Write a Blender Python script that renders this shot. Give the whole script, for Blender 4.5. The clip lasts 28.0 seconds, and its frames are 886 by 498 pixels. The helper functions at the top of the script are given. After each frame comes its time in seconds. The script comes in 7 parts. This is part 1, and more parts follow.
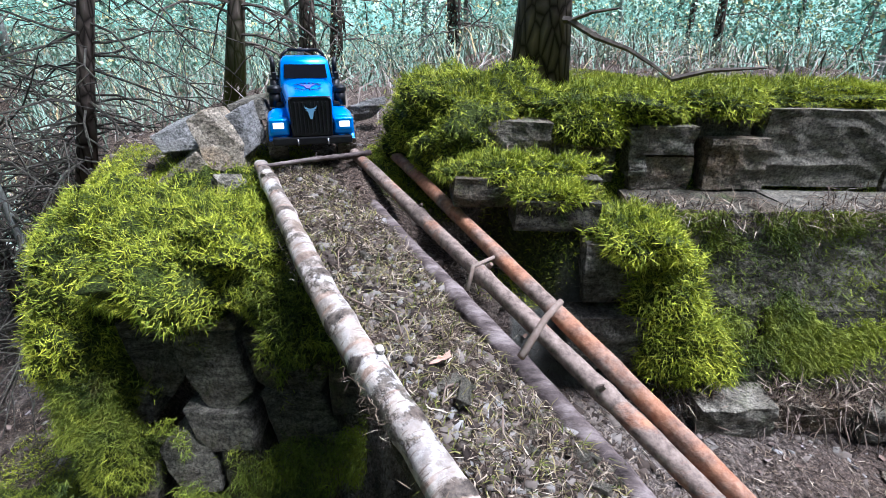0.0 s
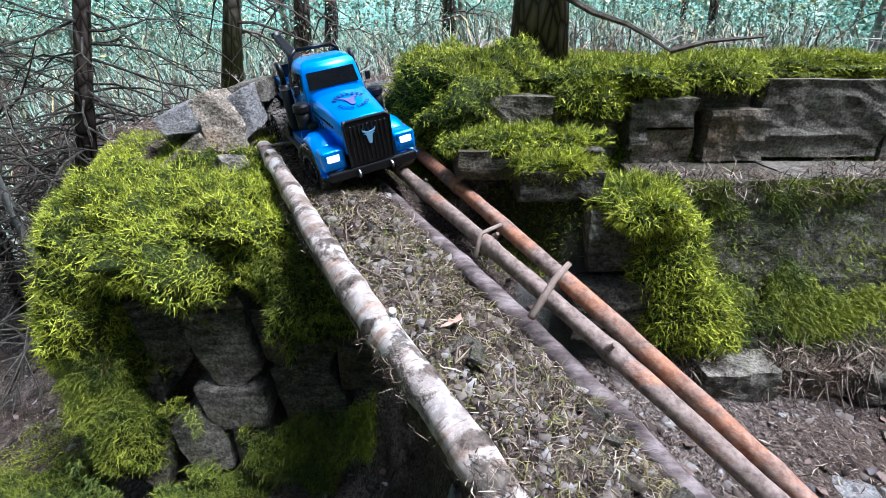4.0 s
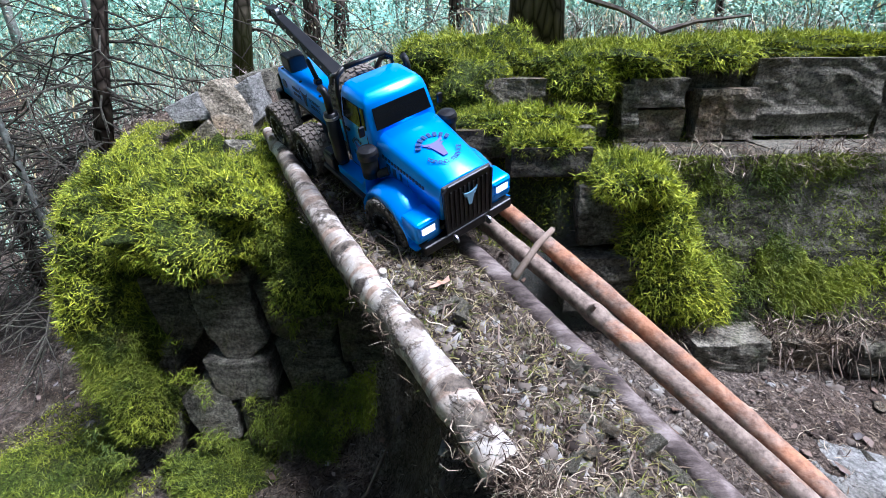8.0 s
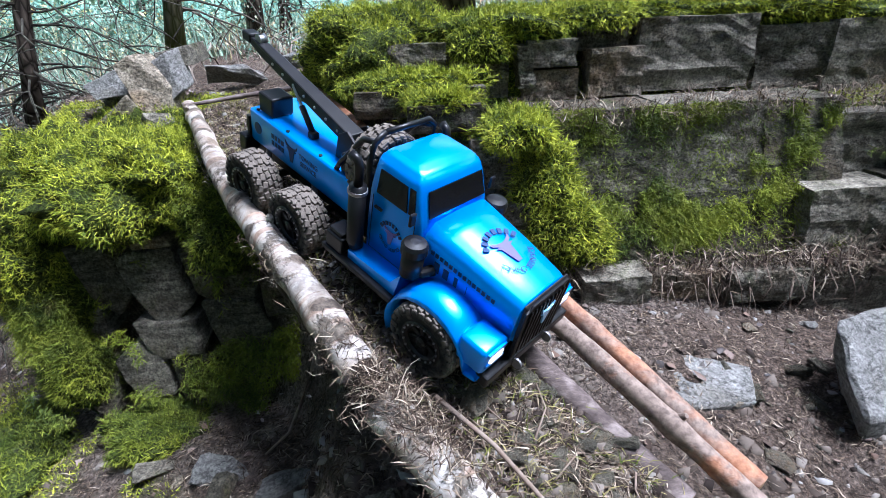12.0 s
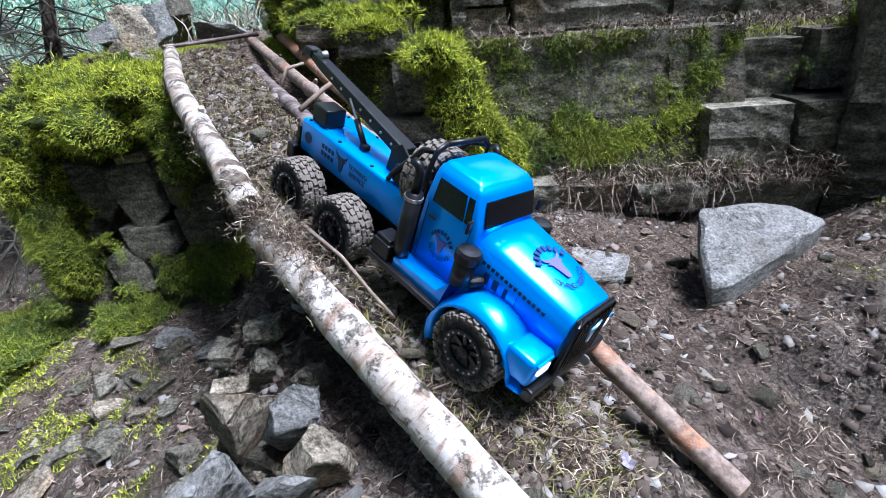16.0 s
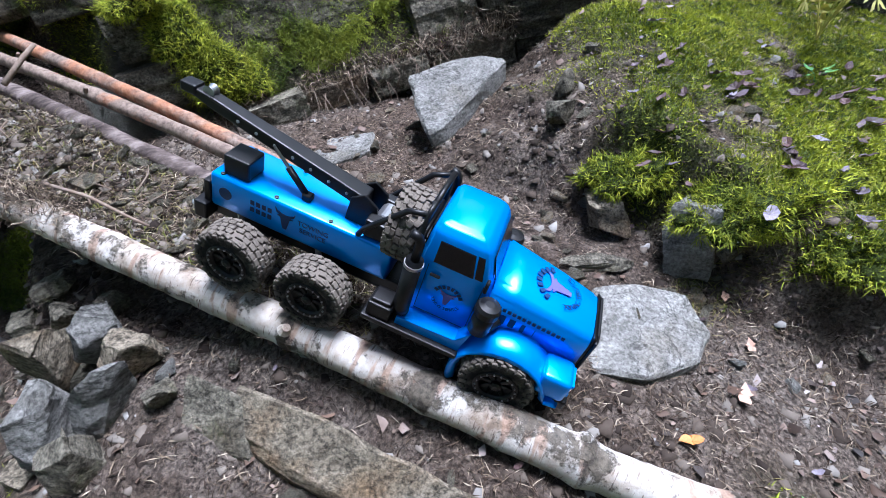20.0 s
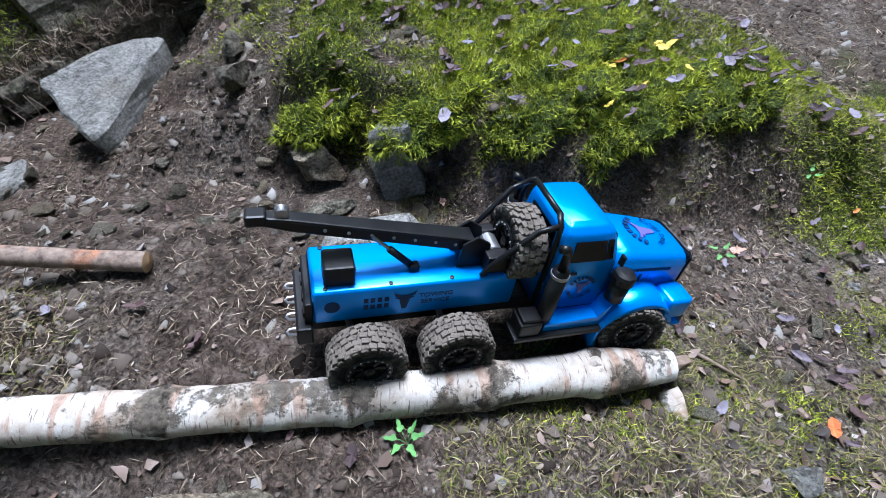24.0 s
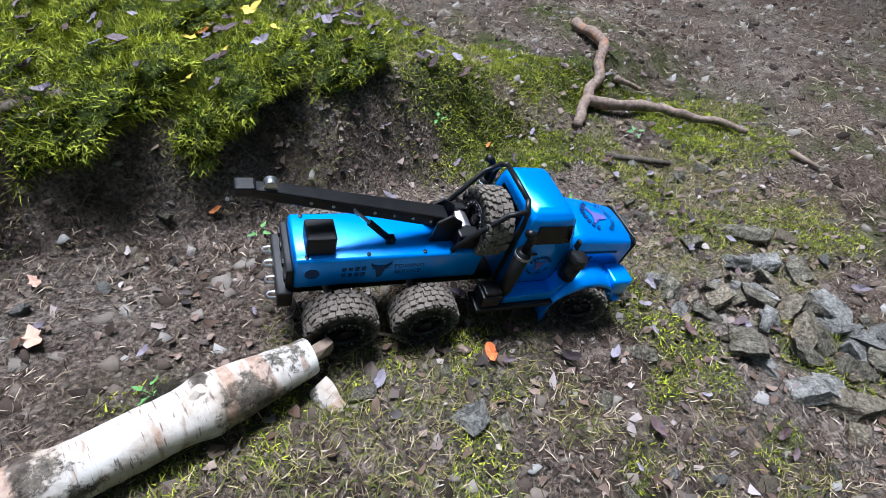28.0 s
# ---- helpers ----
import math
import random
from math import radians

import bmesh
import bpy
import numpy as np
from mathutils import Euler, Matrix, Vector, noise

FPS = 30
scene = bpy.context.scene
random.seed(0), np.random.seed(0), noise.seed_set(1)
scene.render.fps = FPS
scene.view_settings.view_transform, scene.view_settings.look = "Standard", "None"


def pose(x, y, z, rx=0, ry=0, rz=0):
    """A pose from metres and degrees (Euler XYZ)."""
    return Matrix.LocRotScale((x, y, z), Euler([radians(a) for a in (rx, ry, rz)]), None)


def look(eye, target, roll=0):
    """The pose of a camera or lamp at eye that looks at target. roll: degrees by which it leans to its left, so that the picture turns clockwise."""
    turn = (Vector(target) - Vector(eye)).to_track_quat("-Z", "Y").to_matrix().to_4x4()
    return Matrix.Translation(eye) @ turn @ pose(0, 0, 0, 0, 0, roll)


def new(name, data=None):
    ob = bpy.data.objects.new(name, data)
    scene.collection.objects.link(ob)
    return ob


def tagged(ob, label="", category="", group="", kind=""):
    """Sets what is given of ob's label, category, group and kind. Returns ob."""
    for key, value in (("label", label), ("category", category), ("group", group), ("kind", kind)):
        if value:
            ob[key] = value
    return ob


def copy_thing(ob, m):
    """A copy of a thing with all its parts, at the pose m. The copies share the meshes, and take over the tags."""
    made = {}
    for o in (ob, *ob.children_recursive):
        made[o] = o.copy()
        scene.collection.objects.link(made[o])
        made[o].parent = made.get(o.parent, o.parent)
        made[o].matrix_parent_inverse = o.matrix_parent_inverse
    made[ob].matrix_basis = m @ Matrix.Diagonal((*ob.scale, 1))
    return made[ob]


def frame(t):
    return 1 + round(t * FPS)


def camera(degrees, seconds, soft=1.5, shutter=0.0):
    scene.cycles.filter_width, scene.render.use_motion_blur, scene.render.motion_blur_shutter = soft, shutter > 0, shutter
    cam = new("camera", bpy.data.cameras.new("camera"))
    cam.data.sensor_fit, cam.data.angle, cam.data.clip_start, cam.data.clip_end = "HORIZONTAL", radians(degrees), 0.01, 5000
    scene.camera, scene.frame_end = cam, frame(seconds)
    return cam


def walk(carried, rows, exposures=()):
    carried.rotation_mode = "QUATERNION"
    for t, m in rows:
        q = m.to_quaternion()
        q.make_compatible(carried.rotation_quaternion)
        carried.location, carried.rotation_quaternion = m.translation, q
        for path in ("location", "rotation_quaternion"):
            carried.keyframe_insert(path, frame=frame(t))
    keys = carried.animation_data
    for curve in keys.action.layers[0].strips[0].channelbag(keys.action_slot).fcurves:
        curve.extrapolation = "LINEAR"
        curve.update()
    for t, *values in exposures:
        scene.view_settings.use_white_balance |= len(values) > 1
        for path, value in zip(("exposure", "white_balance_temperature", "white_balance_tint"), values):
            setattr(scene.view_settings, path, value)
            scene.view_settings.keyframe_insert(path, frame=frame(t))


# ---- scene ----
cam = camera(84.0, 28.0, soft=0.5)
ROWS = [
    (0.0, -0.029, 0.016, 2.036, 66.52, -1.18, -1.98),
    (0.5, -0.041, 0.019, 2.035, 66.49, -1.12, -2.08),
    (1.0, -0.048, 0.017, 2.031, 66.43, -0.80, -2.19),
    (1.5, -0.050, 0.011, 2.024, 66.24, -0.91, -2.26),
    (2.0, -0.058, 0.006, 2.013, 66.14, -0.85, -2.20),
    (2.5, -0.062, -0.003, 1.997, 65.74, -0.89, -2.30),
    (4.5, -0.050, -0.020, 1.985, 66.07, -0.18, -2.86),
    (5.0, -0.049, -0.025, 1.979, 65.78, -0.22, -2.80),
    (5.5, -0.050, -0.031, 1.968, 65.66, -0.19, -2.62),
    (6.0, -0.044, -0.043, 1.946, 65.42, 0.07, -2.82),
    (6.5, -0.030, -0.060, 1.920, 65.04, 0.02, -2.99),
    (7.0, -0.009, -0.076, 1.907, 65.40, -0.47, -2.63),
    (7.5, -0.002, -0.084, 1.919, 65.93, 0.07, -2.29),
    (8.0, -0.007, -0.095, 1.941, 66.37, 0.71, -1.47),
    (8.5, 0.016, -0.097, 1.944, 66.02, 0.67, -2.00),
    (9.0, 0.036, -0.104, 1.933, 65.58, 0.98, -2.40),
    (9.5, 0.057, -0.115, 1.928, 65.50, 1.42, -2.68),
    (10.0, 0.078, -0.145, 1.922, 64.74, 1.46, -2.96),
    (10.5, 0.100, -0.166, 1.923, 65.40, 1.81, -2.61),
    (11.0, 0.125, -0.183, 1.921, 65.44, 2.46, -3.29),
    (11.5, 0.159, -0.205, 1.911, 64.93, 2.58, -4.39),
    (13.5, 0.276, -0.356, 1.849, 64.14, 1.91, -5.35),
    (14.0, 0.339, -0.391, 1.822, 64.75, 2.13, -3.51),
    (14.5, 0.411, -0.449, 1.786, 64.46, 3.28, -2.70),
    (15.0, 0.441, -0.496, 1.768, 65.17, 3.89, -1.27),
    (15.5, 0.469, -0.533, 1.743, 64.87, 3.80, -0.80),
    (16.0, 0.496, -0.563, 1.718, 64.28, 3.49, -1.23),
    (16.5, 0.524, -0.600, 1.695, 63.53, 4.53, -2.92),
    (17.0, 0.561, -0.626, 1.677, 62.76, 5.99, -5.15),
    (17.5, 0.591, -0.647, 1.662, 62.19, 7.44, -6.53),
    (18.0, 0.617, -0.680, 1.646, 60.50, 7.71, -8.38),
    (18.5, 0.639, -0.729, 1.646, 58.02, 9.96, -13.43),
    (19.0, 0.656, -0.799, 1.665, 56.88, 11.53, -17.71),
    (19.5, 0.681, -0.882, 1.678, 54.82, 12.15, -21.64),
    (20.0, 0.705, -0.929, 1.665, 53.61, 12.84, -24.58),
    (20.5, 0.721, -0.953, 1.655, 52.12, 12.96, -27.90),
    (22.5, 0.718, -0.988, 1.611, 47.87, 12.34, -42.53),
    (23.0, 0.736, -0.999, 1.594, 46.97, 12.82, -45.32),
    (23.5, 0.774, -1.019, 1.579, 45.01, 13.73, -50.21),
    (24.0, 0.818, -1.046, 1.557, 43.58, 14.35, -56.59),
    (24.5, 0.857, -1.073, 1.518, 42.97, 14.59, -63.40),
    (25.0, 0.896, -1.094, 1.466, 42.95, 13.80, -70.05),
    (25.5, 0.927, -1.121, 1.414, 42.62, 13.48, -76.00),
    (26.0, 0.952, -1.169, 1.360, 42.22, 10.33, -82.41),
    (26.5, 0.961, -1.225, 1.333, 41.76, 8.81, -84.83),
    (27.0, 0.969, -1.259, 1.322, 40.53, 7.44, -85.16),
    (27.5, 0.982, -1.268, 1.318, 39.83, 7.47, -85.22),
    (28.0, 1.009, -1.299, 1.312, 39.00, 7.22, -87.19),
]
walk(cam, [(t, pose(x, y, z, rx, ry, rz)) for t, x, y, z, rx, ry, rz in ROWS], [(0.0, 1.20, 5250, 18), (9.0, 1.26, 5250, 18), (16.0, 1.34, 5200, 16), (20.0, 1.20, 5250, 17), (23.0, 0.94, 5200, 13), (28.0, 0.92, 5450, 13)])

# ---- light: overcast autumn daylight under open forest ----
world = bpy.data.worlds.new("world")
scene.world = world
world.use_nodes = True
wn = world.node_tree.nodes
sky = wn.new("ShaderNodeTexSky")
sky.sky_type = "NISHITA"
sky.sun_disc = False
sky.sun_elevation = radians(66)
sky.sun_rotation = radians(100)
sky.air_density = 1.6
sky.dust_density = 4.0
sky.ozone_density = 1.0
world.node_tree.links.new(sky.outputs[0], wn["Background"].inputs[0])
wn["Background"].inputs[1].default_value = 0.034
sun = new("sun", bpy.data.lights.new("sun", "SUN"))
sun.data.energy, sun.data.angle, sun.data.color = 5.0, radians(24), (1.0, 0.98, 0.94)
sun.matrix_basis = look((1.75, -0.3, 4.0), (0, 0, 0))


# ---- materials ----
def mat(name, rough=0.8, metal=0.0, coat=0.0):
    m = bpy.data.materials.new(name)
    m.use_nodes = True
    b = m.node_tree.nodes["Principled BSDF"]
    b.inputs["Roughness"].default_value = rough
    b.inputs["Metallic"].default_value = metal
    b.inputs["Coat Weight"].default_value = coat
    if rough >= 0.74:
        b.inputs["Specular IOR Level"].default_value = 0.10
    return m


class Nodes:
    """A short way to write node trees."""

    def __init__(self, m):
        self.t, self.m = m.node_tree, m
        self.b = self.t.nodes["Principled BSDF"]
        self.co = None

    def n(self, kind, **values):
        return self.t.nodes.new("ShaderNode" + kind)

    def link(self, a, b):
        self.t.links.new(a, b)

    def coords(self, kind="Object"):
        if self.co is None:
            self.co = self.n("TexCoord").outputs[kind]
        return self.co

    def noise(self, scale, detail=6, rough=0.6, stretch=None, dist=0.0):
        n = self.n("TexNoise")
        n.inputs["Scale"].default_value, n.inputs["Detail"].default_value = scale, detail
        n.inputs["Roughness"].default_value, n.inputs["Distortion"].default_value = rough, dist
        co = self.coords()
        if stretch:
            mp = self.n("Mapping")
            mp.inputs["Scale"].default_value = stretch
            self.link(co, mp.inputs[0])
            co = mp.outputs[0]
        self.link(co, n.inputs["Vector"])
        return n.outputs["Fac"]

    def voronoi(self, scale, feature="F1", stretch=None, out="Distance"):
        n = self.n("TexVoronoi")
        n.feature = feature
        n.inputs["Scale"].default_value = scale
        co = self.coords()
        if stretch:
            mp = self.n("Mapping")
            mp.inputs["Scale"].default_value = stretch
            self.link(co, mp.inputs[0])
            co = mp.outputs[0]
        self.link(co, n.inputs["Vector"])
        return n.outputs[out]

    def ramp(self, fac, stops):
        r = self.n("ValToRGB")
        e = r.color_ramp.elements
        while len(e) < len(stops):
            e.new(0.5)
        for el, (p, c) in zip(e, stops):
            el.position, el.color = p, (*c, 1) if len(c) == 3 else c
        self.link(fac, r.inputs[0])
        return r.outputs[0]

    def mix(self, fac, a, b, mode="MIX"):
        x = self.n("Mix")
        x.data_type, x.blend_type = "RGBA", mode
        for sock, v in ((x.inputs[0], fac), (x.inputs[6], a), (x.inputs[7], b)):
            if isinstance(v, (int, float)):
                sock.default_value = v
            elif isinstance(v, tuple):
                sock.default_value = (*v, 1)
            else:
                self.link(v, sock)
        return x.outputs[2]

    def attr(self, name):
        a = self.n("Attribute")
        a.attribute_name = name
        return a.outputs["Fac"]

    def rand(self):
        return self.n("ObjectInfo").outputs["Random"]

    def island(self):
        return self.n("NewGeometry").outputs["Random Per Island"]

    def color(self, c):
        if isinstance(c, tuple):
            self.b.inputs["Base Color"].default_value = (*c, 1)
        else:
            self.link(c, self.b.inputs["Base Color"])
        return self

    def rough(self, fac, lo, hi):
        r = self.n("MapRange")
        r.inputs["To Min"].default_value, r.inputs["To Max"].default_value = lo, hi
        self.link(fac, r.inputs[0])
        self.link(r.outputs[0], self.b.inputs["Roughness"])
        return self

    def bump(self, *layers):
        last = None
        for fac, dist, strength in layers:
            b = self.n("Bump")
            b.inputs["Distance"].default_value, b.inputs["Strength"].default_value = dist, strength
            self.link(fac, b.inputs["Height"])
            if last:
                self.link(last, b.inputs["Normal"])
            last = b.outputs[0]
        self.link(last, self.b.inputs["Normal"])
        return self


def m_ground():
    m = mat("forest_soil", 0.85)
    k = Nodes(m)
    big, mid, fine = k.noise(2.5, 5), k.noise(14, 8, 0.7), k.noise(110, 8, 0.75)
    soil = k.ramp(mid, [(0.36, (0.012, 0.009, 0.007)), (0.5, (0.095, 0.072, 0.058)), (0.66, (0.27, 0.22, 0.185))])
    soil = k.mix(k.ramp(big, [(0.4, (0, 0, 0)), (0.62, (1, 1, 1))]), soil, k.ramp(fine, [(0.36, (0.012, 0.008, 0.006)), (0.64, (0.17, 0.13, 0.10))]))
    pale = k.ramp(k.noise(1.3, 6, 0.7), [(0.47, (0, 0, 0)), (0.62, (0.7, 0.7, 0.7))])
    soil = k.mix(pale, soil, k.ramp(fine, [(0.40, (0.05, 0.040, 0.034)), (0.60, (0.34, 0.295, 0.255))]))
    litter = k.ramp(fine, [(0.38, (0.016, 0.011, 0.008)), (0.52, (0.12, 0.086, 0.064)), (0.68, (0.38, 0.30, 0.24))])
    soil = k.mix(k.attr("litter"), soil, litter)
    grit = k.voronoi(170, out="Color")
    soil = k.mix(0.6, soil, k.ramp(grit, [(0.15, (0.14, 0.13, 0.12)), (0.5, (0.5, 0.5, 0.5)), (0.9, (0.82, 0.80, 0.78))]), "OVERLAY")
    moss = k.ramp(fine, [(0.38, (0.008, 0.014, 0.002)), (0.55, (0.060, 0.090, 0.008)), (0.72, (0.20, 0.26, 0.022))])
    rock = k.ramp(mid, [(0.3, (0.07, 0.07, 0.06)), (0.7, (0.20, 0.195, 0.17))])
    c = k.mix(k.attr("rocky"), soil, rock)
    c = k.mix(k.attr("moss"), c, moss)
    k.color(c).rough(mid, 0.38, 0.95).bump((mid, 0.03, 0.8), (k.voronoi(170), 0.004, 0.6), (k.noise(42, 6, 0.7), 0.016, 1.0), (fine, 0.012, 1.0))
    return m


def m_rock(name, lo, hi, stain=(0.09, 0.07, 0.045), green=0.25, grain=0.85):
    m = mat(name, 0.8)
    k = Nodes(m)
    big, mid, fine = k.noise(5, 6, 0.6), k.noise(16, 8, 0.7, (1, 1, 2.6)), k.noise(120, 8, 0.7)
    c = k.ramp(mid, [(0.34, lo), (0.66, hi)])
    c = k.mix(k.ramp(big, [(0.5, (0, 0, 0)), (0.68, (0.8, 0.8, 0.8))]), c, stain)
    c = k.mix(k.ramp(k.noise(9, 7, 0.7), [(0.56, (0, 0, 0)), (0.7, (green, green, green))]), c, (0.055, 0.075, 0.018))
    c = k.mix(grain, c, k.ramp(fine, [(0.36, (0.12, 0.12, 0.12)), (0.64, (0.88, 0.88, 0.88))]), "OVERLAY")
    crack = k.ramp(k.noise(7, 9, 0.6, (1, 1, 4.0), 0.6), [(0.485, (1, 1, 1)), (0.5, (0.25, 0.25, 0.25)), (0.515, (1, 1, 1))])
    c = k.mix(0.7, c, crack, "MULTIPLY")
    r = k.n("MapRange")
    r.inputs["To Min"].default_value, r.inputs["To Max"].default_value = 0.75, 1.25
    k.link(k.rand(), r.inputs[0])
    hsv = k.n("HueSaturation")
    k.link(r.outputs[0], hsv.inputs["Value"])
    k.link(c, hsv.inputs["Color"])
    k.color(hsv.outputs[0]).rough(fine, 0.45, 0.95).bump((crack, 0.006, 0.6), (mid, 0.02, 0.8), (k.noise(45, 8, 0.7, (1, 1, 2.2)), 0.010, 0.9), (fine, 0.005, 1.0))
    return m


def m_moss(name="moss_fuzz", lo=(0.032, 0.048, 0.005), mid=(0.23, 0.28, 0.016), hi=(0.64, 0.64, 0.05)):
    m = mat(name, 0.75)
    k = Nodes(m)
    c = k.ramp(k.island(), [(0.0, lo), (0.45, mid), (1.0, hi)])
    c = k.mix(k.ramp(k.noise(4.0, 6, 0.7), [(0.40, (0, 0, 0)), (0.62, (1, 1, 1))]), k.mix(0.45, c, (0.045, 0.080, 0.010)), k.mix(0.35, c, (0.52, 0.58, 0.03)))
    c = k.mix(k.ramp(k.noise(14, 6, 0.75), [(0.57, (0, 0, 0)), (0.68, (0.7, 0.7, 0.7))]), c, (0.085, 0.066, 0.024))
    k.color(c)
    k.b.inputs["Specular IOR Level"].default_value = 0.25
    return m


def m_bark(name, kind):
    m = mat(name, 0.8)
    k = Nodes(m)
    fine = k.noise(60, 8, 0.7)
    if kind == "birch":
        base = k.ramp(k.noise(11, 7, 0.65), [(0.34, (0.20, 0.15, 0.11)), (0.43, (0.40, 0.34, 0.28)), (0.62, (0.60, 0.57, 0.53))])
        cv = k.n("CombineXYZ")
        k.link(k.attr("along"), cv.inputs[0])
        k.link(k.attr("around"), cv.inputs[1])
        dn = k.n("TexNoise")
        mp = k.n("Mapping")
        mp.inputs["Scale"].default_value = (260, 34, 1)
        k.link(cv.outputs[0], mp.inputs[0])
        k.link(mp.outputs[0], dn.inputs["Vector"])
        dn.inputs["Scale"].default_value, dn.inputs["Detail"].default_value = 1.0, 3
        dash = k.ramp(dn.outputs["Fac"], [(0.60, (0, 0, 0)), (0.66, (0.8, 0.8, 0.8))])
        c = k.mix(dash, base, (0.12, 0.085, 0.065))
        peel = k.n("TexNoise")
        mp2 = k.n("Mapping")
        mp2.inputs["Scale"].default_value = (30, 7, 1)
        k.link(cv.outputs[0], mp2.inputs[0])
        k.link(mp2.outputs[0], peel.inputs["Vector"])
        peel.inputs["Scale"].default_value, peel.inputs["Detail"].default_value = 1.0, 6
        c = k.mix(k.ramp(peel.outputs["Fac"], [(0.55, (0, 0, 0)), (0.60, (0.8, 0.8, 0.8))]), c, k.ramp(fine, [(0.35, (0.20, 0.115, 0.075)), (0.65, (0.42, 0.29, 0.21))]))
        ring = k.ramp(k.mix(0.62, k.attr("knot"), k.noise(26, 7, 0.75)), [(0.50, (0, 0, 0)), (0.58, (1, 1, 1))])
        c = k.mix(ring, c, k.ramp(fine, [(0.35, (0.012, 0.010, 0.009)), (0.65, (0.12, 0.10, 0.08))]))
        blotch = k.ramp(k.noise(8, 7, 0.75), [(0.53, (0, 0, 0)), (0.58, (0.95, 0.95, 0.95))])
        c = k.mix(blotch, c, k.ramp(fine, [(0.35, (0.02, 0.018, 0.015)), (0.65, (0.15, 0.13, 0.10))]))
        grime = k.mix(1.0, k.attr("dirt"), k.ramp(k.noise(24, 7, 0.7), [(0.40, (0.25, 0.25, 0.25)), (0.56, (1, 1, 1))]), "MULTIPLY")
        c = k.mix(grime, c, k.ramp(fine, [(0.3, (0.045, 0.033, 0.025)), (0.7, (0.22, 0.17, 0.13))]))
        k.color(c).rough(fine, 0.45, 0.85).bump((blotch, 0.006, 0.7), (peel.outputs["Fac"], 0.006, 0.8), (fine, 0.004, 0.7))
    elif kind in ("orange", "flaking"):
        patch = k.ramp(k.noise(9, 7, 0.65, (0.6, 1, 1)), [(0.42, (0, 0, 0)), (0.60, (1, 1, 1))] if kind == "orange" else [(0.34, (0, 0, 0)), (0.46, (1, 1, 1))])
        c = k.mix(patch, k.ramp(fine, [(0.3, (0.16, 0.065, 0.035)), (0.7, (0.42, 0.21, 0.12))]), k.ramp(fine, [(0.3, (0.07, 0.05, 0.04)), (0.7, (0.30, 0.23, 0.185))]))
        k.color(c).rough(fine, 0.5, 0.9).bump((patch, 0.003, 0.5), (fine, 0.002, 0.5))
    elif kind == "grey":
        c = k.ramp(k.noise(26, 8, 0.7, (0.35, 1, 1)), [(0.32, (0.022, 0.017, 0.015)), (0.5, (0.10, 0.078, 0.070)), (0.70, (0.27, 0.225, 0.205))])
        k.color(c).rough(fine, 0.6, 0.95).bump((k.noise(30, 8, 0.7, (0.4, 1, 1)), 0.006, 0.8), (fine, 0.002, 0.5))
    else:
        c = k.ramp(k.voronoi(30, "DISTANCE_TO_EDGE", (1, 1, 0.35)), [(0.0, (0.018, 0.014, 0.011)), (0.12, (0.075, 0.058, 0.046)), (0.5, (0.17, 0.135, 0.11))])
        c = k.mix(k.attr("moss"), c, (0.07, 0.09, 0.015))
        k.color(c).bump((k.voronoi(30, "DISTANCE_TO_EDGE", (1, 1, 0.35)), 0.012, 0.9), (fine, 0.003, 0.5))
    return m


def m_varied(name, stops, rough=0.8):
    """Small loose bits: a colour for each piece."""
    m = mat(name, rough)
    k = Nodes(m)
    c = k.ramp(k.island(), stops)
    c = k.mix(0.3, c, k.ramp(k.noise(80, 5), [(0.3, (0.3, 0.3, 0.3)), (0.7, (0.7, 0.7, 0.7))]), "OVERLAY")
    k.color(c)
    return m


def m_leaf(name, stops, rough=0.6):
    m = mat(name, rough)
    k = Nodes(m)
    c = k.ramp(k.rand(), stops)
    c = k.mix(0.5, c, k.ramp(k.noise(60, 5), [(0.3, (0.25, 0.25, 0.25)), (0.7, (0.75, 0.75, 0.75))]), "OVERLAY")
    k.color(c).bump((k.noise(90, 4), 0.002, 0.4))
    return m


def m_paint():
    m = mat("blue_metallic_paint", 0.34, 0.45, 0.5)
    k = Nodes(m)
    dust = k.ramp(k.noise(18, 8, 0.7), [(0.5, (0, 0, 0)), (0.8, (0.25, 0.25, 0.25))])
    c = k.mix(dust, (0.0, 0.24, 0.86), (0.02, 0.26, 0.72))
    k.color(c).rough(k.noise(30, 6), 0.27, 0.42)
    k.b.inputs["Coat Roughness"].default_value = 0.25
    return m


def m_plain(name, c, rough=0.5, metal=0.0, wear=0.25, wear_to=None):
    m = mat(name, rough, metal)
    k = Nodes(m)
    f = k.noise(40, 8, 0.7)
    to = wear_to or tuple(min(1, v * 1.8 + 0.01) for v in c)
    k.b.inputs["Specular IOR Level"].default_value = 0.3
    k.color(k.mix(k.ramp(f, [(0.45, (0, 0, 0)), (0.75, (wear, wear, wear))]), c, to)).rough(f, max(0.05, rough - 0.12), min(1, rough + 0.15))
    return m


def m_tyre():
    m = mat("muddy_rubber", 0.85)
    k = Nodes(m)
    f = k.noise(45, 8, 0.7)
    mud = k.mix(k.ramp(f, [(0.3, (0, 0, 0)), (0.5, (1, 1, 1))]), (0.010, 0.009, 0.008), (0.14, 0.12, 0.10))
    c = k.mix(k.attr("tread"), k.mix(k.ramp(f, [(0.5, (0, 0, 0)), (0.7, (0.6, 0.6, 0.6))]), (0.014, 0.014, 0.015), (0.14, 0.12, 0.10)), mud)
    k.color(c).bump((k.noise(120, 6), 0.002, 0.6))
    return m


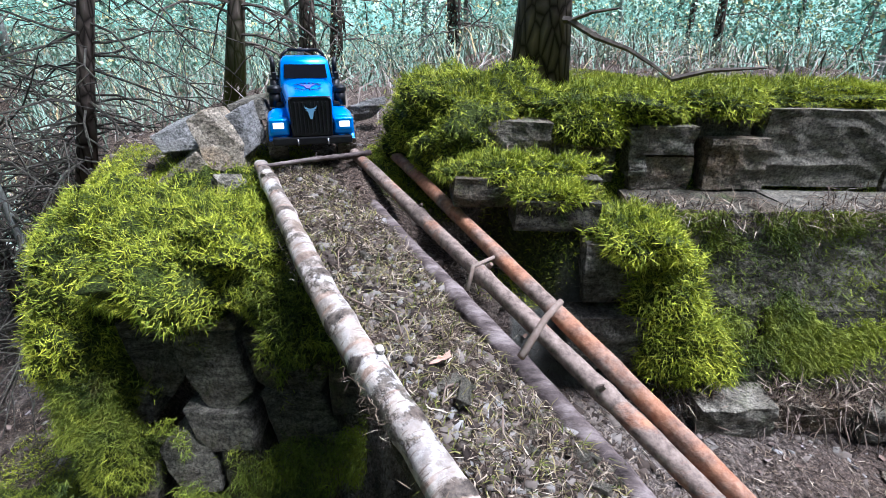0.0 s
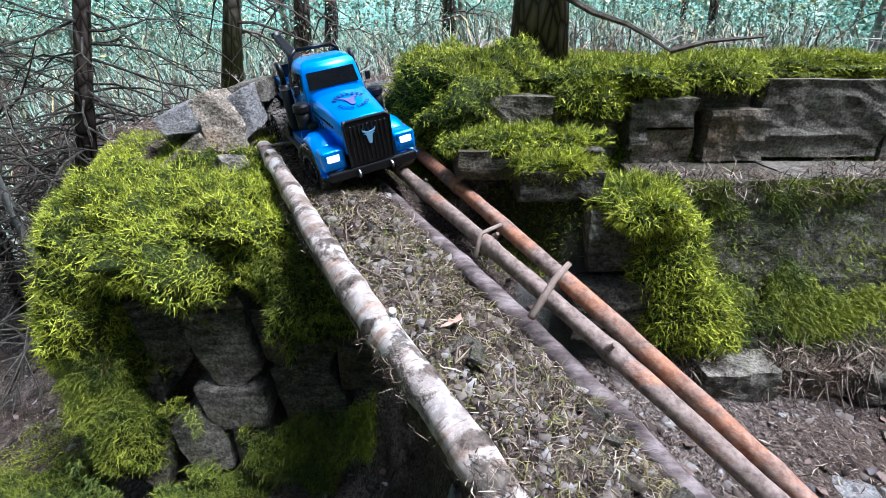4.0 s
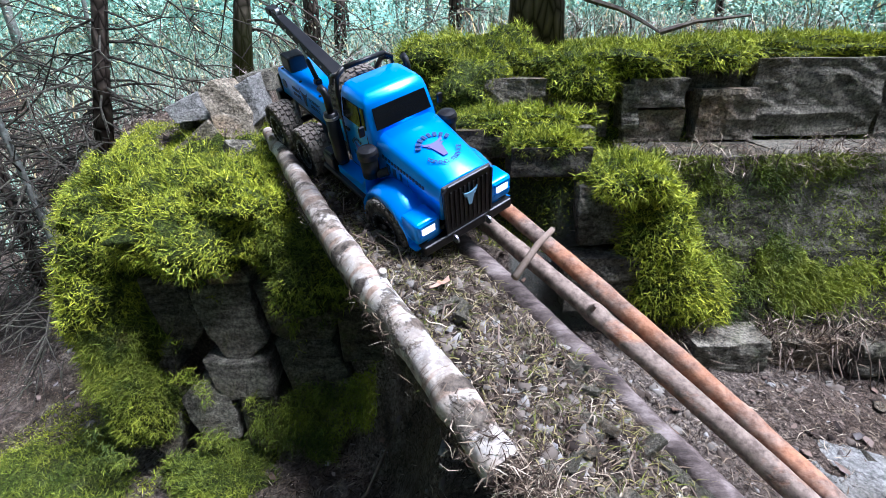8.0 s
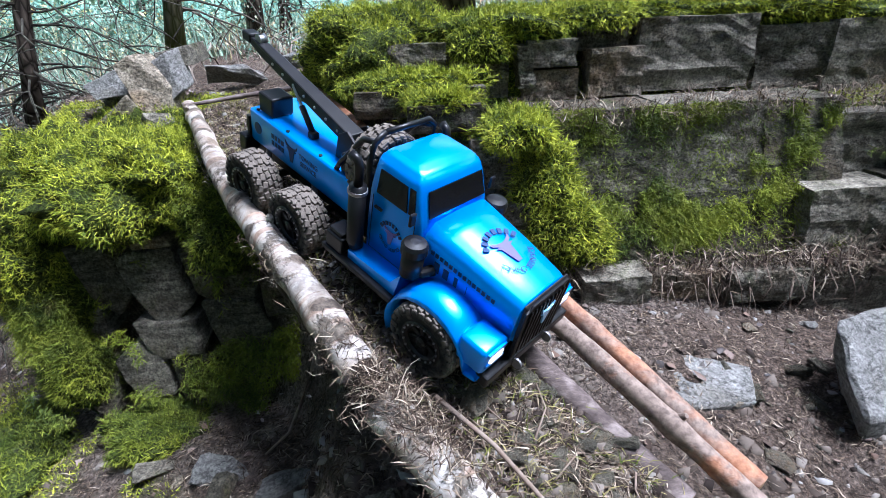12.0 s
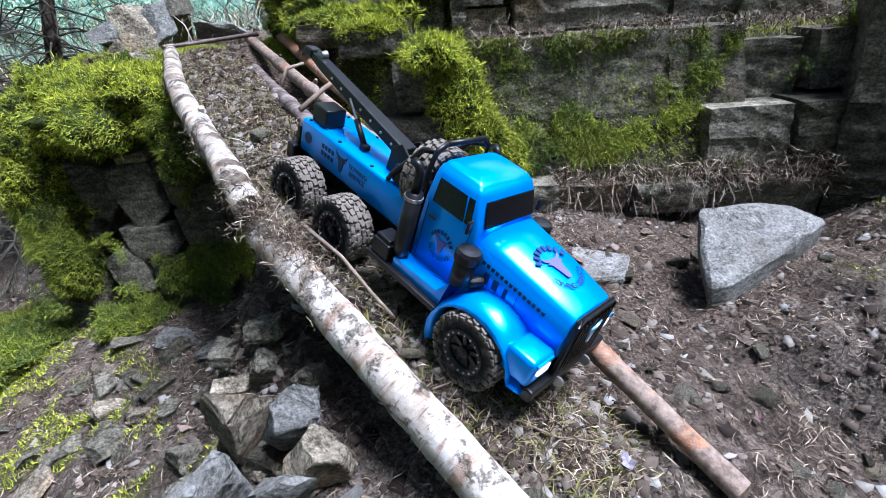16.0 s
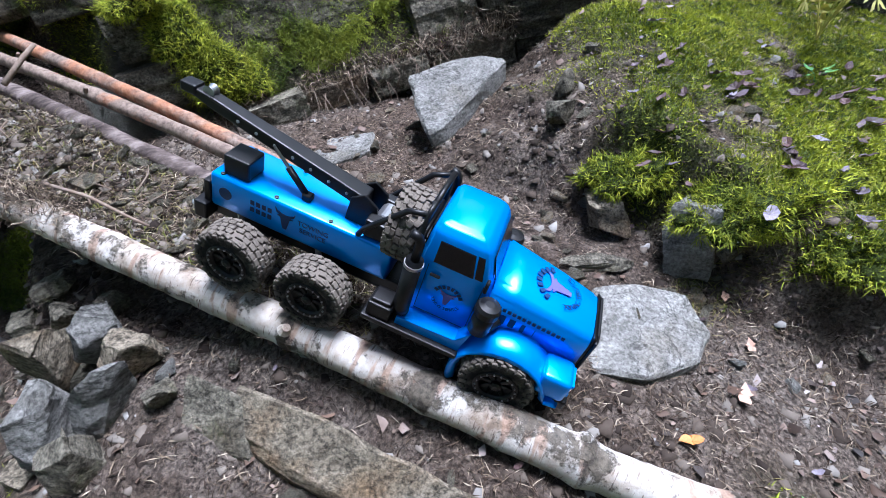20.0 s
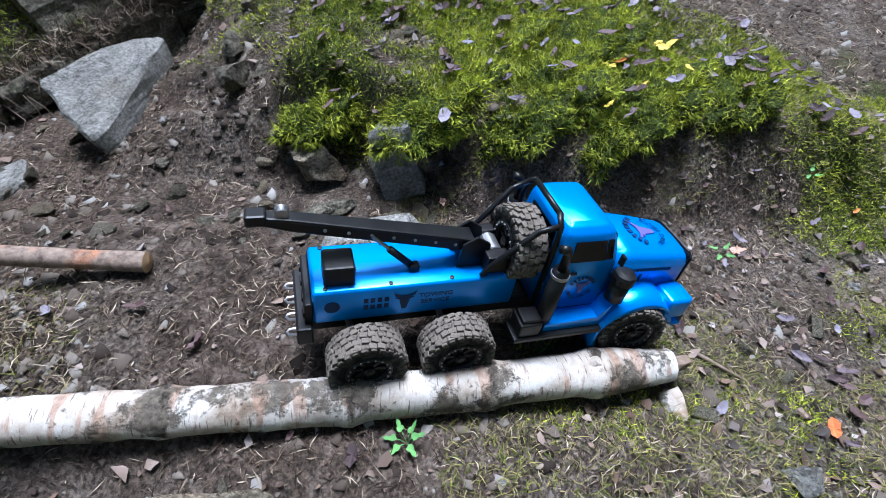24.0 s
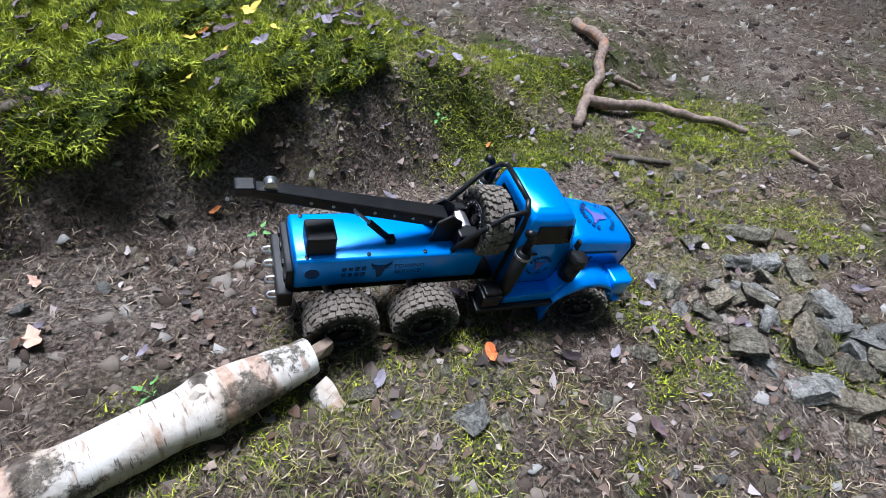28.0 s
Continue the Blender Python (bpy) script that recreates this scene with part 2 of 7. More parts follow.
SOIL, MOSS = m_ground(), m_moss()
# darker copy of MOSS; on the low pads it carries shade in its colour
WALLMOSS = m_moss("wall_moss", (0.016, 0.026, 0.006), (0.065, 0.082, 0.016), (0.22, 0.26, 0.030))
ROCK = m_rock("grey_schist", (0.055, 0.049, 0.037), (0.27, 0.245, 0.19), green=0.6)
ROCKPALE = m_rock("pale_schist", (0.13, 0.126, 0.114), (0.30, 0.292, 0.27), (0.15, 0.135, 0.11), 0.12, 0.6)
ROCKDARK = m_rock("dark_schist", (0.022, 0.020, 0.015), (0.135, 0.122, 0.090), (0.085, 0.060, 0.036), 0.85)
ROCKBROWN = m_rock("rusty_schist", (0.11, 0.092, 0.066), (0.32, 0.275, 0.205), (0.25, 0.16, 0.085), 0.2)
FLAKE = m_bark("flaking_pine", "flaking")
BIRCH, ORANGE, GREYBARK, PINE = m_bark("birch_bark", "birch"), m_bark("peeled_pine", "orange"), m_bark("rough_grey_bark", "grey"), m_bark("pine_bark", "pine")
ENDWOOD = m_plain("cut_wood", (0.42, 0.27, 0.15), 0.8, 0, 0.5, (0.2, 0.12, 0.07))
NEEDLE = m_varied("dry_needles", [(0.0, (0.015, 0.010, 0.007)), (0.45, (0.060, 0.041, 0.029)), (0.8, (0.19, 0.145, 0.10)), (1.0, (0.44, 0.37, 0.28))])
GRASS = m_varied("dry_grass_and_moss", [(0.0, (0.05, 0.07, 0.012)), (0.4, (0.12, 0.13, 0.024)), (0.7, (0.21, 0.18, 0.065)), (1.0, (0.32, 0.27, 0.12))])
CRUMB = m_varied("stone_chips", [(0.0, (0.014, 0.010, 0.008)), (0.4, (0.070, 0.054, 0.042)), (0.75, (0.145, 0.122, 0.100)), (0.94, (0.20, 0.185, 0.165)), (1.0, (0.27, 0.26, 0.245))])
LITTER = m_varied("leaf_litter", [(0.0, (0.012, 0.008, 0.006)), (0.4, (0.06, 0.036, 0.023)), (0.7, (0.13, 0.080, 0.055)), (0.9, (0.20, 0.145, 0.115)), (1.0, (0.30, 0.26, 0.25))], 0.6)
DEADLEAF = m_leaf("dead_leaf", [(0.0, (0.022, 0.012, 0.014)), (0.45, (0.085, 0.044, 0.040)), (0.75, (0.14, 0.115, 0.14)), (1.0, (0.24, 0.215, 0.26))])
ORANGELEAF = m_leaf("orange_leaf", [(0.0, (0.52, 0.13, 0.03)), (1.0, (0.60, 0.22, 0.06))])
PINKLEAF = m_leaf("pale_brown_leaf", [(0.0, (0.46, 0.26, 0.19)), (1.0, (0.5, 0.33, 0.24))])
YELLOWLEAF = m_leaf("yellow_leaf", [(0.0, (0.62, 0.50, 0.05)), (1.0, (0.70, 0.48, 0.06))])
GREENLEAF = m_leaf("green_leaf", [(0.0, (0.08, 0.22, 0.05)), (1.0, (0.13, 0.32, 0.08))])
TWIG = m_plain("dead_twig", (0.16, 0.115, 0.085), 0.8, 0, 0.6, (0.36, 0.30, 0.25))
DARKTWIG = m_plain("dark_twig", (0.065, 0.050, 0.040), 0.85, 0, 0.7, (0.20, 0.19, 0.14))
BLUE, BLACK = m_paint(), m_plain("black_plastic", (0.004, 0.004, 0.005), 0.40, 0, 0.25, (0.020, 0.018, 0.016))
SMOKED = m_plain("smoked_window", (0.003, 0.003, 0.004), 0.16, 0, 0.1)
STEEL = m_plain("dull_steel", (0.35, 0.35, 0.36), 0.35, 0.9, 0.3)
DECAL, DECALRED = m_plain("dark_blue_print", (0.004, 0.03, 0.11), 0.5, 0, 0.1), m_plain("violet_print", (0.10, 0.09, 0.30), 0.5, 0, 0.1)
CHROMELOGO = m_plain("pale_blue_emblem", (0.25, 0.5, 0.75), 0.3, 0.5, 0.1)
TYRE = m_tyre()
LAMP = mat("headlight_glass", 0.1)
LAMP.node_tree.nodes["Principled BSDF"].inputs["Base Color"].default_value = (0.9, 0.88, 0.8, 1)
LAMP.node_tree.nodes["Principled BSDF"].inputs["Emission Color"].default_value = (1.0, 0.93, 0.72, 1)
LAMP.node_tree.nodes["Principled BSDF"].inputs["Emission Strength"].default_value = 0.5


# ---- mesh helpers ----
def from_arrays(name, verts, faces, material, attrs=()):
    """A mesh object from numpy arrays; faces all have the same number of corners."""
    me = bpy.data.meshes.new(name)
    verts, faces = np.asarray(verts, np.float32), np.asarray(faces, np.int32)
    me.vertices.add(len(verts))
    me.vertices.foreach_set("co", verts.ravel())
    k = faces.shape[1]
    me.loops.add(faces.size)
    me.loops.foreach_set("vertex_index", faces.ravel())
    me.polygons.add(len(faces))
    me.polygons.foreach_set("loop_start", np.arange(0, faces.size, k, dtype=np.int32))
    me.update(calc_edges=True)
    for key, values in attrs:
        a = me.attributes.new(key, "FLOAT", "POINT")
        a.data.foreach_set("value", np.asarray(values, np.float32))
    me.materials.append(material)
    return new(name, me)


def smooth_shade(ob):
    ob.data.polygons.foreach_set("use_smooth", np.ones(len(ob.data.polygons), bool))
    return ob


def part(name, bm, material, parent=None, label="", smooth=False):
    """Links a bmesh as one mesh object under a thing or under a part."""
    me = bpy.data.meshes.new(name)
    if smooth:
        for f in bm.faces:
            f.smooth = True
    bm.to_mesh(me)
    bm.free()
    me.materials.append(material)
    ob = new(name, me)
    ob.parent = parent
    return tagged(ob, label)


def thing(name, label, category, at=None, group="", kind=""):
    ob = new(name)
    if at is not None:
        ob.matrix_basis = at
    return tagged(ob, label, category, group, kind)


def box(x0, x1, y0, y1, z0, z1, bevel=0.0, seg=2, m=None):
    bm = bmesh.new()
    bmesh.ops.create_cube(bm, size=1)
    for v in bm.verts:
        v.co = Vector((x0 + (v.co.x + 0.5) * (x1 - x0), y0 + (v.co.y + 0.5) * (y1 - y0), z0 + (v.co.z + 0.5) * (z1 - z0)))
    if bevel:
        bmesh.ops.bevel(bm, geom=bm.edges[:], offset=bevel, segments=seg, affect="EDGES", profile=0.5)
    if m is not None:
        bm.transform(m)
    return bm


def tube(points, radii, sides=8, cap=True):
    """A round bar through points."""
    bm = bmesh.new()
    pts = [Vector(p) for p in points]
    if not hasattr(radii, "__len__"):
        radii = [radii] * len(pts)
    rings = []
    for i, p in enumerate(pts):
        d = (pts[min(i + 1, len(pts) - 1)] - pts[max(i - 1, 0)]).normalized()
        up = Vector((0, 0, 1)) if abs(d.z) < 0.9 else Vector((1, 0, 0))
        a = d.cross(up).normalized()
        b = a.cross(d)
        rings.append([bm.verts.new(p + (a * math.cos(q) + b * math.sin(q)) * radii[i]) for q in np.linspace(0, 2 * math.pi, sides, endpoint=False)])
    for r0, r1 in zip(rings, rings[1:]):
        for j in range(sides):
            bm.faces.new((r0[j], r0[(j + 1) % sides], r1[(j + 1) % sides], r1[j]))
    if cap:
        bm.faces.new(rings[0][::-1])
        bm.faces.new(rings[-1])
    bmesh.ops.recalc_face_normals(bm, faces=bm.faces)
    return bm


def lathe(profile, sides=32, axis="y"):
    """A turned shape from (radius, along) pairs, closed on itself where radii are above zero."""
    bm = bmesh.new()
    rings = []
    for r, h in profile:
        ring = []
        for q in np.linspace(0, 2 * math.pi, sides, endpoint=False):
            c, s = math.cos(q) * r, math.sin(q) * r
            ring.append(bm.verts.new({"y": (c, h, s), "x": (h, c, s), "z": (c, s, h)}[axis]))
        rings.append(ring)
    for r0, r1 in zip(rings, rings[1:]):
        for j in range(sides):
            bm.faces.new((r0[j], r0[(j + 1) % sides], r1[(j + 1) % sides], r1[j]))
    for ring in (rings[0], rings[-1]):
        bm.faces.new(ring)
    bmesh.ops.recalc_face_normals(bm, faces=bm.faces)
    return bm


def prism(profile, widths, bevel=0.0, seg=2):
    """A side outline of (x, z) drawn out to +-width in y; widths: one for each corner."""
    bm = bmesh.new()
    if not hasattr(widths, "__len__"):
        widths = [widths] * len(profile)
    a = [bm.verts.new((x, -w, z)) for (x, z), w in zip(profile, widths)]
    b = [bm.verts.new((x, w, z)) for (x, z), w in zip(profile, widths)]
    bm.faces.new(a), bm.faces.new(b[::-1])
    for i in range(len(a)):
        j = (i + 1) % len(a)
        bm.faces.new((a[j], a[i], b[i], b[j]))
    bmesh.ops.recalc_face_normals(bm, faces=bm.faces)
    if bevel:
        bmesh.ops.bevel(bm, geom=bm.edges[:], offset=bevel, segments=seg, affect="EDGES", profile=0.5)
    return bm


def joined(*bms):
    out = bmesh.new()
    for bm in bms:
        me = bpy.data.meshes.new("tmp")
        bm.to_mesh(me)
        out.from_mesh(me)
        bm.free()
        bpy.data.meshes.remove(me)
    return out


def rock_bm(sx, sy, sz, rng, cuts=9, sharp=0.9, bevel=0.06):
    """An angular broken stone: a block trimmed by random planes, its edges worn."""
    bm = bmesh.new()
    bmesh.ops.create_cube(bm, size=2)
    for _ in range(cuts):
        n = Vector((rng.gauss(0, 1), rng.gauss(0, 1), rng.gauss(0, 0.8))).normalized()
        d = rng.uniform(0.62, 1.02) * sharp * (abs(n.x) + abs(n.y) + abs(n.z)) * 0.72
        geom = bm.verts[:] + bm.edges[:] + bm.faces[:]
        bmesh.ops.bisect_plane(bm, geom=geom, plane_co=n * d, plane_no=n, clear_outer=True)
        es = [e for e in bm.edges if e.is_boundary]
        if es:
            bmesh.ops.contextual_create(bm, geom=es)
    if bevel:
        bmesh.ops.bevel(bm, geom=bm.edges[:], offset=bevel, segments=1, affect="EDGES")
    for v in bm.verts:
        k = 1 + 0.05 * rng.uniform(-1, 1)
        v.co = Vector((v.co.x * sx * k, v.co.y * sy * k, v.co.z * sz * k))
    bmesh.ops.recalc_face_normals(bm, faces=bm.faces)
    return bm


# ---- the lie of the land: s runs down the ramp, w across it to the uphill bank ----
def smooth(v, a, b):
    k = np.clip((np.asarray(v, float) - a) / (b - a), 0, 1)
    return k * k * (3 - 2 * k)


def sw(x, y):
    return 0.68 * x - 0.73 * y, 0.73 * x + 0.68 * y


def xy(s, w):
    return 0.6834 * s + 0.7336 * w, -0.7336 * s + 0.6834 * w


def ramp_z(s):
    s = np.asarray(s, float)
    lower = 1.39 - 0.445 * (s + 0.32)
    bend = lower - 0.24 * np.clip(s + 0.32, -0.78, 0) ** 2
    return np.where(s > -1.1, bend, 1.591 + (-1.1 - s) * 0.1)


def waves(x, y, scale, seed):
    """Cheap smooth noise in -1..1 from turned sines."""
    r = np.random.RandomState(seed)
    out = 0
    for i in range(7):
        a, f, p, q = r.uniform(0, 6.283), scale * 1.6 ** (i * 0.55), r.uniform(0, 6.283), r.uniform(0, 6.283)
        u, v = x * np.cos(a) + y * np.sin(a), -x * np.sin(a) + y * np.cos(a)
        out = out + np.sin(u * f + p + 1.3 * np.sin(v * f * 0.7 + q)) * 0.72 ** i
    return out / 2.6


def edge_y(x):
    """Where the lower rock wall stands."""
    x = np.asarray(x, float)
    left = 1.08 + 0.14 * (1 - smooth(x, -0.38, -0.2)) + 1.3 * np.clip(-0.98 - x, 0, 3)
    return left + 0.10 * smooth(x, 0.4, 0.7)


def land(x, y):
    """Height and the shares of moss, rock and needle litter."""
    x, y = np.asarray(x, float), np.asarray(y, float)
    s, w = sw(x, y)
    n1, n2, n3 = waves(x, y, 3.0, 1), waves(x, y, 11.0, 2), waves(x, y, 34.0, 3)
    pit = np.where(s < 1.05, 1.06 - 0.25 * np.clip(s, -0.5, 9), 0.7975 - 0.445 * (np.clip(s, 1.05, 2.25) - 1.05) - 0.24 * np.clip(s - 2.25, 0, 20))
    path = smooth(s, 0.15, 0.65) * smooth(w, 0.22, 0.34) * (1 - smooth(w, 0.75, 1.0))
    z = pit + (ramp_z(np.clip(s, -2, 2.25)) - 0.012 - 0.24 * np.clip(s - 2.25, 0, 20) - pit) * path
    low = np.minimum(pit, 0.80 + 0.16 * np.clip(s + 1.1, -1, 9)) - 0.28 * np.clip(0.22 - w, 0, 3)
    hole = 0.34 * (1 - smooth(s, -0.75, -0.25))
    z = low + (z - low) * np.maximum(smooth(w, 0.12 + hole, 0.34 + hole), smooth(s, 1.6, 2.1) * 0.85)
    z = z - 0.05 * smooth(w, 0.6, 0.1) * smooth(s, 0.2, 0.6)
    bank = smooth(s + 0.07 * n1 + 0.05 * n2, 0.30, 1.15) * smooth(w, 0.83 + 0.22 * (1 - smooth(s, 1.0, 1.5)) + 0.05 * n2, 1.06 + 0.16 * (1 - smooth(s, 1.0, 1.5)))
    bank = bank * (1 - 0.6 * smooth(s, 2.3, 3.0)) * (1 - smooth(s, 3.4, 4.4))
    z = z + bank * (0.27 + 0.15 * np.clip(w - 1.0, 0, 1.2))
    # rock shelf: lower wall, ledge, upper wall, plateau
    e = edge_y(x) + 0.02 * n2
    shelf = smooth(y, e - 0.03, e + 0.07 + 0.06 * smooth(x, 0.4, 0.7)) * (1 - smooth(x, 2.3, 2.9))
    dome = 1.30 + 0.33 * np.sqrt(np.clip((y - e) / 0.45, 0, 1))
    ledge = 1.58 + 0.10 * np.clip(y - e, 0, 0.6)
    top = dome + (ledge - dome) * smooth(x, -0.35, 0.15)
    upper = smooth(y, 1.44 + 0.02 * n2, 1.53) * smooth(x, -0.12, 0.38)
    top = top + upper * (0.20 + 0.03 * n1) + 0.02 * np.clip(y - 1.6, 0, 3)
    top = top - 0.22 * smooth(-x, 1.15, 1.6) * (1 - smooth(y, 4, 9))
    far = np.hypot(x, y)
    top = top + 0.012 * np.clip(far - 6, 0, 60)
    z = z + (np.maximum(top, z) - z) * shelf
    pole = 1.05 - 0.16 * (s + 1.385)
    under = smooth(w, 0.42, 0.5) * (1 - smooth(w, pole + 0.045, pole + 0.10)) * smooth(s, -1.32, -1.15) * (1 - smooth(s, -0.4, -0.2))
    z = z + (np.minimum(z, ramp_z(s) - 0.015 - 0.085 * smooth(s, -1.2, -0.9)) - z) * under
    rough = (1 - 0.75 * path) * (1 - 0.5 * smooth(far, 4, 8))
    z = z + (0.016 * n1 + 0.011 * n2 + 0.005 * n3) * rough + 0.003 * n3
    # cover
    flat_top = shelf * smooth(y, e + 0.02, e + 0.06)
    moss = flat_top * smooth(x, -0.36, -0.45) * (1 - smooth(-x, 1.0, 1.6) * 0.5) * (1 - smooth(y, 1.6, 2.0))
    moss = np.maximum(moss, flat_top * smooth(x, 0.05, 0.25) * (1 - smooth(y, 2.0, 2.6)) * np.where(y > 1.42, 1, 0.75))
    hump = np.exp(-((x + 0.02) / 0.2) ** 2 - ((y - 1.75) / 0.3) ** 2)
    moss = np.maximum(moss, smooth(hump, 0.2, 0.5))
    moss = np.maximum(moss, smooth(s + 0.22 * n1 + 0.18 * n2, 0.72, 1.22) * smooth(w + 0.05 * n1 + 0.05 * n2, 1.0, 1.14) * (1 - 0.6 * smooth(s, 2.0, 2.5)) * (1 - smooth(s, 2.2, 2.7) * 0.6) * (1 - smooth(far + 0.3 * n1, 2.7, 3.6)))
    moss = np.maximum(moss, 0.8 * smooth(s, 2.1, 2.5) * (1 - smooth(s, 3.4, 4.0)) * smooth(w + 0.15 * n1, 0.2, 0.6) * (1 - smooth(w, 1.5, 1.9)) * smooth(n1 + 0.9 * n2, -0.45, 0.25))
    moss = np.maximum(moss, 0.5 * smooth(n1 + n2, -0.3, 0.3) * smooth(-s, 0.95, 1.25) * smooth(-w, -0.1, 0.1) * (1 - shelf) * (1 - smooth(far, 1.8, 2.6)))
    moss = np.maximum(moss, 0.4 * smooth(-w, -0.22, 0.0) * smooth(-s, -0.2, 0.2) * smooth(n2 + 0.5 * n3, -0.1, 0.4) * (1 - shelf) * (1 - smooth(far, 1.8, 2.6)))
    moss = np.maximum(moss, 0.45 * smooth(s, 1.2, 1.5) * (1 - smooth(w, 0.4, 0.6)) * smooth(n2, 0.0, 0.4))
    moss = np.clip(moss * smooth(n2 + 0.7 * n3, -1.1, -0.2), 0, 1)
    rocky = smooth(y, e - 0.05, e) * (1 - smooth(y, e + 0.07, e + 0.1)) * (x > 0.2)
    litter = np.clip(smooth(y, 2.2, 3.0) * 0.7 + shelf * (1 - moss) * 0.8 + 0.5 * smooth(n1, 0.1, 0.6), 0, 1)
    return z, moss, rocky * (1 - moss), litter


def ground_at(x, y):
    return float(land(np.array([x]), np.array([y]))[0][0])


# ---- ground: one sheet, fine near the ramp and wide to the horizon ----
def spread(lo, hi, step, far, grow=1.13):
    mid = list(np.arange(lo, hi, step))
    out, d, p = [], step, hi
    while p < far:
        out.append(p)
        d *= grow
        p += d
    inn, d, p = [], step, lo - step
    while p > -far:
        inn.append(p)
        d *= grow
        p -= d
    return np.array(inn[::-1] + mid + out)


gx, gy = spread(-2.0, 3.0, 0.0145, 400), spread(-2.6, 2.3, 0.0135, 400)
X, Y = np.meshgrid(gx, gy)
Z, MO, RO, LI = land(X.ravel(), Y.ravel())
nx, ny = len(gx), len(gy)
ix = np.arange(nx * ny).reshape(ny, nx)
quads = np.stack([ix[:-1, :-1], ix[:-1, 1:], ix[1:, 1:], ix[1:, :-1]], -1).reshape(-1, 4)
ground = from_arrays("ground", np.stack([X.ravel(), Y.ravel(), Z], 1), quads, SOIL, (("moss", MO), ("rocky", RO), ("litter", LI)))
smooth_shade(ground)
tagged(ground, "muddy stony forest ground with moss and needle litter", "ground", kind="structure")


# ---- loose cover, each sort one object ----
def blades(name, base, normal, length, width, lean, material, rng, droop=0.3):
    """Small two-triangle blades that stand on points."""
    n = len(base)
    az = rng.uniform(0, 2 * np.pi, n)
    side = np.stack([np.cos(az), np.sin(az), np.zeros(n)], 1)
    out = np.stack([-np.sin(az), np.cos(az), np.zeros(n)], 1)
    k = rng.uniform(0.1, 1, n)[:, None] * lean
    d = normal + out * k
    d /= np.linalg.norm(d, axis=1)[:, None]
    L, W = length[:, None], width[:, None]
    mid = base + d * L * 0.55
    d2 = d + out * droop - np.array([0, 0, droop * 0.6])
    tip = mid + d2 / np.linalg.norm(d2, axis=1)[:, None] * L * 0.5
    v = np.stack([base - side * W, base + side * W, mid + side * W * 0.75, tip, mid - side * W * 0.75], 1).reshape(-1, 3)
    i = np.arange(n)[:, None] * 5
    f = np.concatenate([np.concatenate([i, i + 1, i + 2], 1), np.concatenate([i, i + 2, i + 4], 1), np.concatenate([i + 4, i + 2, i + 3], 1)])
    return from_arrays(name, v, f, material)


def fuzz(name, base, normal, length, width, lean, material, rng):
    """Fine moss shoots, a thin triangle each."""
    n = len(base)
    d = normal + rng.normal(0, 1, (n, 3)) * lean
    d /= np.linalg.norm(d, axis=1)[:, None]
    a = np.cross(d, rng.normal(0, 1, (n, 3)))
    a /= np.linalg.norm(a, axis=1)[:, None]
    W = width[:, None] * a
    v = np.stack([base - W, base + W, base + d * length[:, None]], 1).reshape(-1, 3)
    return from_arrays(name, v, np.arange(3 * n).reshape(-1, 3), material)


def scatter(rng, n, x0, x1, y0, y1, weight):
    """Random ground points kept by weight(x, y, moss, rocky, litter)."""
    x, y = rng.uniform(x0, x1, n), rng.uniform(y0, y1, n)
    z, mo, ro, li = land(x, y)
    keep = rng.uniform(0, 1, n) < weight(x, y, mo, ro, li)
    x, y, z = x[keep], y[keep], z[keep]
    e = 0.012
    zx, zy = land(x + e, y)[0], land(x, y + e)[0]
    nr = np.stack([-(zx - z) / e, -(zy - z) / e, np.ones(len(x))], 1)
    nr /= np.linalg.norm(nr, axis=1)[:, None]
    return np.stack([x, y, z], 1), nr


def chips(name, base, size, flat, material, rng):
    """Small broken bits, each a squashed four-sided pyramid."""
    n = len(base)
    az = rng.uniform(0, 2 * np.pi, n)[:, None]
    ang = az + np.array([0, 1.45, 3.1, 4.6]) + rng.uniform(-0.35, 0.35, (n, 4))
    r = size[:, None] * rng.uniform(0.45, 1.4, (n, 4))
    tilt = rng.uniform(-0.6, 0.6, (n, 2))
    px, py = np.cos(ang) * r, np.sin(ang) * r
    pz = px * tilt[:, :1] + py * tilt[:, 1:] + (size * flat)[:, None] * rng.uniform(0.5, 1.2, (n, 4))
    top = np.stack([px, py, pz], -1) + base[:, None]
    low = np.stack([px * 1.1, py * 1.1, np.full_like(px, -0.3) * size[:, None]], -1) + base[:, None]
    v = np.concatenate([top, low], 1).reshape(-1, 3)
    i = np.arange(n)[:, None] * 8
    quad = [(0, 1, 2, 3)] + [(a, a + 4, (a + 1) % 4 + 4, (a + 1) % 4) for a in range(4)]
    f = np.concatenate([i + np.array(q)[None] for q in quad])
    return from_arrays(name, v, f, material)


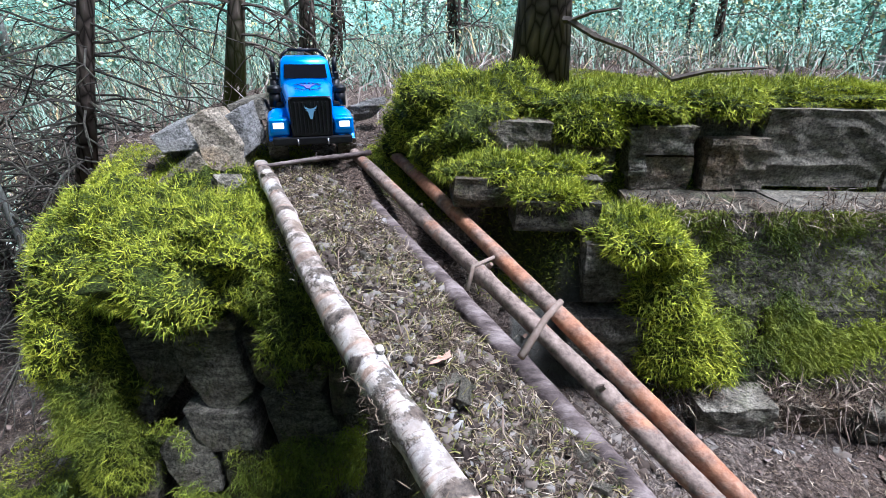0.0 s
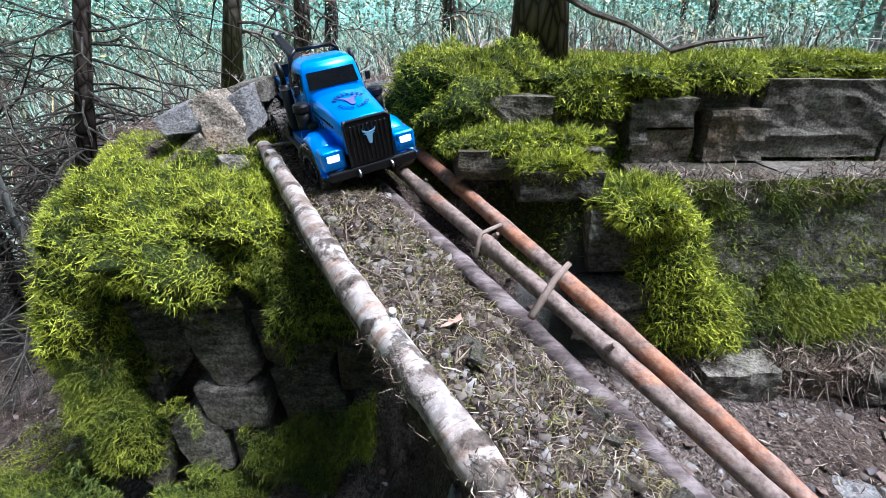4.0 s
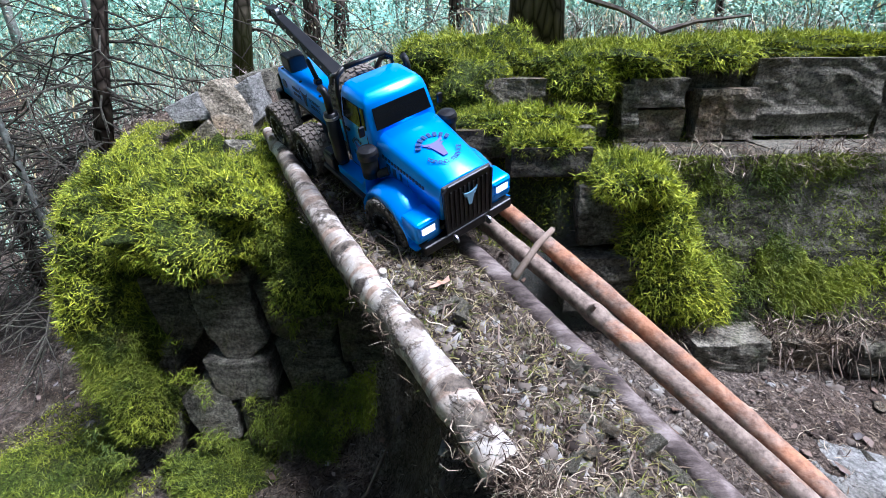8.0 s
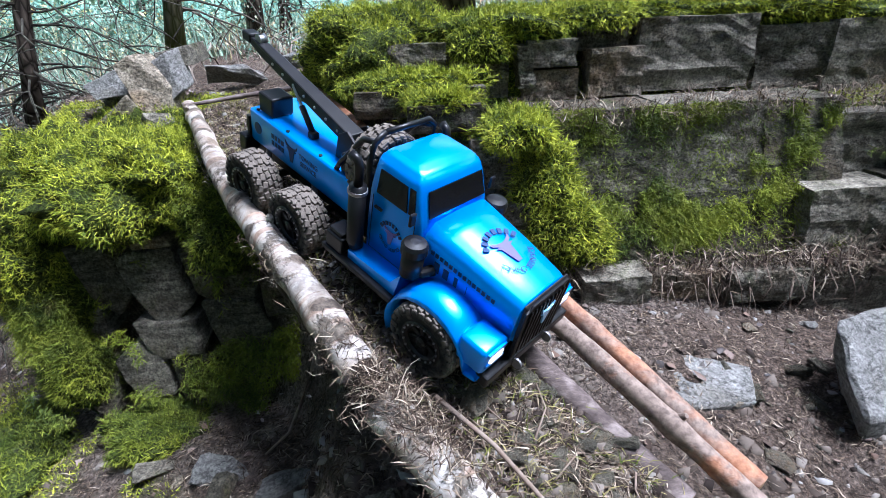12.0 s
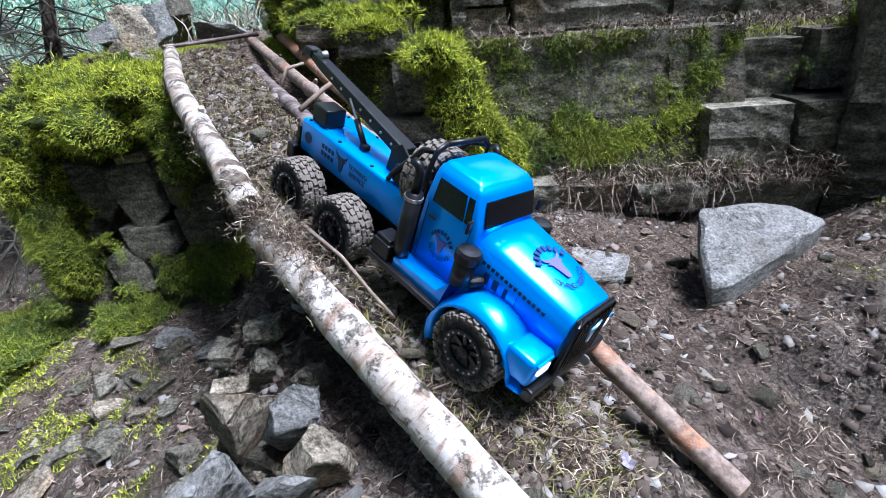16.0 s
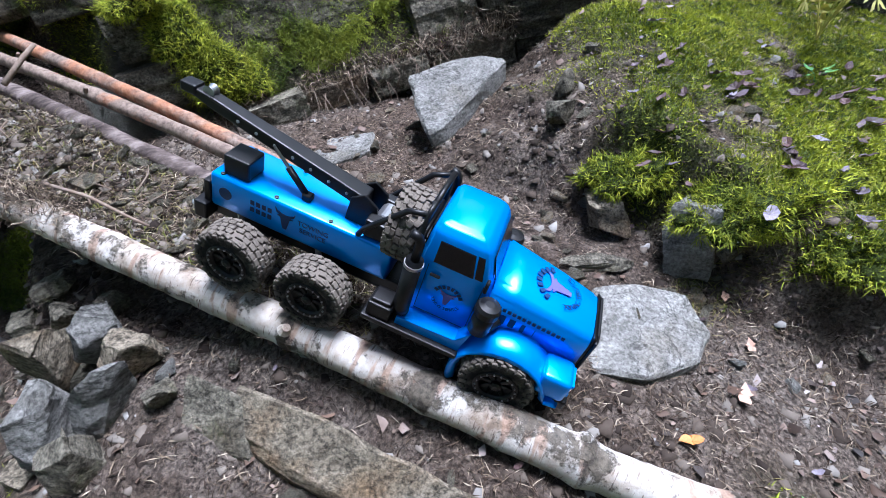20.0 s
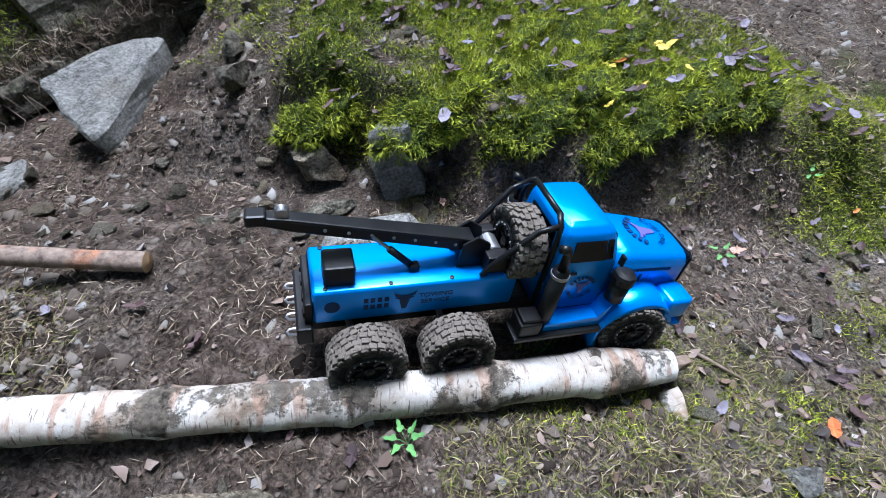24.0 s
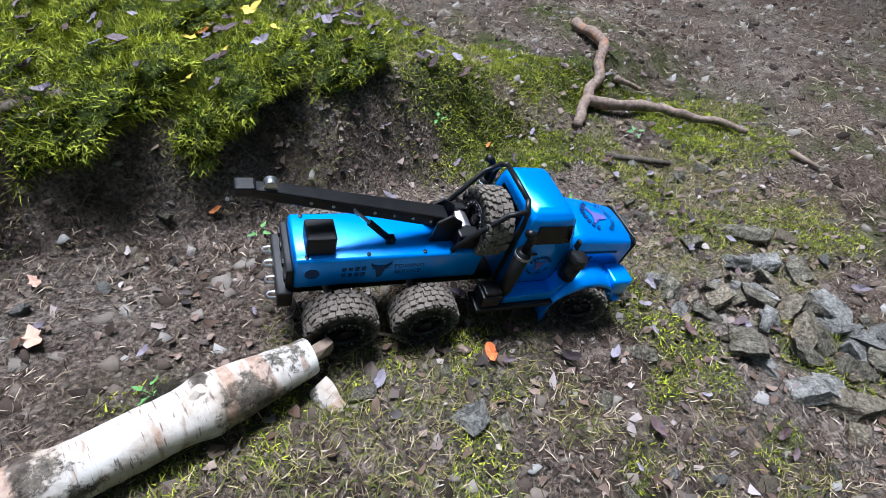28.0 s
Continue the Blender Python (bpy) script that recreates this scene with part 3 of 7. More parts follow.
def straws(name, base, length, width, material, rng, lift=0.01, rise=0.25):
    """Needles and straws that lie about: thin bent slivers."""
    n = len(base)
    az, el = rng.uniform(0, 2 * np.pi, n), rng.normal(0, rise, n)
    d = np.stack([np.cos(az) * np.cos(el), np.sin(az) * np.cos(el), np.sin(el)], 1)
    a = np.stack([-np.sin(az), np.cos(az), np.zeros(n)], 1)
    b = np.cross(d, a)
    c = base + np.array([0, 0, 1]) * rng.uniform(0.1, 1, (n, 1)) * lift
    L, W = length[:, None] / 2, width[:, None] * 1.3
    bend = (b * rng.uniform(-0.2, 0.35, (n, 1)) + a * rng.uniform(-0.3, 0.3, (n, 1))) * L
    roll = rng.uniform(-0.6, 0.6, n)[:, None]
    e = (a * np.cos(roll) + b * np.sin(roll)) * W
    v = np.stack([c - d * L, c + bend - e, c + d * L, c + bend + e], 1).reshape(-1, 3)
    return from_arrays(name, v, np.arange(4 * n).reshape(-1, 4), material)


def flakes(name, base, size, material, rng):
    """Curled scraps of leaf, five corners each."""
    n = len(base)
    az = rng.uniform(0, 2 * np.pi, n)[:, None]
    ang = az + np.arange(5) * 1.257 + rng.uniform(-0.4, 0.4, (n, 5))
    rr_ = size[:, None] * rng.uniform(0.4, 1.3, (n, 5)) * (1 - 0.45 * np.abs(np.sin(ang - az)))
    tilt = rng.uniform(-0.5, 0.5, (n, 2))
    px, py = np.cos(ang) * rr_, np.sin(ang) * rr_
    pz = px * tilt[:, :1] + py * tilt[:, 1:] + rng.uniform(0, 0.5, (n, 5)) * size[:, None] + 0.15 * size[:, None]
    v = (np.stack([px, py, pz], -1) + base[:, None]).reshape(-1, 3)
    i = np.arange(n)[:, None] * 5
    return from_arrays(name, v, np.concatenate([i + np.array(q)[None] for q in ((0, 1, 2), (0, 2, 3), (0, 3, 4))]), material)


rng = np.random.RandomState(5)
core = (-2.1, 2.9, -2.4, 2.3)
p, nr = scatter(rng, 1600000, *core, lambda x, y, mo, ro, li: np.where(mo > 0.12, mo, 0) ** 1.1)
tagged(fuzz("moss_carpet", p + nr * (np.clip(waves(p[:, 0], p[:, 1], 45, 4), 0, 1) * 0.014)[:, None], nr, rng.uniform(0.006, 0.019, len(p)), rng.uniform(0.0009, 0.0019, len(p)), 0.75, MOSS, rng), "bright green feathery moss on ledges and banks", "moss", kind="stuff")
p, nr = scatter(rng, 420000, *core, lambda x, y, mo, ro, li: np.clip(0.85 * (1 - 0.6 * mo) * smooth(waves(x, y, 5, 9) + 0.5 * waves(x, y, 17, 10), -0.1, 0.3), 0, 1) * (sw(x, y)[0] > 1.15) + 0.05 * mo)
tagged(blades("dry_grass", p, nr, rng.uniform(0.010, 0.034, len(p)), rng.uniform(0.0005, 0.0011, len(p)), 2.6, GRASS, rng, 0.7), "thin dry grass and straggling moss stems", "grass", kind="stuff")
p, nr = scatter(rng, 80000, *core, lambda x, y, mo, ro, li: 0.75 * (1 - mo) * (1 - 0.62 * smooth(sw(x, y)[0], 1.5, 2.1)) * (0.3 + 0.7 * (sw(x, y)[0] > -0.5)) * (0.3 + 0.7 * smooth(waves(x, y, 7, 41), -0.2, 0.3)))
tagged(chips("stone_chips", p, 0.002 + 0.019 * rng.uniform(0, 1, len(p)) ** 4, 0.22, CRUMB, rng), "small broken slate chips scattered over mud", "gravel", kind="stuff")
p, nr = scatter(rng, 380000, *core, lambda x, y, mo, ro, li: 0.55 * (1 - 0.75 * mo) * (0.35 + 0.65 * (waves(x, y, 9, 12) > -0.1)))
tagged(straws("needle_litter", p, rng.uniform(0.006, 0.045, len(p)), rng.uniform(0.0004, 0.0012, len(p)), NEEDLE, rng, 0.010), "dry brown pine needles and straw on soil", "litter", kind="stuff")
p, nr = scatter(rng, 75000, *core, lambda x, y, mo, ro, li: 0.6 * (1 - 0.6 * mo) * np.clip(smooth(sw(x, y)[0], 1.0, 2.0) + 0.22, 0, 1))
tagged(flakes("leaf_litter", p + np.array([0, 0, 0.002]), 0.003 + 0.017 * rng.uniform(0, 1, len(p)) ** 3.5, LITTER, rng), "brown and grey rotting leaf scraps on soil", "litter", kind="stuff")


outer = (1.2, 5.8, -5.0, 0.6)
p, nr = scatter(rng, 26000, *outer, lambda x, y, mo, ro, li: 0.55 * ((x > 2.9) | (y < -2.4)))
tagged(chips("slope_chips", p, 0.004 + 0.022 * rng.uniform(0, 1, len(p)) ** 4, 0.35, CRUMB, rng), "broken stones on the bare slope", "gravel", kind="stuff")
p, nr = scatter(rng, 60000, *outer, lambda x, y, mo, ro, li: 0.7 * ((x > 2.9) | (y < -2.4)))
tagged(straws("slope_litter", p, rng.uniform(0.02, 0.08, len(p)), rng.uniform(0.0008, 0.002, len(p)), NEEDLE, rng, 0.01), "dry needles and straw on the slope", "litter", kind="stuff")


# ---- the ramp: logs with a bed of turf, needles and stones ----
def log(name, ends, radii, material, label, sag=0.0, knots=(), seed=0, dirty=0.0, sides=30, bow=0.0, cut=ENDWOOD, n=150, torn=0.0):
    """A felled stem between two ends, with swellings, a bent run and pale cut faces."""
    r = np.random.RandomState(seed)
    a, b = np.array(ends[0]), np.array(ends[1])
    u = np.linspace(0, 1, n)
    d = (b - a) / np.linalg.norm(b - a)
    side = np.cross(d, (0, 0, 1.0))
    side /= np.linalg.norm(side)
    up = np.cross(side, d)
    L = np.linalg.norm(b - a)
    c = a + (b - a) * u[:, None] - up * (sag * np.sin(np.pi * u))[:, None] + side * (bow * np.sin(np.pi * u) + 0.004 * np.sin(u * 9 + seed))[:, None]
    rad = radii[0] + (radii[1] - radii[0]) * u
    rad = rad * (1 + 0.03 * np.sin(u * 40 + seed) + 0.02 * np.sin(u * 97))
    rad = rad * (1 - torn * smooth(u, 0.93, 1.0))
    for k, h in knots:
        rad = rad * (1 + h * np.exp(-((u - k) * L / 0.018) ** 2))
    q = np.linspace(-0.5 * np.pi, 1.5 * np.pi, sides, endpoint=False)
    wob = 1 + 0.035 * np.sin(3 * q[None] + 14 * u[:, None]) + 0.012 * r.normal(0, 1, (n, sides)) + 0.03 * waves(u[:, None] * L * 9, q[None] * 0.9, 1.0, seed + 5)
    v = c[:, None] + (np.cos(q)[None, :, None] * side + np.sin(q)[None, :, None] * up) * (rad[:, None] * wob)[..., None]
    idx = np.arange(n * sides).reshape(n, sides)
    f = np.stack([idx[:-1], np.roll(idx[:-1], -1, 1), np.roll(idx[1:], -1, 1), idx[1:]], -1).reshape(-1, 4)
    dirt = np.clip(dirty * (0.75 + 0.6 * waves(u[:, None] * L, q[None] * 0.05, 14, seed + 3)) + 0 * q[None], 0, 1)
    knot = sum((np.exp(-((u[:, None] - k) * L / (0.016 + 0.03 * h)) ** 2) * (0.55 + 0.45 * np.cos(q[None] - 0.5 * np.pi + r.uniform(-1.6, 1.6))) for k, h in knots), 0 * q[None] + 0 * u[:, None])
    thing_ = thing(name, label, "log", Matrix.Translation((0, 0, 0)))
    bark = from_arrays("bark", v.reshape(-1, 3), f, material, (("dirt", np.broadcast_to(dirt, (n, sides)).ravel()), ("along", np.broadcast_to(u[:, None] * L, (n, sides)).ravel()), ("around", np.broadcast_to(q[None] * radii[0], (n, sides)).ravel()), ("knot", np.clip(knot, 0, 1).ravel())))
    smooth_shade(bark).parent = thing_
    for e, o in ((0, -1), (n - 1, 1)):
        bm = bmesh.new()
        ring = [bm.verts.new(Vector(w)) for w in v[e]]
        mid = bm.verts.new(Vector(c[e] + d * o * 0.004))
        for j in range(sides):
            bm.faces.new((ring[j], ring[(j + 1) % sides], mid))
        part("cut_end", bm, cut, thing_, "pale splintered end grain")
    for k, h in knots:
        if h > 0.12:
            j = int(k * (n - 1))
            base = Vector(c[j]) + Vector(up * rad[j] * 0.75 + side * rad[j] * r.uniform(-0.7, 0.7))
            bm = tube([base, base + Vector(up * 0.014 + d * 0.006)], [rad[j] * 0.34, rad[j] * 0.2], 9)
            part("branch_stub", bm, material, thing_)
    return thing_


log("upper_birch_log", ((-0.537, 1.55, 1.650), (0.085, 0.418, 1.368)), (0.022, 0.033), BIRCH, "mud-stained white birch log along the ramp's edge", -0.060, ((0.12, 0.15), (0.3, 0.1), (0.52, 0.1), (0.62, 0.1), (0.7, 0.2), (0.8, 0.1), (0.9, 0.12)), 3, 0.7, bow=0.040, cut=GREYBARK)
log("lower_birch_log", ((0.118, 0.385, 1.333), (1.392, -0.945, 0.545)), (0.034, 0.045), BIRCH, "thick white birch log with black knots beside the path", 0.012, ((0.24, 0.08), (0.37, 0.16), (0.52, 0.12), (0.67, 0.18), (0.8, 0.12), (0.91, 0.15)), 8, 0.22, bow=0.006, cut=ENDWOOD, torn=0.22)
log("orange_pine_log", ((-0.182, 1.75, 1.685), (0.735, 0.29, 1.165)), (0.017, 0.021), ORANGE, "slim peeled orange pine pole on the ramp", -0.088, ((0.3, 0.15), (0.62, 0.1), (0.8, 0.1)), 4, bow=0.066)
log("flaking_pine_log", ((-0.265, 1.645, 1.672), (0.962, -0.01, 0.972)), (0.018, 0.021), FLAKE, "grey and orange flaking pine pole on the ramp", -0.105, ((0.2, 0.2), (0.33, 0.25), (0.5, 0.2), (0.74, 0.15)), 5, bow=0.068)
log("rough_bark_log", ((-0.26, 1.585, 1.588), (0.62, 0.30, 1.122)), (0.020, 0.028), GREYBARK, "dark rough-barked log half sunk in the ramp", -0.100, ((0.4, 0.1), (0.7, 0.1)), 6, bow=0.085)
log("cross_branch", ((-0.53, 1.50, 1.66), (-0.20, 1.60, 1.685)), (0.006, 0.009), GREYBARK, "thin branch laid across the ramp's head", 0, ((0.5, 0.2),), 7, sides=12)


part("splintered_tip", rock_bm(0.030, 0.017, 0.016, random.Random(4), 10), TWIG, None)
tip = bpy.data.objects["splintered_tip"]
tip.matrix_basis = pose(1.400, -0.955, 0.545, 0, 25, -47)
tagged(tip, "brown splintered heartwood at the birch log's end", "wood")
su, sv = np.meshgrid(np.linspace(0, 1, 14), np.linspace(-1, 1, 8), indexing="ij")
half = 0.019 * (1 - 0.5 * su ** 3) + 0.002 * np.sin(su * 9)
sp = np.stack([su * 0.085, sv * half, 0.010 * np.sin(su * 3.0) - 0.006 * sv ** 2], -1)
si = np.arange(14 * 8).reshape(14, 8)
sf = np.stack([si[:-1, :-1], si[1:, :-1], si[1:, 1:], si[:-1, 1:]], -1).reshape(-1, 4)
sp = np.concatenate([sp.reshape(-1, 3), sp.reshape(-1, 3) - np.array([0, 0, 0.003])])
strip = from_arrays("bark_strip", sp, np.concatenate([sf, sf[:, ::-1] + 112]), BIRCH, (("along", np.tile(su.ravel() * 0.1, 2)), ("around", np.tile(sv.ravel() * 0.02, 2))))
smooth_shade(strip).matrix_basis = pose(1.350, -0.958, 0.525, 20, 34, -130) @ Matrix.Scale(1.1, 4)
tagged(strip, "torn strip of white birch bark hanging from the log", "bark")


def bed_left(s):
    return 0.345 + 0.24 * np.clip(-0.3 - s, 0, 2) ** 1.5


def bed_right(s):
    return 0.655 + 0.30 * np.clip(-0.62 - s, 0, 2)


ns_, nw_ = 300, 64
S, V = np.meshgrid(np.linspace(-1.62, 0.62, ns_), np.linspace(0, 1, nw_), indexing="ij")
Wd = bed_left(S) + (bed_right(S) - bed_left(S)) * V
BX, BY = xy(S, Wd)
crown = np.sqrt(np.clip(1 - (2 * V - 1) ** 2, 0, 1))
fade = 1 - smooth(S, 0.3, 0.62)
BZ = ramp_z(S) - 0.045 + 0.040 * crown ** 0.6 + (0.016 * waves(BX, BY, 14, 5) + 0.008 * waves(BX, BY, 46, 6) + 0.003 * waves(BX, BY, 120, 7)) * crown - 0.03 * (1 - fade)
BB = np.minimum(BZ - 0.012, ramp_z(S) - 0.05 - 0.05 * crown + 0.012 * waves(BX, BY, 40, 8))
top_v, low_v = np.stack([BX, BY, BZ], -1).reshape(-1, 3), np.stack([BX, BY, BB], -1).reshape(-1, 3)
idx = np.arange(ns_ * nw_).reshape(ns_, nw_)
fq = np.stack([idx[:-1, :-1], idx[1:, :-1], idx[1:, 1:], idx[:-1, 1:]], -1).reshape(-1, 4)
lq = fq[:, ::-1] + ns_ * nw_
rim = np.concatenate([idx[0, :], idx[1:, -1], idx[-1, -2::-1], idx[-2:0:-1, 0]])
rq = np.stack([rim, np.roll(rim, -1), np.roll(rim, -1) + ns_ * nw_, rim + ns_ * nw_], -1)
bed = from_arrays("ramp_bed", np.concatenate([top_v, low_v]), np.concatenate([fq, lq, rq]), SOIL, (("litter", np.full(2 * ns_ * nw_, 0.15)), ("moss", np.tile(np.clip(0.25 * waves(BX, BY, 9, 3).ravel(), 0, 0.3), 2)), ("rocky", np.zeros(2 * ns_ * nw_))))
smooth_shade(bed)
tagged(bed, "packed turf, bark and soil bed between the ramp's logs", "ramp", kind="structure")


def bed_top(s, v):
    w = bed_left(s) + (bed_right(s) - bed_left(s)) * v
    x, y = xy(s, w)
    c = np.sqrt(np.clip(1 - (2 * v - 1) ** 2, 0, 1))
    z = ramp_z(s) - 0.045 + 0.040 * c ** 0.6 + (0.016 * waves(x, y, 14, 5) + 0.008 * waves(x, y, 46, 6)) * c - 0.03 * smooth(s, 0.3, 0.62)
    return x, y, z


def on_bed(rng, n, s0=-1.5, s1=0.6):
    s, v = rng.uniform(s0, s1, n), rng.uniform(0.03, 0.97, n)
    x, y, z = bed_top(s, v)
    return np.stack([x, y, z], 1)


p = on_bed(rng, 30000)
p = p[waves(p[:, 0], p[:, 1], 17, 91) + 0.6 * waves(p[:, 0], p[:, 1], 50, 92) > rng.uniform(-0.9, 0.5, len(p))]
tagged(straws("ramp_needles", p, rng.uniform(0.012, 0.06, len(p)), rng.uniform(0.0004, 0.0012, len(p)), NEEDLE, rng, 0.014, 0.35), "matted dry needles and grass on the ramp", "litter", kind="stuff")
ns = 5500
es = rng.uniform(-1.2, 0.45, ns)
ex, ey = xy(es, bed_left(es) + rng.normal(0.010, 0.014, ns))
p = np.stack([ex, ey, ramp_z(es) - 0.012 + rng.uniform(-0.02, 0.012, ns)], 1)[waves(es, es * 0.3, 9, 71) > 0.0 - 0.8 * smooth(es, -0.2, 0.1)]
js = rng.normal(-0.16, 0.08, 2600)
jx, jy = xy(js, rng.normal(0.352, 0.024, 2600))
p = np.concatenate([p, np.stack([jx, jy, ramp_z(js) + rng.uniform(-0.01, 0.045, 2600)], 1)])
tagged(straws("edge_turf", p, rng.uniform(0.012, 0.045, len(p)), rng.uniform(0.0004, 0.0010, len(p)), NEEDLE, rng, 0.012, 0.5), "matted turf and straw hanging along the birch log", "litter", kind="stuff")
p = on_bed(rng, 5000)
tagged(blades("ramp_grass", p, np.tile([0, 0, 1.0], (len(p), 1)), rng.uniform(0.02, 0.05, len(p)), rng.uniform(0.0007, 0.0014, len(p)), 2.6, GRASS, rng, 0.9), "tufts of withered grass and moss on the ramp", "grass", kind="stuff")
p = on_bed(rng, 7000)
tagged(chips("ramp_chips", p + np.array([0, 0, 0.004]), 0.003 + 0.012 * rng.uniform(0, 1, len(p)) ** 3, 0.35, CRUMB, rng), "slate chips and bark crumbs on the ramp", "gravel", kind="stuff")

# ---- rocks and walls ----
rr = random.Random(11)


def roughen(bm, size, seed, k=0.05):
    """Chips and layers on a stone's faces."""
    bmesh.ops.triangulate(bm, faces=bm.faces[:])
    bmesh.ops.subdivide_edges(bm, edges=[e for e in bm.edges if e.calc_length() > size * 0.16], cuts=3, use_grid_fill=True)
    bmesh.ops.triangulate(bm, faces=bm.faces[:])
    o = Vector((seed * 1.7, seed * 0.3, 0))
    for v in bm.verts:
        q = v.co / size
        v.co += noise.noise_vector(q * 3.5 + o) * size * k * 0.6 + noise.noise_vector(Vector((q.x * 4, q.y * 4, q.z * 18)) + o) * size * k * 0.45


def slab(name, corners, depth, material, label, seed, category="stone"):
    """A flat-topped stone from the corners of its top face, undercut below."""
    c = sum((Vector(p) for p in corners), Vector()) / len(corners)
    bm = bmesh.new()
    top = [bm.verts.new(Vector(p) - c) for p in corners]
    low = [bm.verts.new((Vector(p) - c) * 0.94 - Vector((0, 0, depth))) for p in corners]
    bm.faces.new(top), bm.faces.new(low[::-1])
    for i in range(len(top)):
        j = (i + 1) % len(top)
        bm.faces.new((top[j], top[i], low[i], low[j]))
    bmesh.ops.recalc_face_normals(bm, faces=bm.faces)
    size = max((v.co.length for v in top)) * 2
    bmesh.ops.bevel(bm, geom=bm.edges[:], offset=size * 0.02, segments=1, affect="EDGES")
    roughen(bm, size, seed, 0.03)
    ob = part(name, bm, material)
    ob.location = c
    return tagged(ob, label, category)


def stone(name, at, size, material, label, turn=(0, 0, 0), seed=0, cuts=8, group="", category="stone", bevel=0.05):
    bm = rock_bm(size[0] / 2, size[1] / 2, size[2] / 2, random.Random(seed), cuts, bevel=bevel)
    roughen(bm, max(size), seed)
    ob = part(name, bm, material)
    ob.matrix_basis = pose(*at, *turn)
    return tagged(ob, label, category, group)


wall = thing("rock_wall", "old quarry wall of dark schist blocks", "rock wall", kind="structure")


def block(x0, x1, y0, y1, z0, z1, material, seed, wall=wall, lean=0.0):
    r = random.Random(seed)
    bm = bmesh.new()
    bmesh.ops.create_cube(bm, size=1)
    bmesh.ops.subdivide_edges(bm, edges=bm.edges[:], cuts=9, use_grid_fill=True)
    for v in bm.verts:
        v.co = Vector((x0 + (v.co.x + 0.5) * (x1 - x0), y0 + (v.co.y + 0.5) * (y1 - y0), z0 + (v.co.z + 0.5) * (z1 - z0)))
    for v in bm.verts:
        v.co.y += lean * (v.co.z - z0)
        q = v.co * 6 + Vector((seed * 3.1, 0, 0))
        v.co += Vector((noise.noise(q), noise.noise(q + Vector((9, 0, 0))), 0.5 * noise.noise(q + Vector((0, 9, 0))))) * 0.010
        v.co.y += 0.008 * noise.noise(Vector((v.co.x * 2.5, seed, v.co.z * 22))) + 0.009 * noise.noise(v.co * 28)
        v.co.x += 0.006 * noise.noise(Vector((seed, v.co.y * 3, v.co.z * 20)))
    ob = part("block", bm, material, wall)
    if not lean:
        ob.rotation_euler = (radians(r.uniform(-0.8, 0.8)), 0, radians(r.uniform(-0.8, 0.8)))
    return ob


for i, (x0, x1, z0, z1, dark) in enumerate(((0.14, 0.34, 1.64, 1.80, 1), (0.345, 0.545, 1.65, 1.79, 1), (0.55, 0.60, 1.65, 1.78, 0), (0.605, 0.775, 1.715, 1.795, 0), (0.60, 0.78, 1.615, 1.71, 1), (0.785, 0.96, 1.775, 1.86, 0), (0.785, 0.965, 1.62, 1.77, 1), (0.97, 1.37, 1.63, 1.855, 1), (1.375, 1.62, 1.60, 1.84, 0), (1.625, 2.0, 1.58, 1.83, 1))):
    block(x0, x1, 1.425 + 0.007 * (i % 3), 1.62, z0, z1, (ROCK if i % 2 else ROCKBROWN) if dark and i > 1 else ROCK, 20 + i)
for i, (x0, x1, z0, z1, y0, m) in enumerate(((0.36, 0.56, 1.43, 1.585, 1.08, ROCK), (0.33, 0.53, 1.27, 1.42, 1.02, ROCK), (0.66, 0.86, 1.085, 1.175, 0.985, ROCK), (0.865, 1.12, 1.07, 1.165, 0.99, ROCKBROWN), (1.13, 1.36, 1.05, 1.15, 1.0, ROCK), (1.43, 1.76, 1.395, 1.585, 1.17, ROCK), (1.765, 2.15, 1.39, 1.58, 1.18, ROCK), (1.39, 1.66, 1.15, 1.395, 1.03, ROCK), (1.665, 2.05, 1.12, 1.385, 1.05, ROCKDARK), (1.42, 1.80, 0.95, 1.145, 0.985, ROCK), (2.06, 2.45, 1.05, 1.40, 1.02, ROCKDARK))):
    block(x0, x1, y0, y0 + 0.25, z0, z1, m, 50 + i)
bk = random.Random(8)
for z0, z1, y0, lean in ((0.86, 1.02, 1.05, 0.0), (1.02, 1.17, 1.045, 0.1), (1.17, 1.37, 1.06, 0.36), (1.365, 1.62, 1.132, 0.34)):
    x = 0.55
    while x < 1.42 if z0 > 1.1 else x < 2.5:
        wdt = bk.uniform(0.22, 0.44)
        block(x, x + wdt - 0.002, y0 + bk.uniform(-0.004, 0.006), y0 + 0.2, z0, z1 + 0.004, ROCKDARK if bk.random() < 0.7 else ROCK, bk.randint(100, 999), lean=lean)
        x += wdt
for i, (x0, x1, y0, y1, z0, z1) in enumerate(((0.05, 0.43, 1.20, 1.36, 1.64, 1.715), (0.19, 0.395, 1.13, 1.24, 1.60, 1.675))):
    block(x0, x1, y0, y1, z0, z1, ROCKDARK, 80 + i)
wr = random.Random(31)
for i, (ax, ay, bx, by) in enumerate(((1.80, 1.02, 2.08, 0.86), (2.08, 0.86, 2.36, 0.72), (2.36, 0.72, 2.72, 0.52), (2.72, 0.52, 3.15, 0.22))):
    run, turn = math.dist((ax, ay), (bx, by)), math.atan2(by - ay, bx - ax)
    for z0, z1 in ((0.70, 1.08), (1.085, 1.38), (1.385, 1.75)):
        off = wr.uniform(-0.02, 0.02)
        ob = block(0.0, run - 0.004, off, off + 0.3, z0, z1, ROCK if (i + int(z0 * 4)) % 2 else ROCKDARK, 300 + i * 5 + int(z0 * 10), lean=0.03)
        ob.matrix_basis = Matrix.Translation((ax, ay, 0)) @ Matrix.Rotation(turn, 4, "Z")
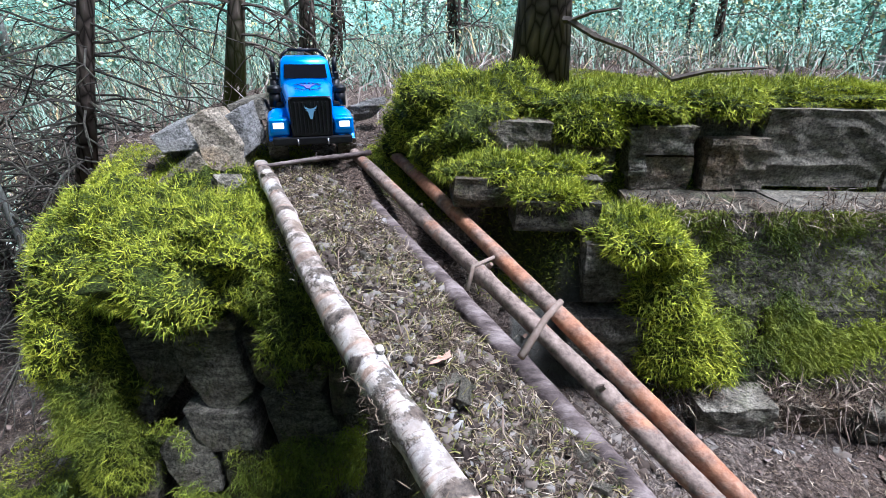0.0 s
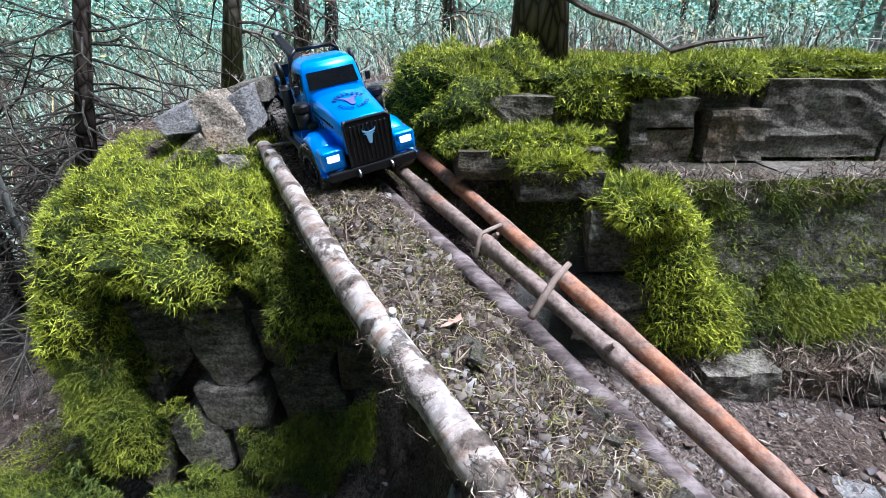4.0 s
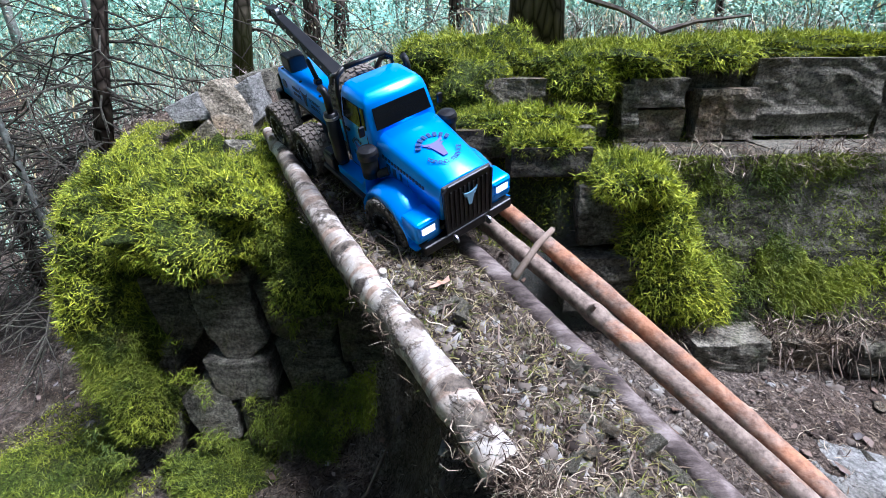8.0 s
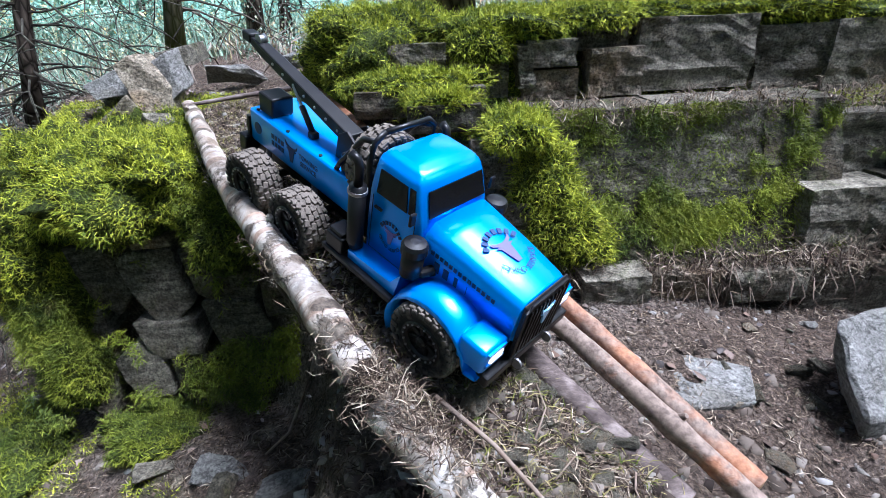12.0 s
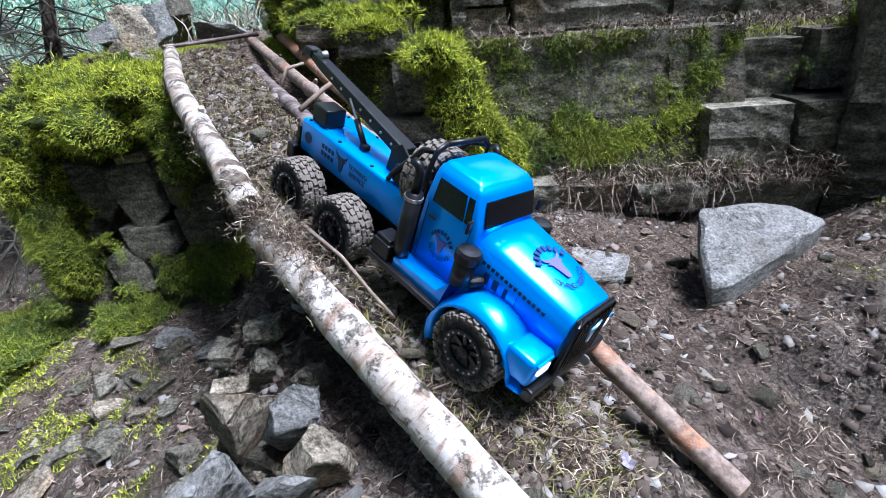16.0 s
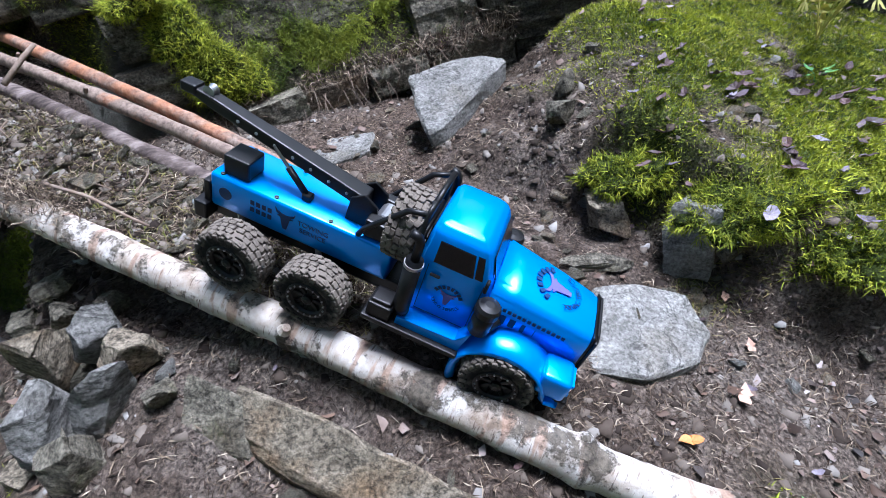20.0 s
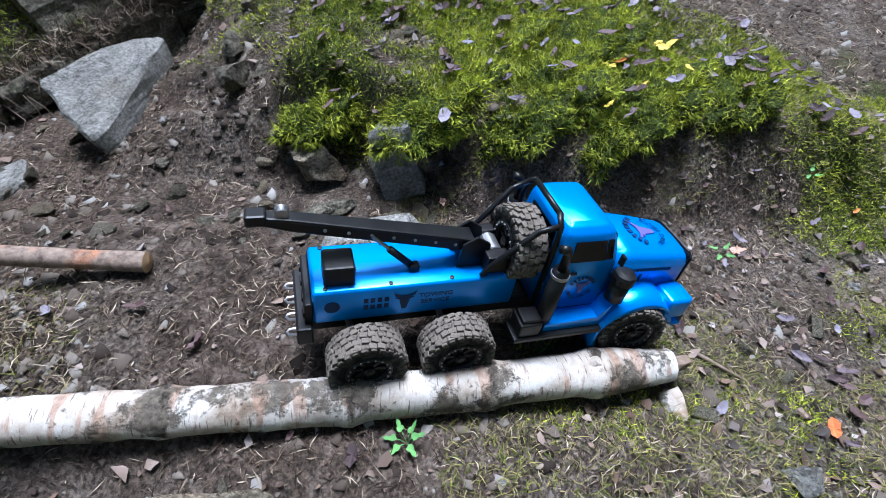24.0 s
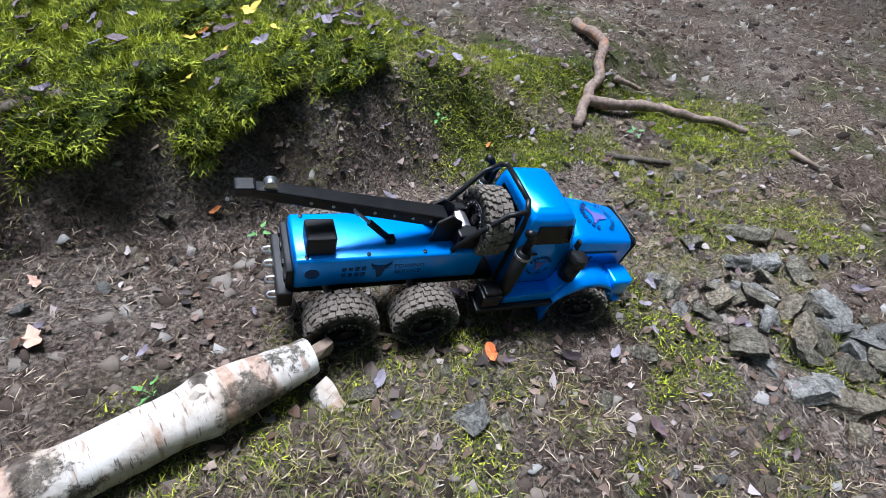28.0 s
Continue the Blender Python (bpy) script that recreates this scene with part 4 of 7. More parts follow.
ob = block(0.0, 0.26, -0.12, 0.12, 0.86, 1.09, ROCK, 330, lean=0.02)
ob.matrix_basis = Matrix.Translation((1.88, 0.83, 0)) @ Matrix.Rotation(radians(-28), 4, "Z")
CUSHIONS = []


def cushion(center, radii, n, seed, label, hang=0.25, cover=None):
    """A swelling pad of moss: a lumpy turf with blades all over it."""
    r = np.random.RandomState(seed)
    CUSHIONS.append((center, radii))
    t = thing("moss_cushion", label, "moss", Matrix.Translation(center))
    n = int(n * 2.0)
    u, v = np.meshgrid(np.linspace(0, 2 * np.pi, 52, endpoint=False), np.linspace(-0.5 * np.pi, 0.5 * np.pi, 27))

    def surf(u, v):
        d = np.stack([np.cos(v) * np.cos(u), np.cos(v) * np.sin(u), np.sin(v)], -1)
        k = 1 + 0.24 * waves(d[..., 0] * 2 + seed, d[..., 1] * 2 + d[..., 2], 2.6, seed) + 0.13 * waves(d[..., 0] * 3 + d[..., 2] * 3, d[..., 1] * 3 + seed, 6, seed + 1) + 0.06 * waves(d[..., 0] * 4 + d[..., 2] * 5, d[..., 1] * 4 + seed, 12, seed + 2)
        return d * np.array(radii) * k[..., None], d / np.array(radii)

    pts, _ = surf(u, v)
    idx = np.arange(27 * 52).reshape(27, 52)
    f = np.stack([idx[:-1], np.roll(idx[:-1], -1, 1), np.roll(idx[1:], -1, 1), idx[1:]], -1).reshape(-1, 4)
    turf = from_arrays("turf", pts.reshape(-1, 3), f, SOIL, (("moss", np.full(27 * 52, 0.9)), ("litter", np.zeros(27 * 52)), ("rocky", np.zeros(27 * 52))))
    smooth_shade(turf).parent = t
    w = r.normal(0, 1, (n, 3))
    w /= np.linalg.norm(w, axis=1)[:, None]
    w[:, 2] = np.where(w[:, 2] < -0.6, -w[:, 2], w[:, 2])
    p, nr = surf(np.arctan2(w[:, 1], w[:, 0]), np.arcsin(w[:, 2]))
    tuft = np.clip(waves(p[:, 0] + p[:, 2], p[:, 1] - p[:, 2], 55, seed), -0.4, 1)[:, None]
    p = p + nr / np.linalg.norm(nr, axis=1)[:, None] * (tuft * 0.022) + r.normal(0, 0.004 if radii[1] > 0.05 else 0.011, (n, 3))
    nr = nr / np.linalg.norm(nr, axis=1)[:, None] - np.array([0, 0, hang])
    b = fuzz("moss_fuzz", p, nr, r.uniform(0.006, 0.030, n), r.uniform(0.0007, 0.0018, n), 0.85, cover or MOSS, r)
    tagged(b, kind="stuff").parent = t
    return t


for i, (c, r3, n) in enumerate((((-0.58, 1.30, 1.46), (0.31, 0.25, 0.14), 24000), ((-0.40, 1.20, 1.43), (0.13, 0.12, 0.12), 7000), ((-0.92, 1.42, 1.40), (0.20, 0.28, 0.20), 17000), ((-0.66, 1.52, 1.46), (0.22, 0.22, 0.17), 9000), ((-0.97, 1.22, 1.24), (0.12, 0.13, 0.15), 7000), ((-0.86, 1.06, 0.98), (0.05, 0.045, 0.10), 2500), ((-0.60, 0.90, 0.80), (0.13, 0.07, 0.04), 3000), ((-1.2, 0.95, 0.70), (0.25, 0.25, 0.05), 8000),
                                 ((0.57, 1.06, 1.43), (0.085, 0.045, 0.12), 5000), ((0.62, 1.04, 1.32), (0.10, 0.045, 0.09), 5000), ((0.69, 1.05, 1.26), (0.08, 0.035, 0.06), 2500), ((-0.32, 1.12, 1.36), (0.13, 0.09, 0.13), 6000), ((-0.95, 1.17, 1.13), (0.12, 0.08, 0.15), 6000), ((-0.87, 1.07, 0.93), (0.10, 0.06, 0.12), 4500), ((-0.62, 0.97, 0.79), (0.16, 0.07, 0.05), 4000), ((0.50, 1.12, 1.595), (0.10, 0.13, 0.05), 5000), ((0.23, 1.29, 1.715), (0.20, 0.07, 0.030), 5000), ((0.295, 1.19, 1.675), (0.10, 0.06, 0.03), 4000), ((0.14, 1.66, 1.74), (0.28, 0.25, 0.19), 20000), ((0.58, 1.57, 1.85), (0.28, 0.15, 0.055), 9000), ((0.90, 1.60, 1.875), (0.25, 0.15, 0.045), 7000), ((1.20, 1.61, 1.875), (0.32, 0.14, 0.045), 9000), ((1.55, 1.58, 1.865), (0.22, 0.15, 0.05), 6000), ((1.85, 1.60, 1.84), (0.26, 0.16, 0.06), 6000), ((0.45, 1.44, 1.80), (0.10, 0.04, 0.05), 1800), ((0.86, 1.44, 1.865), (0.07, 0.04, 0.03), 1200), ((1.74, -0.20, 0.90), (0.22, 0.15, 0.055), 9000), ((1.97, -0.40, 0.81), (0.24, 0.17, 0.06), 10000), ((1.80, 0.05, 0.95), (0.24, 0.17, 0.04), 7000), ((2.10, -0.12, 0.90), (0.3, 0.2, 0.045), 9000), ((2.14, -0.62, 0.72), (0.22, 0.16, 0.05), 8000), ((2.3, -0.36, 0.84), (0.25, 0.2, 0.045), 7000), ((2.36, -0.80, 0.63), (0.2, 0.16, 0.04), 5000), ((1.83, -0.36, 0.79), (0.15, 0.08, 0.08), 5000), ((2.0, -0.60, 0.68), (0.15, 0.07, 0.07), 4500), ((1.57, 0.04, 0.965), (0.14, 0.11, 0.045), 4000))):
    if c[0] > 1.4 and c[1] < 0.5:
        c = (c[0], c[1], c[2] - 0.15 * max(0.0, sw(c[0], c[1])[1] - 1))
    # pads in shaded spots take the darker moss, shade put into their colour
    shady = (c[0] < 0 and c[2] < 1.2) or (-0.42 < c[0] < -0.3 and c[2] < 1.47)
    cushion(c, r3, n, 500 + i, "ragged moss with brown shoots at the rock's foot, shade in its colour" if shady else "swelling cushion of yellow-green moss over rock", cover=WALLMOSS if shady else None)
def wall_y(z):
    """The leaning face of the lower wall."""
    return 1.055 + 0.36 * np.clip(z - 1.17, 0, 0.5)


n = 420000
wx, wz = rng.uniform(0.5, 2.2, n), rng.uniform(1.10, 1.63, n)
veil = waves(wx, wz * 1.6, 13, 61) + 0.6 * waves(wx, wz, 40, 62) - 0.25 - 0.45 * smooth(wx, 1.3, 1.7) + 0.9 * np.exp(-((wx - 0.97) / 0.2) ** 2 - ((wz - 1.30) / 0.10) ** 2) - 0.3 * smooth(-wz, -1.2, -1.12) + 0.7 * smooth(wz, 1.57, 1.62)
keep = rng.uniform(0, 1, n) < np.clip(0.05 + 0.9 * veil, 0.04 * (wx < 1.4), 0.8)
p = np.stack([wx, wall_y(wz) - np.abs(rng.normal(0, 0.011, n)), wz], 1)[keep]
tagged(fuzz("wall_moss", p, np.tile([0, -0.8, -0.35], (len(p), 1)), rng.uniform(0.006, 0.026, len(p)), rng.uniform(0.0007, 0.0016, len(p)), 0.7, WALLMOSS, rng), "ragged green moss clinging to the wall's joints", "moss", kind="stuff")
n = 9000
wx, wz = rng.uniform(0.5, 2.1, n), np.concatenate([rng.normal(1.155, 0.035, n * 2 // 3), rng.normal(1.62, 0.02, n - n * 2 // 3)])
p = np.stack([wx, wall_y(wz) - 0.02 - np.abs(rng.normal(0, 0.03, n)) + 0.10 * rng.uniform(0, 1, n) * (wz > 1.5), wz], 1)[waves(wx, wz, 11, 64) > -0.5]
tagged(straws("wall_litter", p, rng.uniform(0.02, 0.09, len(p)), rng.uniform(0.0005, 0.0014, len(p)), NEEDLE, rng, 0.012, 0.6), "dry roots, needles and straw along the wall's ledges", "litter", kind="stuff")
n = 90000
wx, wz = rng.uniform(-1.0, -0.18, n), rng.uniform(0.82, 1.28, n)
veil = waves(wx, wz * 1.3, 12, 65) + 0.6 * waves(wx, wz, 38, 66) + 0.8 * smooth(wx, -0.52, -0.42) * (1 - smooth(wz, 1.05, 1.2)) + 0.7 * (1 - smooth(wx, -0.9, -0.8)) - 0.35
keep = rng.uniform(0, 1, n) < np.clip(veil, 0, 0.85)
p = np.stack([wx, 0.985 + 0.36 * (wz - 0.85) - np.abs(rng.normal(0, 0.014, n)), wz], 1)[keep]
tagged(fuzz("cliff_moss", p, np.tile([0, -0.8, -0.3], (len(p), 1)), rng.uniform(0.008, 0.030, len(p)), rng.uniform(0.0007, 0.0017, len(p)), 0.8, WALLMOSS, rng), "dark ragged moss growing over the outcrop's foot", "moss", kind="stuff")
cliff = thing("rock_outcrop", "cracked grey schist outcrop under a moss cushion", "rock", kind="structure")


def crag(corners, back, material, seed):
    """A cleaved rock from the corners of its front face, drawn back into the hill."""
    c = sum((Vector(p) for p in corners), Vector()) / len(corners)
    bm = bmesh.new()
    front = [bm.verts.new(Vector(p) - c) for p in corners]
    rear = [bm.verts.new((Vector(p) - c) * 0.9 + Vector(back)) for p in corners]
    bm.faces.new(front), bm.faces.new(rear[::-1])
    for i in range(len(front)):
        j = (i + 1) % len(front)
        bm.faces.new((front[j], front[i], rear[i], rear[j]))
    bmesh.ops.recalc_face_normals(bm, faces=bm.faces)
    size = max(v.co.length for v in front) * 2
    bmesh.ops.bevel(bm, geom=bm.edges[:], offset=size * 0.018, segments=1, affect="EDGES")
    roughen(bm, size, seed, 0.03)
    ob = part("block", bm, material, cliff)
    ob.location = c
    return ob


for i, (corners, m) in enumerate((
        (((-0.71, 1.15, 1.29), (-0.53, 1.13, 1.31), (-0.49, 1.10, 1.13), (-0.55, 1.09, 1.08), (-0.62, 1.10, 1.09), (-0.67, 1.12, 1.16)), ROCK),
        (((-0.525, 1.15, 1.30), (-0.42, 1.13, 1.32), (-0.28, 1.10, 1.22), (-0.30, 1.09, 1.15), (-0.42, 1.10, 1.14), (-0.48, 1.12, 1.15)), ROCKDARK),
        (((-0.85, 1.16, 1.32), (-0.73, 1.17, 1.30), (-0.68, 1.14, 1.16), (-0.72, 1.12, 1.10), (-0.81, 1.14, 1.16)), ROCKDARK),
        (((-0.64, 1.14, 1.33), (-0.53, 1.13, 1.35), (-0.52, 1.13, 1.315), (-0.64, 1.14, 1.305)), ROCKBROWN),
        (((-0.69, 1.10, 1.08), (-0.60, 1.08, 1.085), (-0.49, 1.07, 1.09), (-0.47, 1.03, 1.00), (-0.60, 1.05, 0.97), (-0.65, 1.07, 1.00)), ROCK),
        (((-0.76, 1.07, 0.965), (-0.69, 1.09, 1.02), (-0.61, 1.06, 0.985), (-0.58, 1.02, 0.86), (-0.68, 1.02, 0.855), (-0.73, 1.04, 0.91)), ROCK),
        (((-0.58, 1.05, 0.985), (-0.48, 1.04, 1.01), (-0.45, 1.01, 0.86), (-0.56, 1.01, 0.84)), ROCKDARK),
        (((-0.87, 1.09, 0.93), (-0.76, 1.06, 0.93), (-0.77, 1.00, 0.80), (-0.85, 1.03, 0.82)), ROCKDARK),
        (((-0.90, 1.17, 1.10), (-0.80, 1.15, 1.11), (-0.78, 1.12, 1.02), (-0.88, 1.13, 1.00)), ROCK),
        (((-0.41, 1.05, 0.97), (-0.29, 1.02, 0.98), (-0.28, 0.98, 0.84), (-0.40, 0.99, 0.85)), ROCKDARK),
        (((-0.47, 1.10, 1.14), (-0.30, 1.08, 1.15), (-0.24, 1.04, 1.00), (-0.42, 1.05, 0.98)), ROCKDARK),
        (((-1.02, 1.22, 1.20), (-0.86, 1.18, 1.22), (-0.84, 1.12, 0.98), (-0.99, 1.14, 0.96)), ROCKDARK),
        (((-0.29, 1.12, 1.32), (-0.17, 1.10, 1.33), (-0.15, 1.05, 1.10), (-0.27, 1.06, 1.09)), ROCKDARK))):
    crag(corners, (0.02, 0.22, 0.02), m, 90 + i)

for i, (corners, back, m) in enumerate((
        (((-0.735, 1.52, 1.79), (-0.69, 1.54, 1.82), (-0.595, 1.56, 1.71), (-0.605, 1.53, 1.62), (-0.685, 1.50, 1.65)), (0.03, 0.10, 0.01), ROCKBROWN),
        (((-0.89, 1.60, 1.725), (-0.775, 1.60, 1.77), (-0.71, 1.60, 1.745), (-0.73, 1.56, 1.695), (-0.84, 1.56, 1.68)), (0.02, 0.16, 0.03), ROCKPALE),
        (((-0.865, 1.50, 1.585), (-0.71, 1.50, 1.70), (-0.655, 1.49, 1.62), (-0.665, 1.48, 1.57), (-0.84, 1.48, 1.555)), (0.0, 0.16, 0.04), ROCKBROWN),
        (((-0.655, 1.60, 1.79), (-0.60, 1.61, 1.82), (-0.565, 1.58, 1.69), (-0.60, 1.56, 1.66)), (0.02, 0.10, 0.02), ROCKPALE),
        (((-0.665, 1.68, 1.815), (-0.56, 1.70, 1.835), (-0.54, 1.68, 1.77), (-0.66, 1.66, 1.76)), (0.0, 0.2, 0.01), ROCK))):
    ob = crag(corners, back, m, 120 + i)
    ob.parent, ob.name = None, "broken_stone"
    tagged(ob, "angular broken schist slab leaning at the ramp's head", "stone", "stones at the ramp's head")
for i, (at, size, turn, m) in enumerate((((-0.60, 1.44, 1.59), (0.09, 0.08, 0.09), (20, 10, 50), ROCK), ((-0.50, 2.05, 1.70), (0.26, 0.16, 0.07), (0, 4, 15), ROCKPALE), ((-0.28, 2.2, 1.74), (0.18, 0.12, 0.07), (0, -10, 40), ROCKPALE), ((-0.78, 1.74, 1.66), (0.22, 0.2, 0.10), (4, -8, 30), ROCK))):
    stone("broken_stone", at, size, m, "angular broken schist stone beside the ramp's head", turn, 126 + i, 9, "stones at the ramp's head")
slab("stone_slab", ((1.14, 0.48, 1.065), (1.20, 0.48, 1.07), (1.58, 0.70, 1.13), (1.52, 0.78, 1.15), (1.30, 0.72, 1.19), (1.18, 0.67, 1.205)), 0.085, ROCKPALE, "large pale wedge-shaped schist slab below the wall", 141)
slab("flat_stone", ((1.10, -0.355, 0.795), (1.20, -0.42, 0.765), (1.33, -0.425, 0.735), (1.425, -0.375, 0.712), (1.455, -0.27, 0.738), (1.36, -0.20, 0.785), (1.25, -0.17, 0.815), (1.15, -0.23, 0.825)), 0.07, ROCKPALE, "pale flat stone slab lying on the path", 143)
for i, (x, y, sx, sy) in enumerate(((1.285, -0.10, 0.13, 0.05), (1.34, -0.125, 0.12, 0.05))):
    stone("flat_stone", (x, y, ground_at(x, y) + 0.012), (sx, sy, 0.035), ROCK, "thin grey stone flake on the path", (5, 10, -32), 150 + i, 6)
slab("pale_bedrock", ((0.68, 0.68, 1.066), (0.80, 0.58, 1.056), (0.98, 0.60, 1.042), (1.03, 0.70, 1.046), (0.86, 0.80, 1.070)), 0.05, ROCKPALE, "pale worn bedrock patch in the mud", 155)
for i, (x, y, dz, size, turn, m) in enumerate(((1.575, -0.19, 0.05, (0.22, 0.17, 0.20), (0, 12, 40), ROCKPALE), (1.44, 0.0, 0.04, (0.13, 0.1, 0.1), (0, 0, 60), ROCKBROWN), (1.62, -0.25, 0.05, (0.14, 0.1, 0.12), (0, 10, 0), ROCKDARK), (1.52, 0.28, 0.02, (0.16, 0.07, 0.09), (0, 20, 35), ROCK), (1.62, 0.40, 0.0, (0.2, 0.05, 0.06), (0, 15, 40), ROCK), (2.40, -0.86, 0.0, (0.26, 0.12, 0.05), (12, 14, -25), ROCKBROWN), (0.65, 1.02, 0.0, (0.1, 0.06, 0.06), (0, 0, 0), ROCKPALE))):
    stone("bank_stone", (x, y, ground_at(x, y) + dz), size, m, "grey stone sticking out of the mossy bank", turn, 160 + i, 8, "stones in the bank")
for i, (x, y, dz, size, turn, m) in enumerate(((0.10, 0.135, 0.06, (0.15, 0.12, 0.24), (24, -22, 40), ROCKBROWN), (0.205, 0.10, 0.06, (0.10, 0.08, 0.19), (18, 16, 30), ROCKPALE), (0.21, 0.215, 0.02, (0.09, 0.06, 0.06), (0, 10, 0), ROCK), (0.26, 0.03, 0.05, (0.12, 0.10, 0.09), (10, 24, 20), ROCKBROWN), (0.17, -0.02, 0.03, (0.12, 0.10, 0.24), (20, 14, 50), ROCKPALE), (0.06, 0.02, 0.02, (0.15, 0.11, 0.22), (22, -12, 30), ROCKPALE), (0.13, -0.12, 0.02, (0.11, 0.10, 0.17), (12, 16, 10), ROCK), (-0.02, 0.36, 0.02, (0.10, 0.07, 0.06), (0, 0, 70), ROCK), (0.02, 0.26, 0.02, (0.09, 0.08, 0.07), (10, 20, 15), ROCKBROWN), (0.10, 0.27, 0.02, (0.08, 0.06, 0.06), (20, 5, 60), ROCK), (0.30, -0.06, 0.02, (0.08, 0.06, 0.05), (5, 25, 80), ROCK))):
    stone("edge_stone", (x, y, ground_at(x, y) + dz), size, m, "upright broken stone shoring the ramp's foot", turn, 180 + i, 14, "stones along the ramp's foot")
slab("buried_slab", ((0.44, -0.13, 1.03), (0.62, -0.32, 0.96), (0.78, -0.50, 0.86), (0.74, -0.56, 0.80), (0.58, -0.42, 0.86), (0.40, -0.20, 0.95)), 0.16, ROCKBROWN, "long mossy slab half buried under the birch log", 195).location.z -= 0.022
slab("buried_slab", ((0.36, -0.06, 1.05), (0.45, -0.16, 1.02), (0.42, -0.24, 0.93), (0.30, -0.14, 0.96)), 0.16, ROCK, "grey slab half buried below the birch log", 196).location.z -= 0.03
for i, (x, y, sx, sy, sz, rz, m) in enumerate(((1.47, -2.04, 0.17, 0.10, 0.05, 70, ROCKBROWN), (1.73, -2.13, 0.11, 0.08, 0.06, 20, ROCKPALE), (1.64, -2.23, 0.14, 0.09, 0.06, -30, ROCKPALE), (1.56, -2.18, 0.1, 0.06, 0.05, 50, ROCK), (1.335, -1.22, 0.085, 0.07, 0.025, 30, ROCKPALE), (1.34, -1.28, 0.04, 0.03, 0.02, 0, ROCK), (1.56, -1.60, 0.07, 0.035, 0.025, 80, ROCK), (1.66, -1.42, 0.06, 0.03, 0.02, 10, ROCK), (2.02, -2.0, 0.16, 0.05, 0.04, 60, ROCK), (1.9, -1.95, 0.12, 0.05, 0.05, 80, ROCKPALE), (1.78, -1.86, 0.09, 0.04, 0.05, 70, ROCK), (1.70, -1.80, 0.08, 0.035, 0.03, 60, ROCK), (2.02, -1.28, 0.05, 0.04, 0.02, 0, ROCKPALE), (-0.17, 0.63, 0.15, 0.11, 0.03, 20, ROCKPALE), (-0.34, 0.72, 0.17, 0.08, 0.03, -10, ROCKPALE), (-0.60, 0.93, 0.05, 0.04, 0.05, 0, ROCKPALE), (-0.44, 0.56, 0.06, 0.05, 0.03, 0, ROCK), (0.10, 0.35, 0.1, 0.08, 0.04, 0, ROCK))):
    stone("loose_stone", (x, y, ground_at(x, y) + sz * 0.25), (sx, sy, sz), m, "loose angular stone on bare soil", (rr.uniform(-12, 12), rr.uniform(-12, 12), rz), 210 + i, 8, "loose stones")
for i in range(60):
    x, y = 1.57 + rr.gauss(0, 0.09), -2.10 + rr.gauss(0, 0.11)
    if i >= 34:
        x, y = 1.78 + rr.gauss(0, 0.08), -1.92 + rr.gauss(0, 0.09)
    a = rr.uniform(0.03, 0.10)
    stone("heap_stone", (x, y, ground_at(x, y) + a * 0.15), (a, a * rr.uniform(0.4, 0.8), a * rr.uniform(0.3, 0.6)), (ROCK, ROCKBROWN, ROCKPALE)[i % 3], "angular grey-brown stone in a low heap", (rr.uniform(-25, 25), rr.uniform(-25, 25), rr.uniform(0, 180)), 700 + i, 6, "heap of stones beside the path")
for i in range(34):
    s, w = rr.uniform(-0.95, 0.1), rr.uniform(-0.25, 0.2)
    x, y = xy(s, w)
    a = rr.uniform(0.03, 0.11)
    stone("rubble_stone", (x, y, ground_at(x, y) + a * 0.1), (a, a * rr.uniform(0.5, 0.9), a * rr.uniform(0.3, 0.6)), (ROCK, ROCKDARK, ROCKBROWN, ROCK)[i % 4], "broken stone in the hollow beside the ramp", (rr.uniform(-25, 25), rr.uniform(-25, 25), rr.uniform(0, 180)), 800 + i, 6, "rubble beside the ramp")
# smaller loose stones, scattered where the ground is stony
shapes = [rock_bm(0.5, 0.5, 0.3, random.Random(300 + i), 11, 0.85, 0.02) for i in range(7)]
shape_obs = []
for bm in shapes:
    me = bpy.data.meshes.new("pebble")
    bm.to_mesh(me)
    bm.free()
    shape_obs.append(me)
pr = random.Random(77)
for i in range(330):
    if i >= 230:
        s, w = (pr.uniform(1.9, 3.3), pr.uniform(-0.5, 0.8)) if i < 290 else (pr.uniform(0.2, 1.2), pr.uniform(0.75, 1.6))
    elif i < 95:
        s, w = pr.uniform(0.1, 1.6), pr.uniform(0.72, 1.5)
    elif i < 170:
        s, w = pr.uniform(1.4, 3.2), pr.uniform(-0.5, 0.9)
    else:
        s, w = pr.uniform(-1.2, 1.0), pr.uniform(-0.25, 0.3)
    x, y = xy(s, w)
    if land(np.array([x]), np.array([y]))[1][0] > 0.5:
        continue
    size = 0.016 + 0.055 * pr.random() ** 2.2
    me = shape_obs[i % 7]
    if not me.materials:
        me.materials.append((ROCK, ROCK, ROCKBROWN, ROCKBROWN, ROCKDARK, ROCK, ROCKPALE)[i % 7])
    ob = new("pebble", me)
    ob.matrix_basis = pose(x, y, ground_at(x, y) + size * 0.12, pr.uniform(-20, 20), pr.uniform(-20, 20), pr.uniform(0, 360)) @ Matrix.Diagonal((size, size * pr.uniform(0.5, 1), size * pr.uniform(0.4, 0.9), 1))
    tagged(ob, "small angular stone on muddy soil", "stone", "small stones")
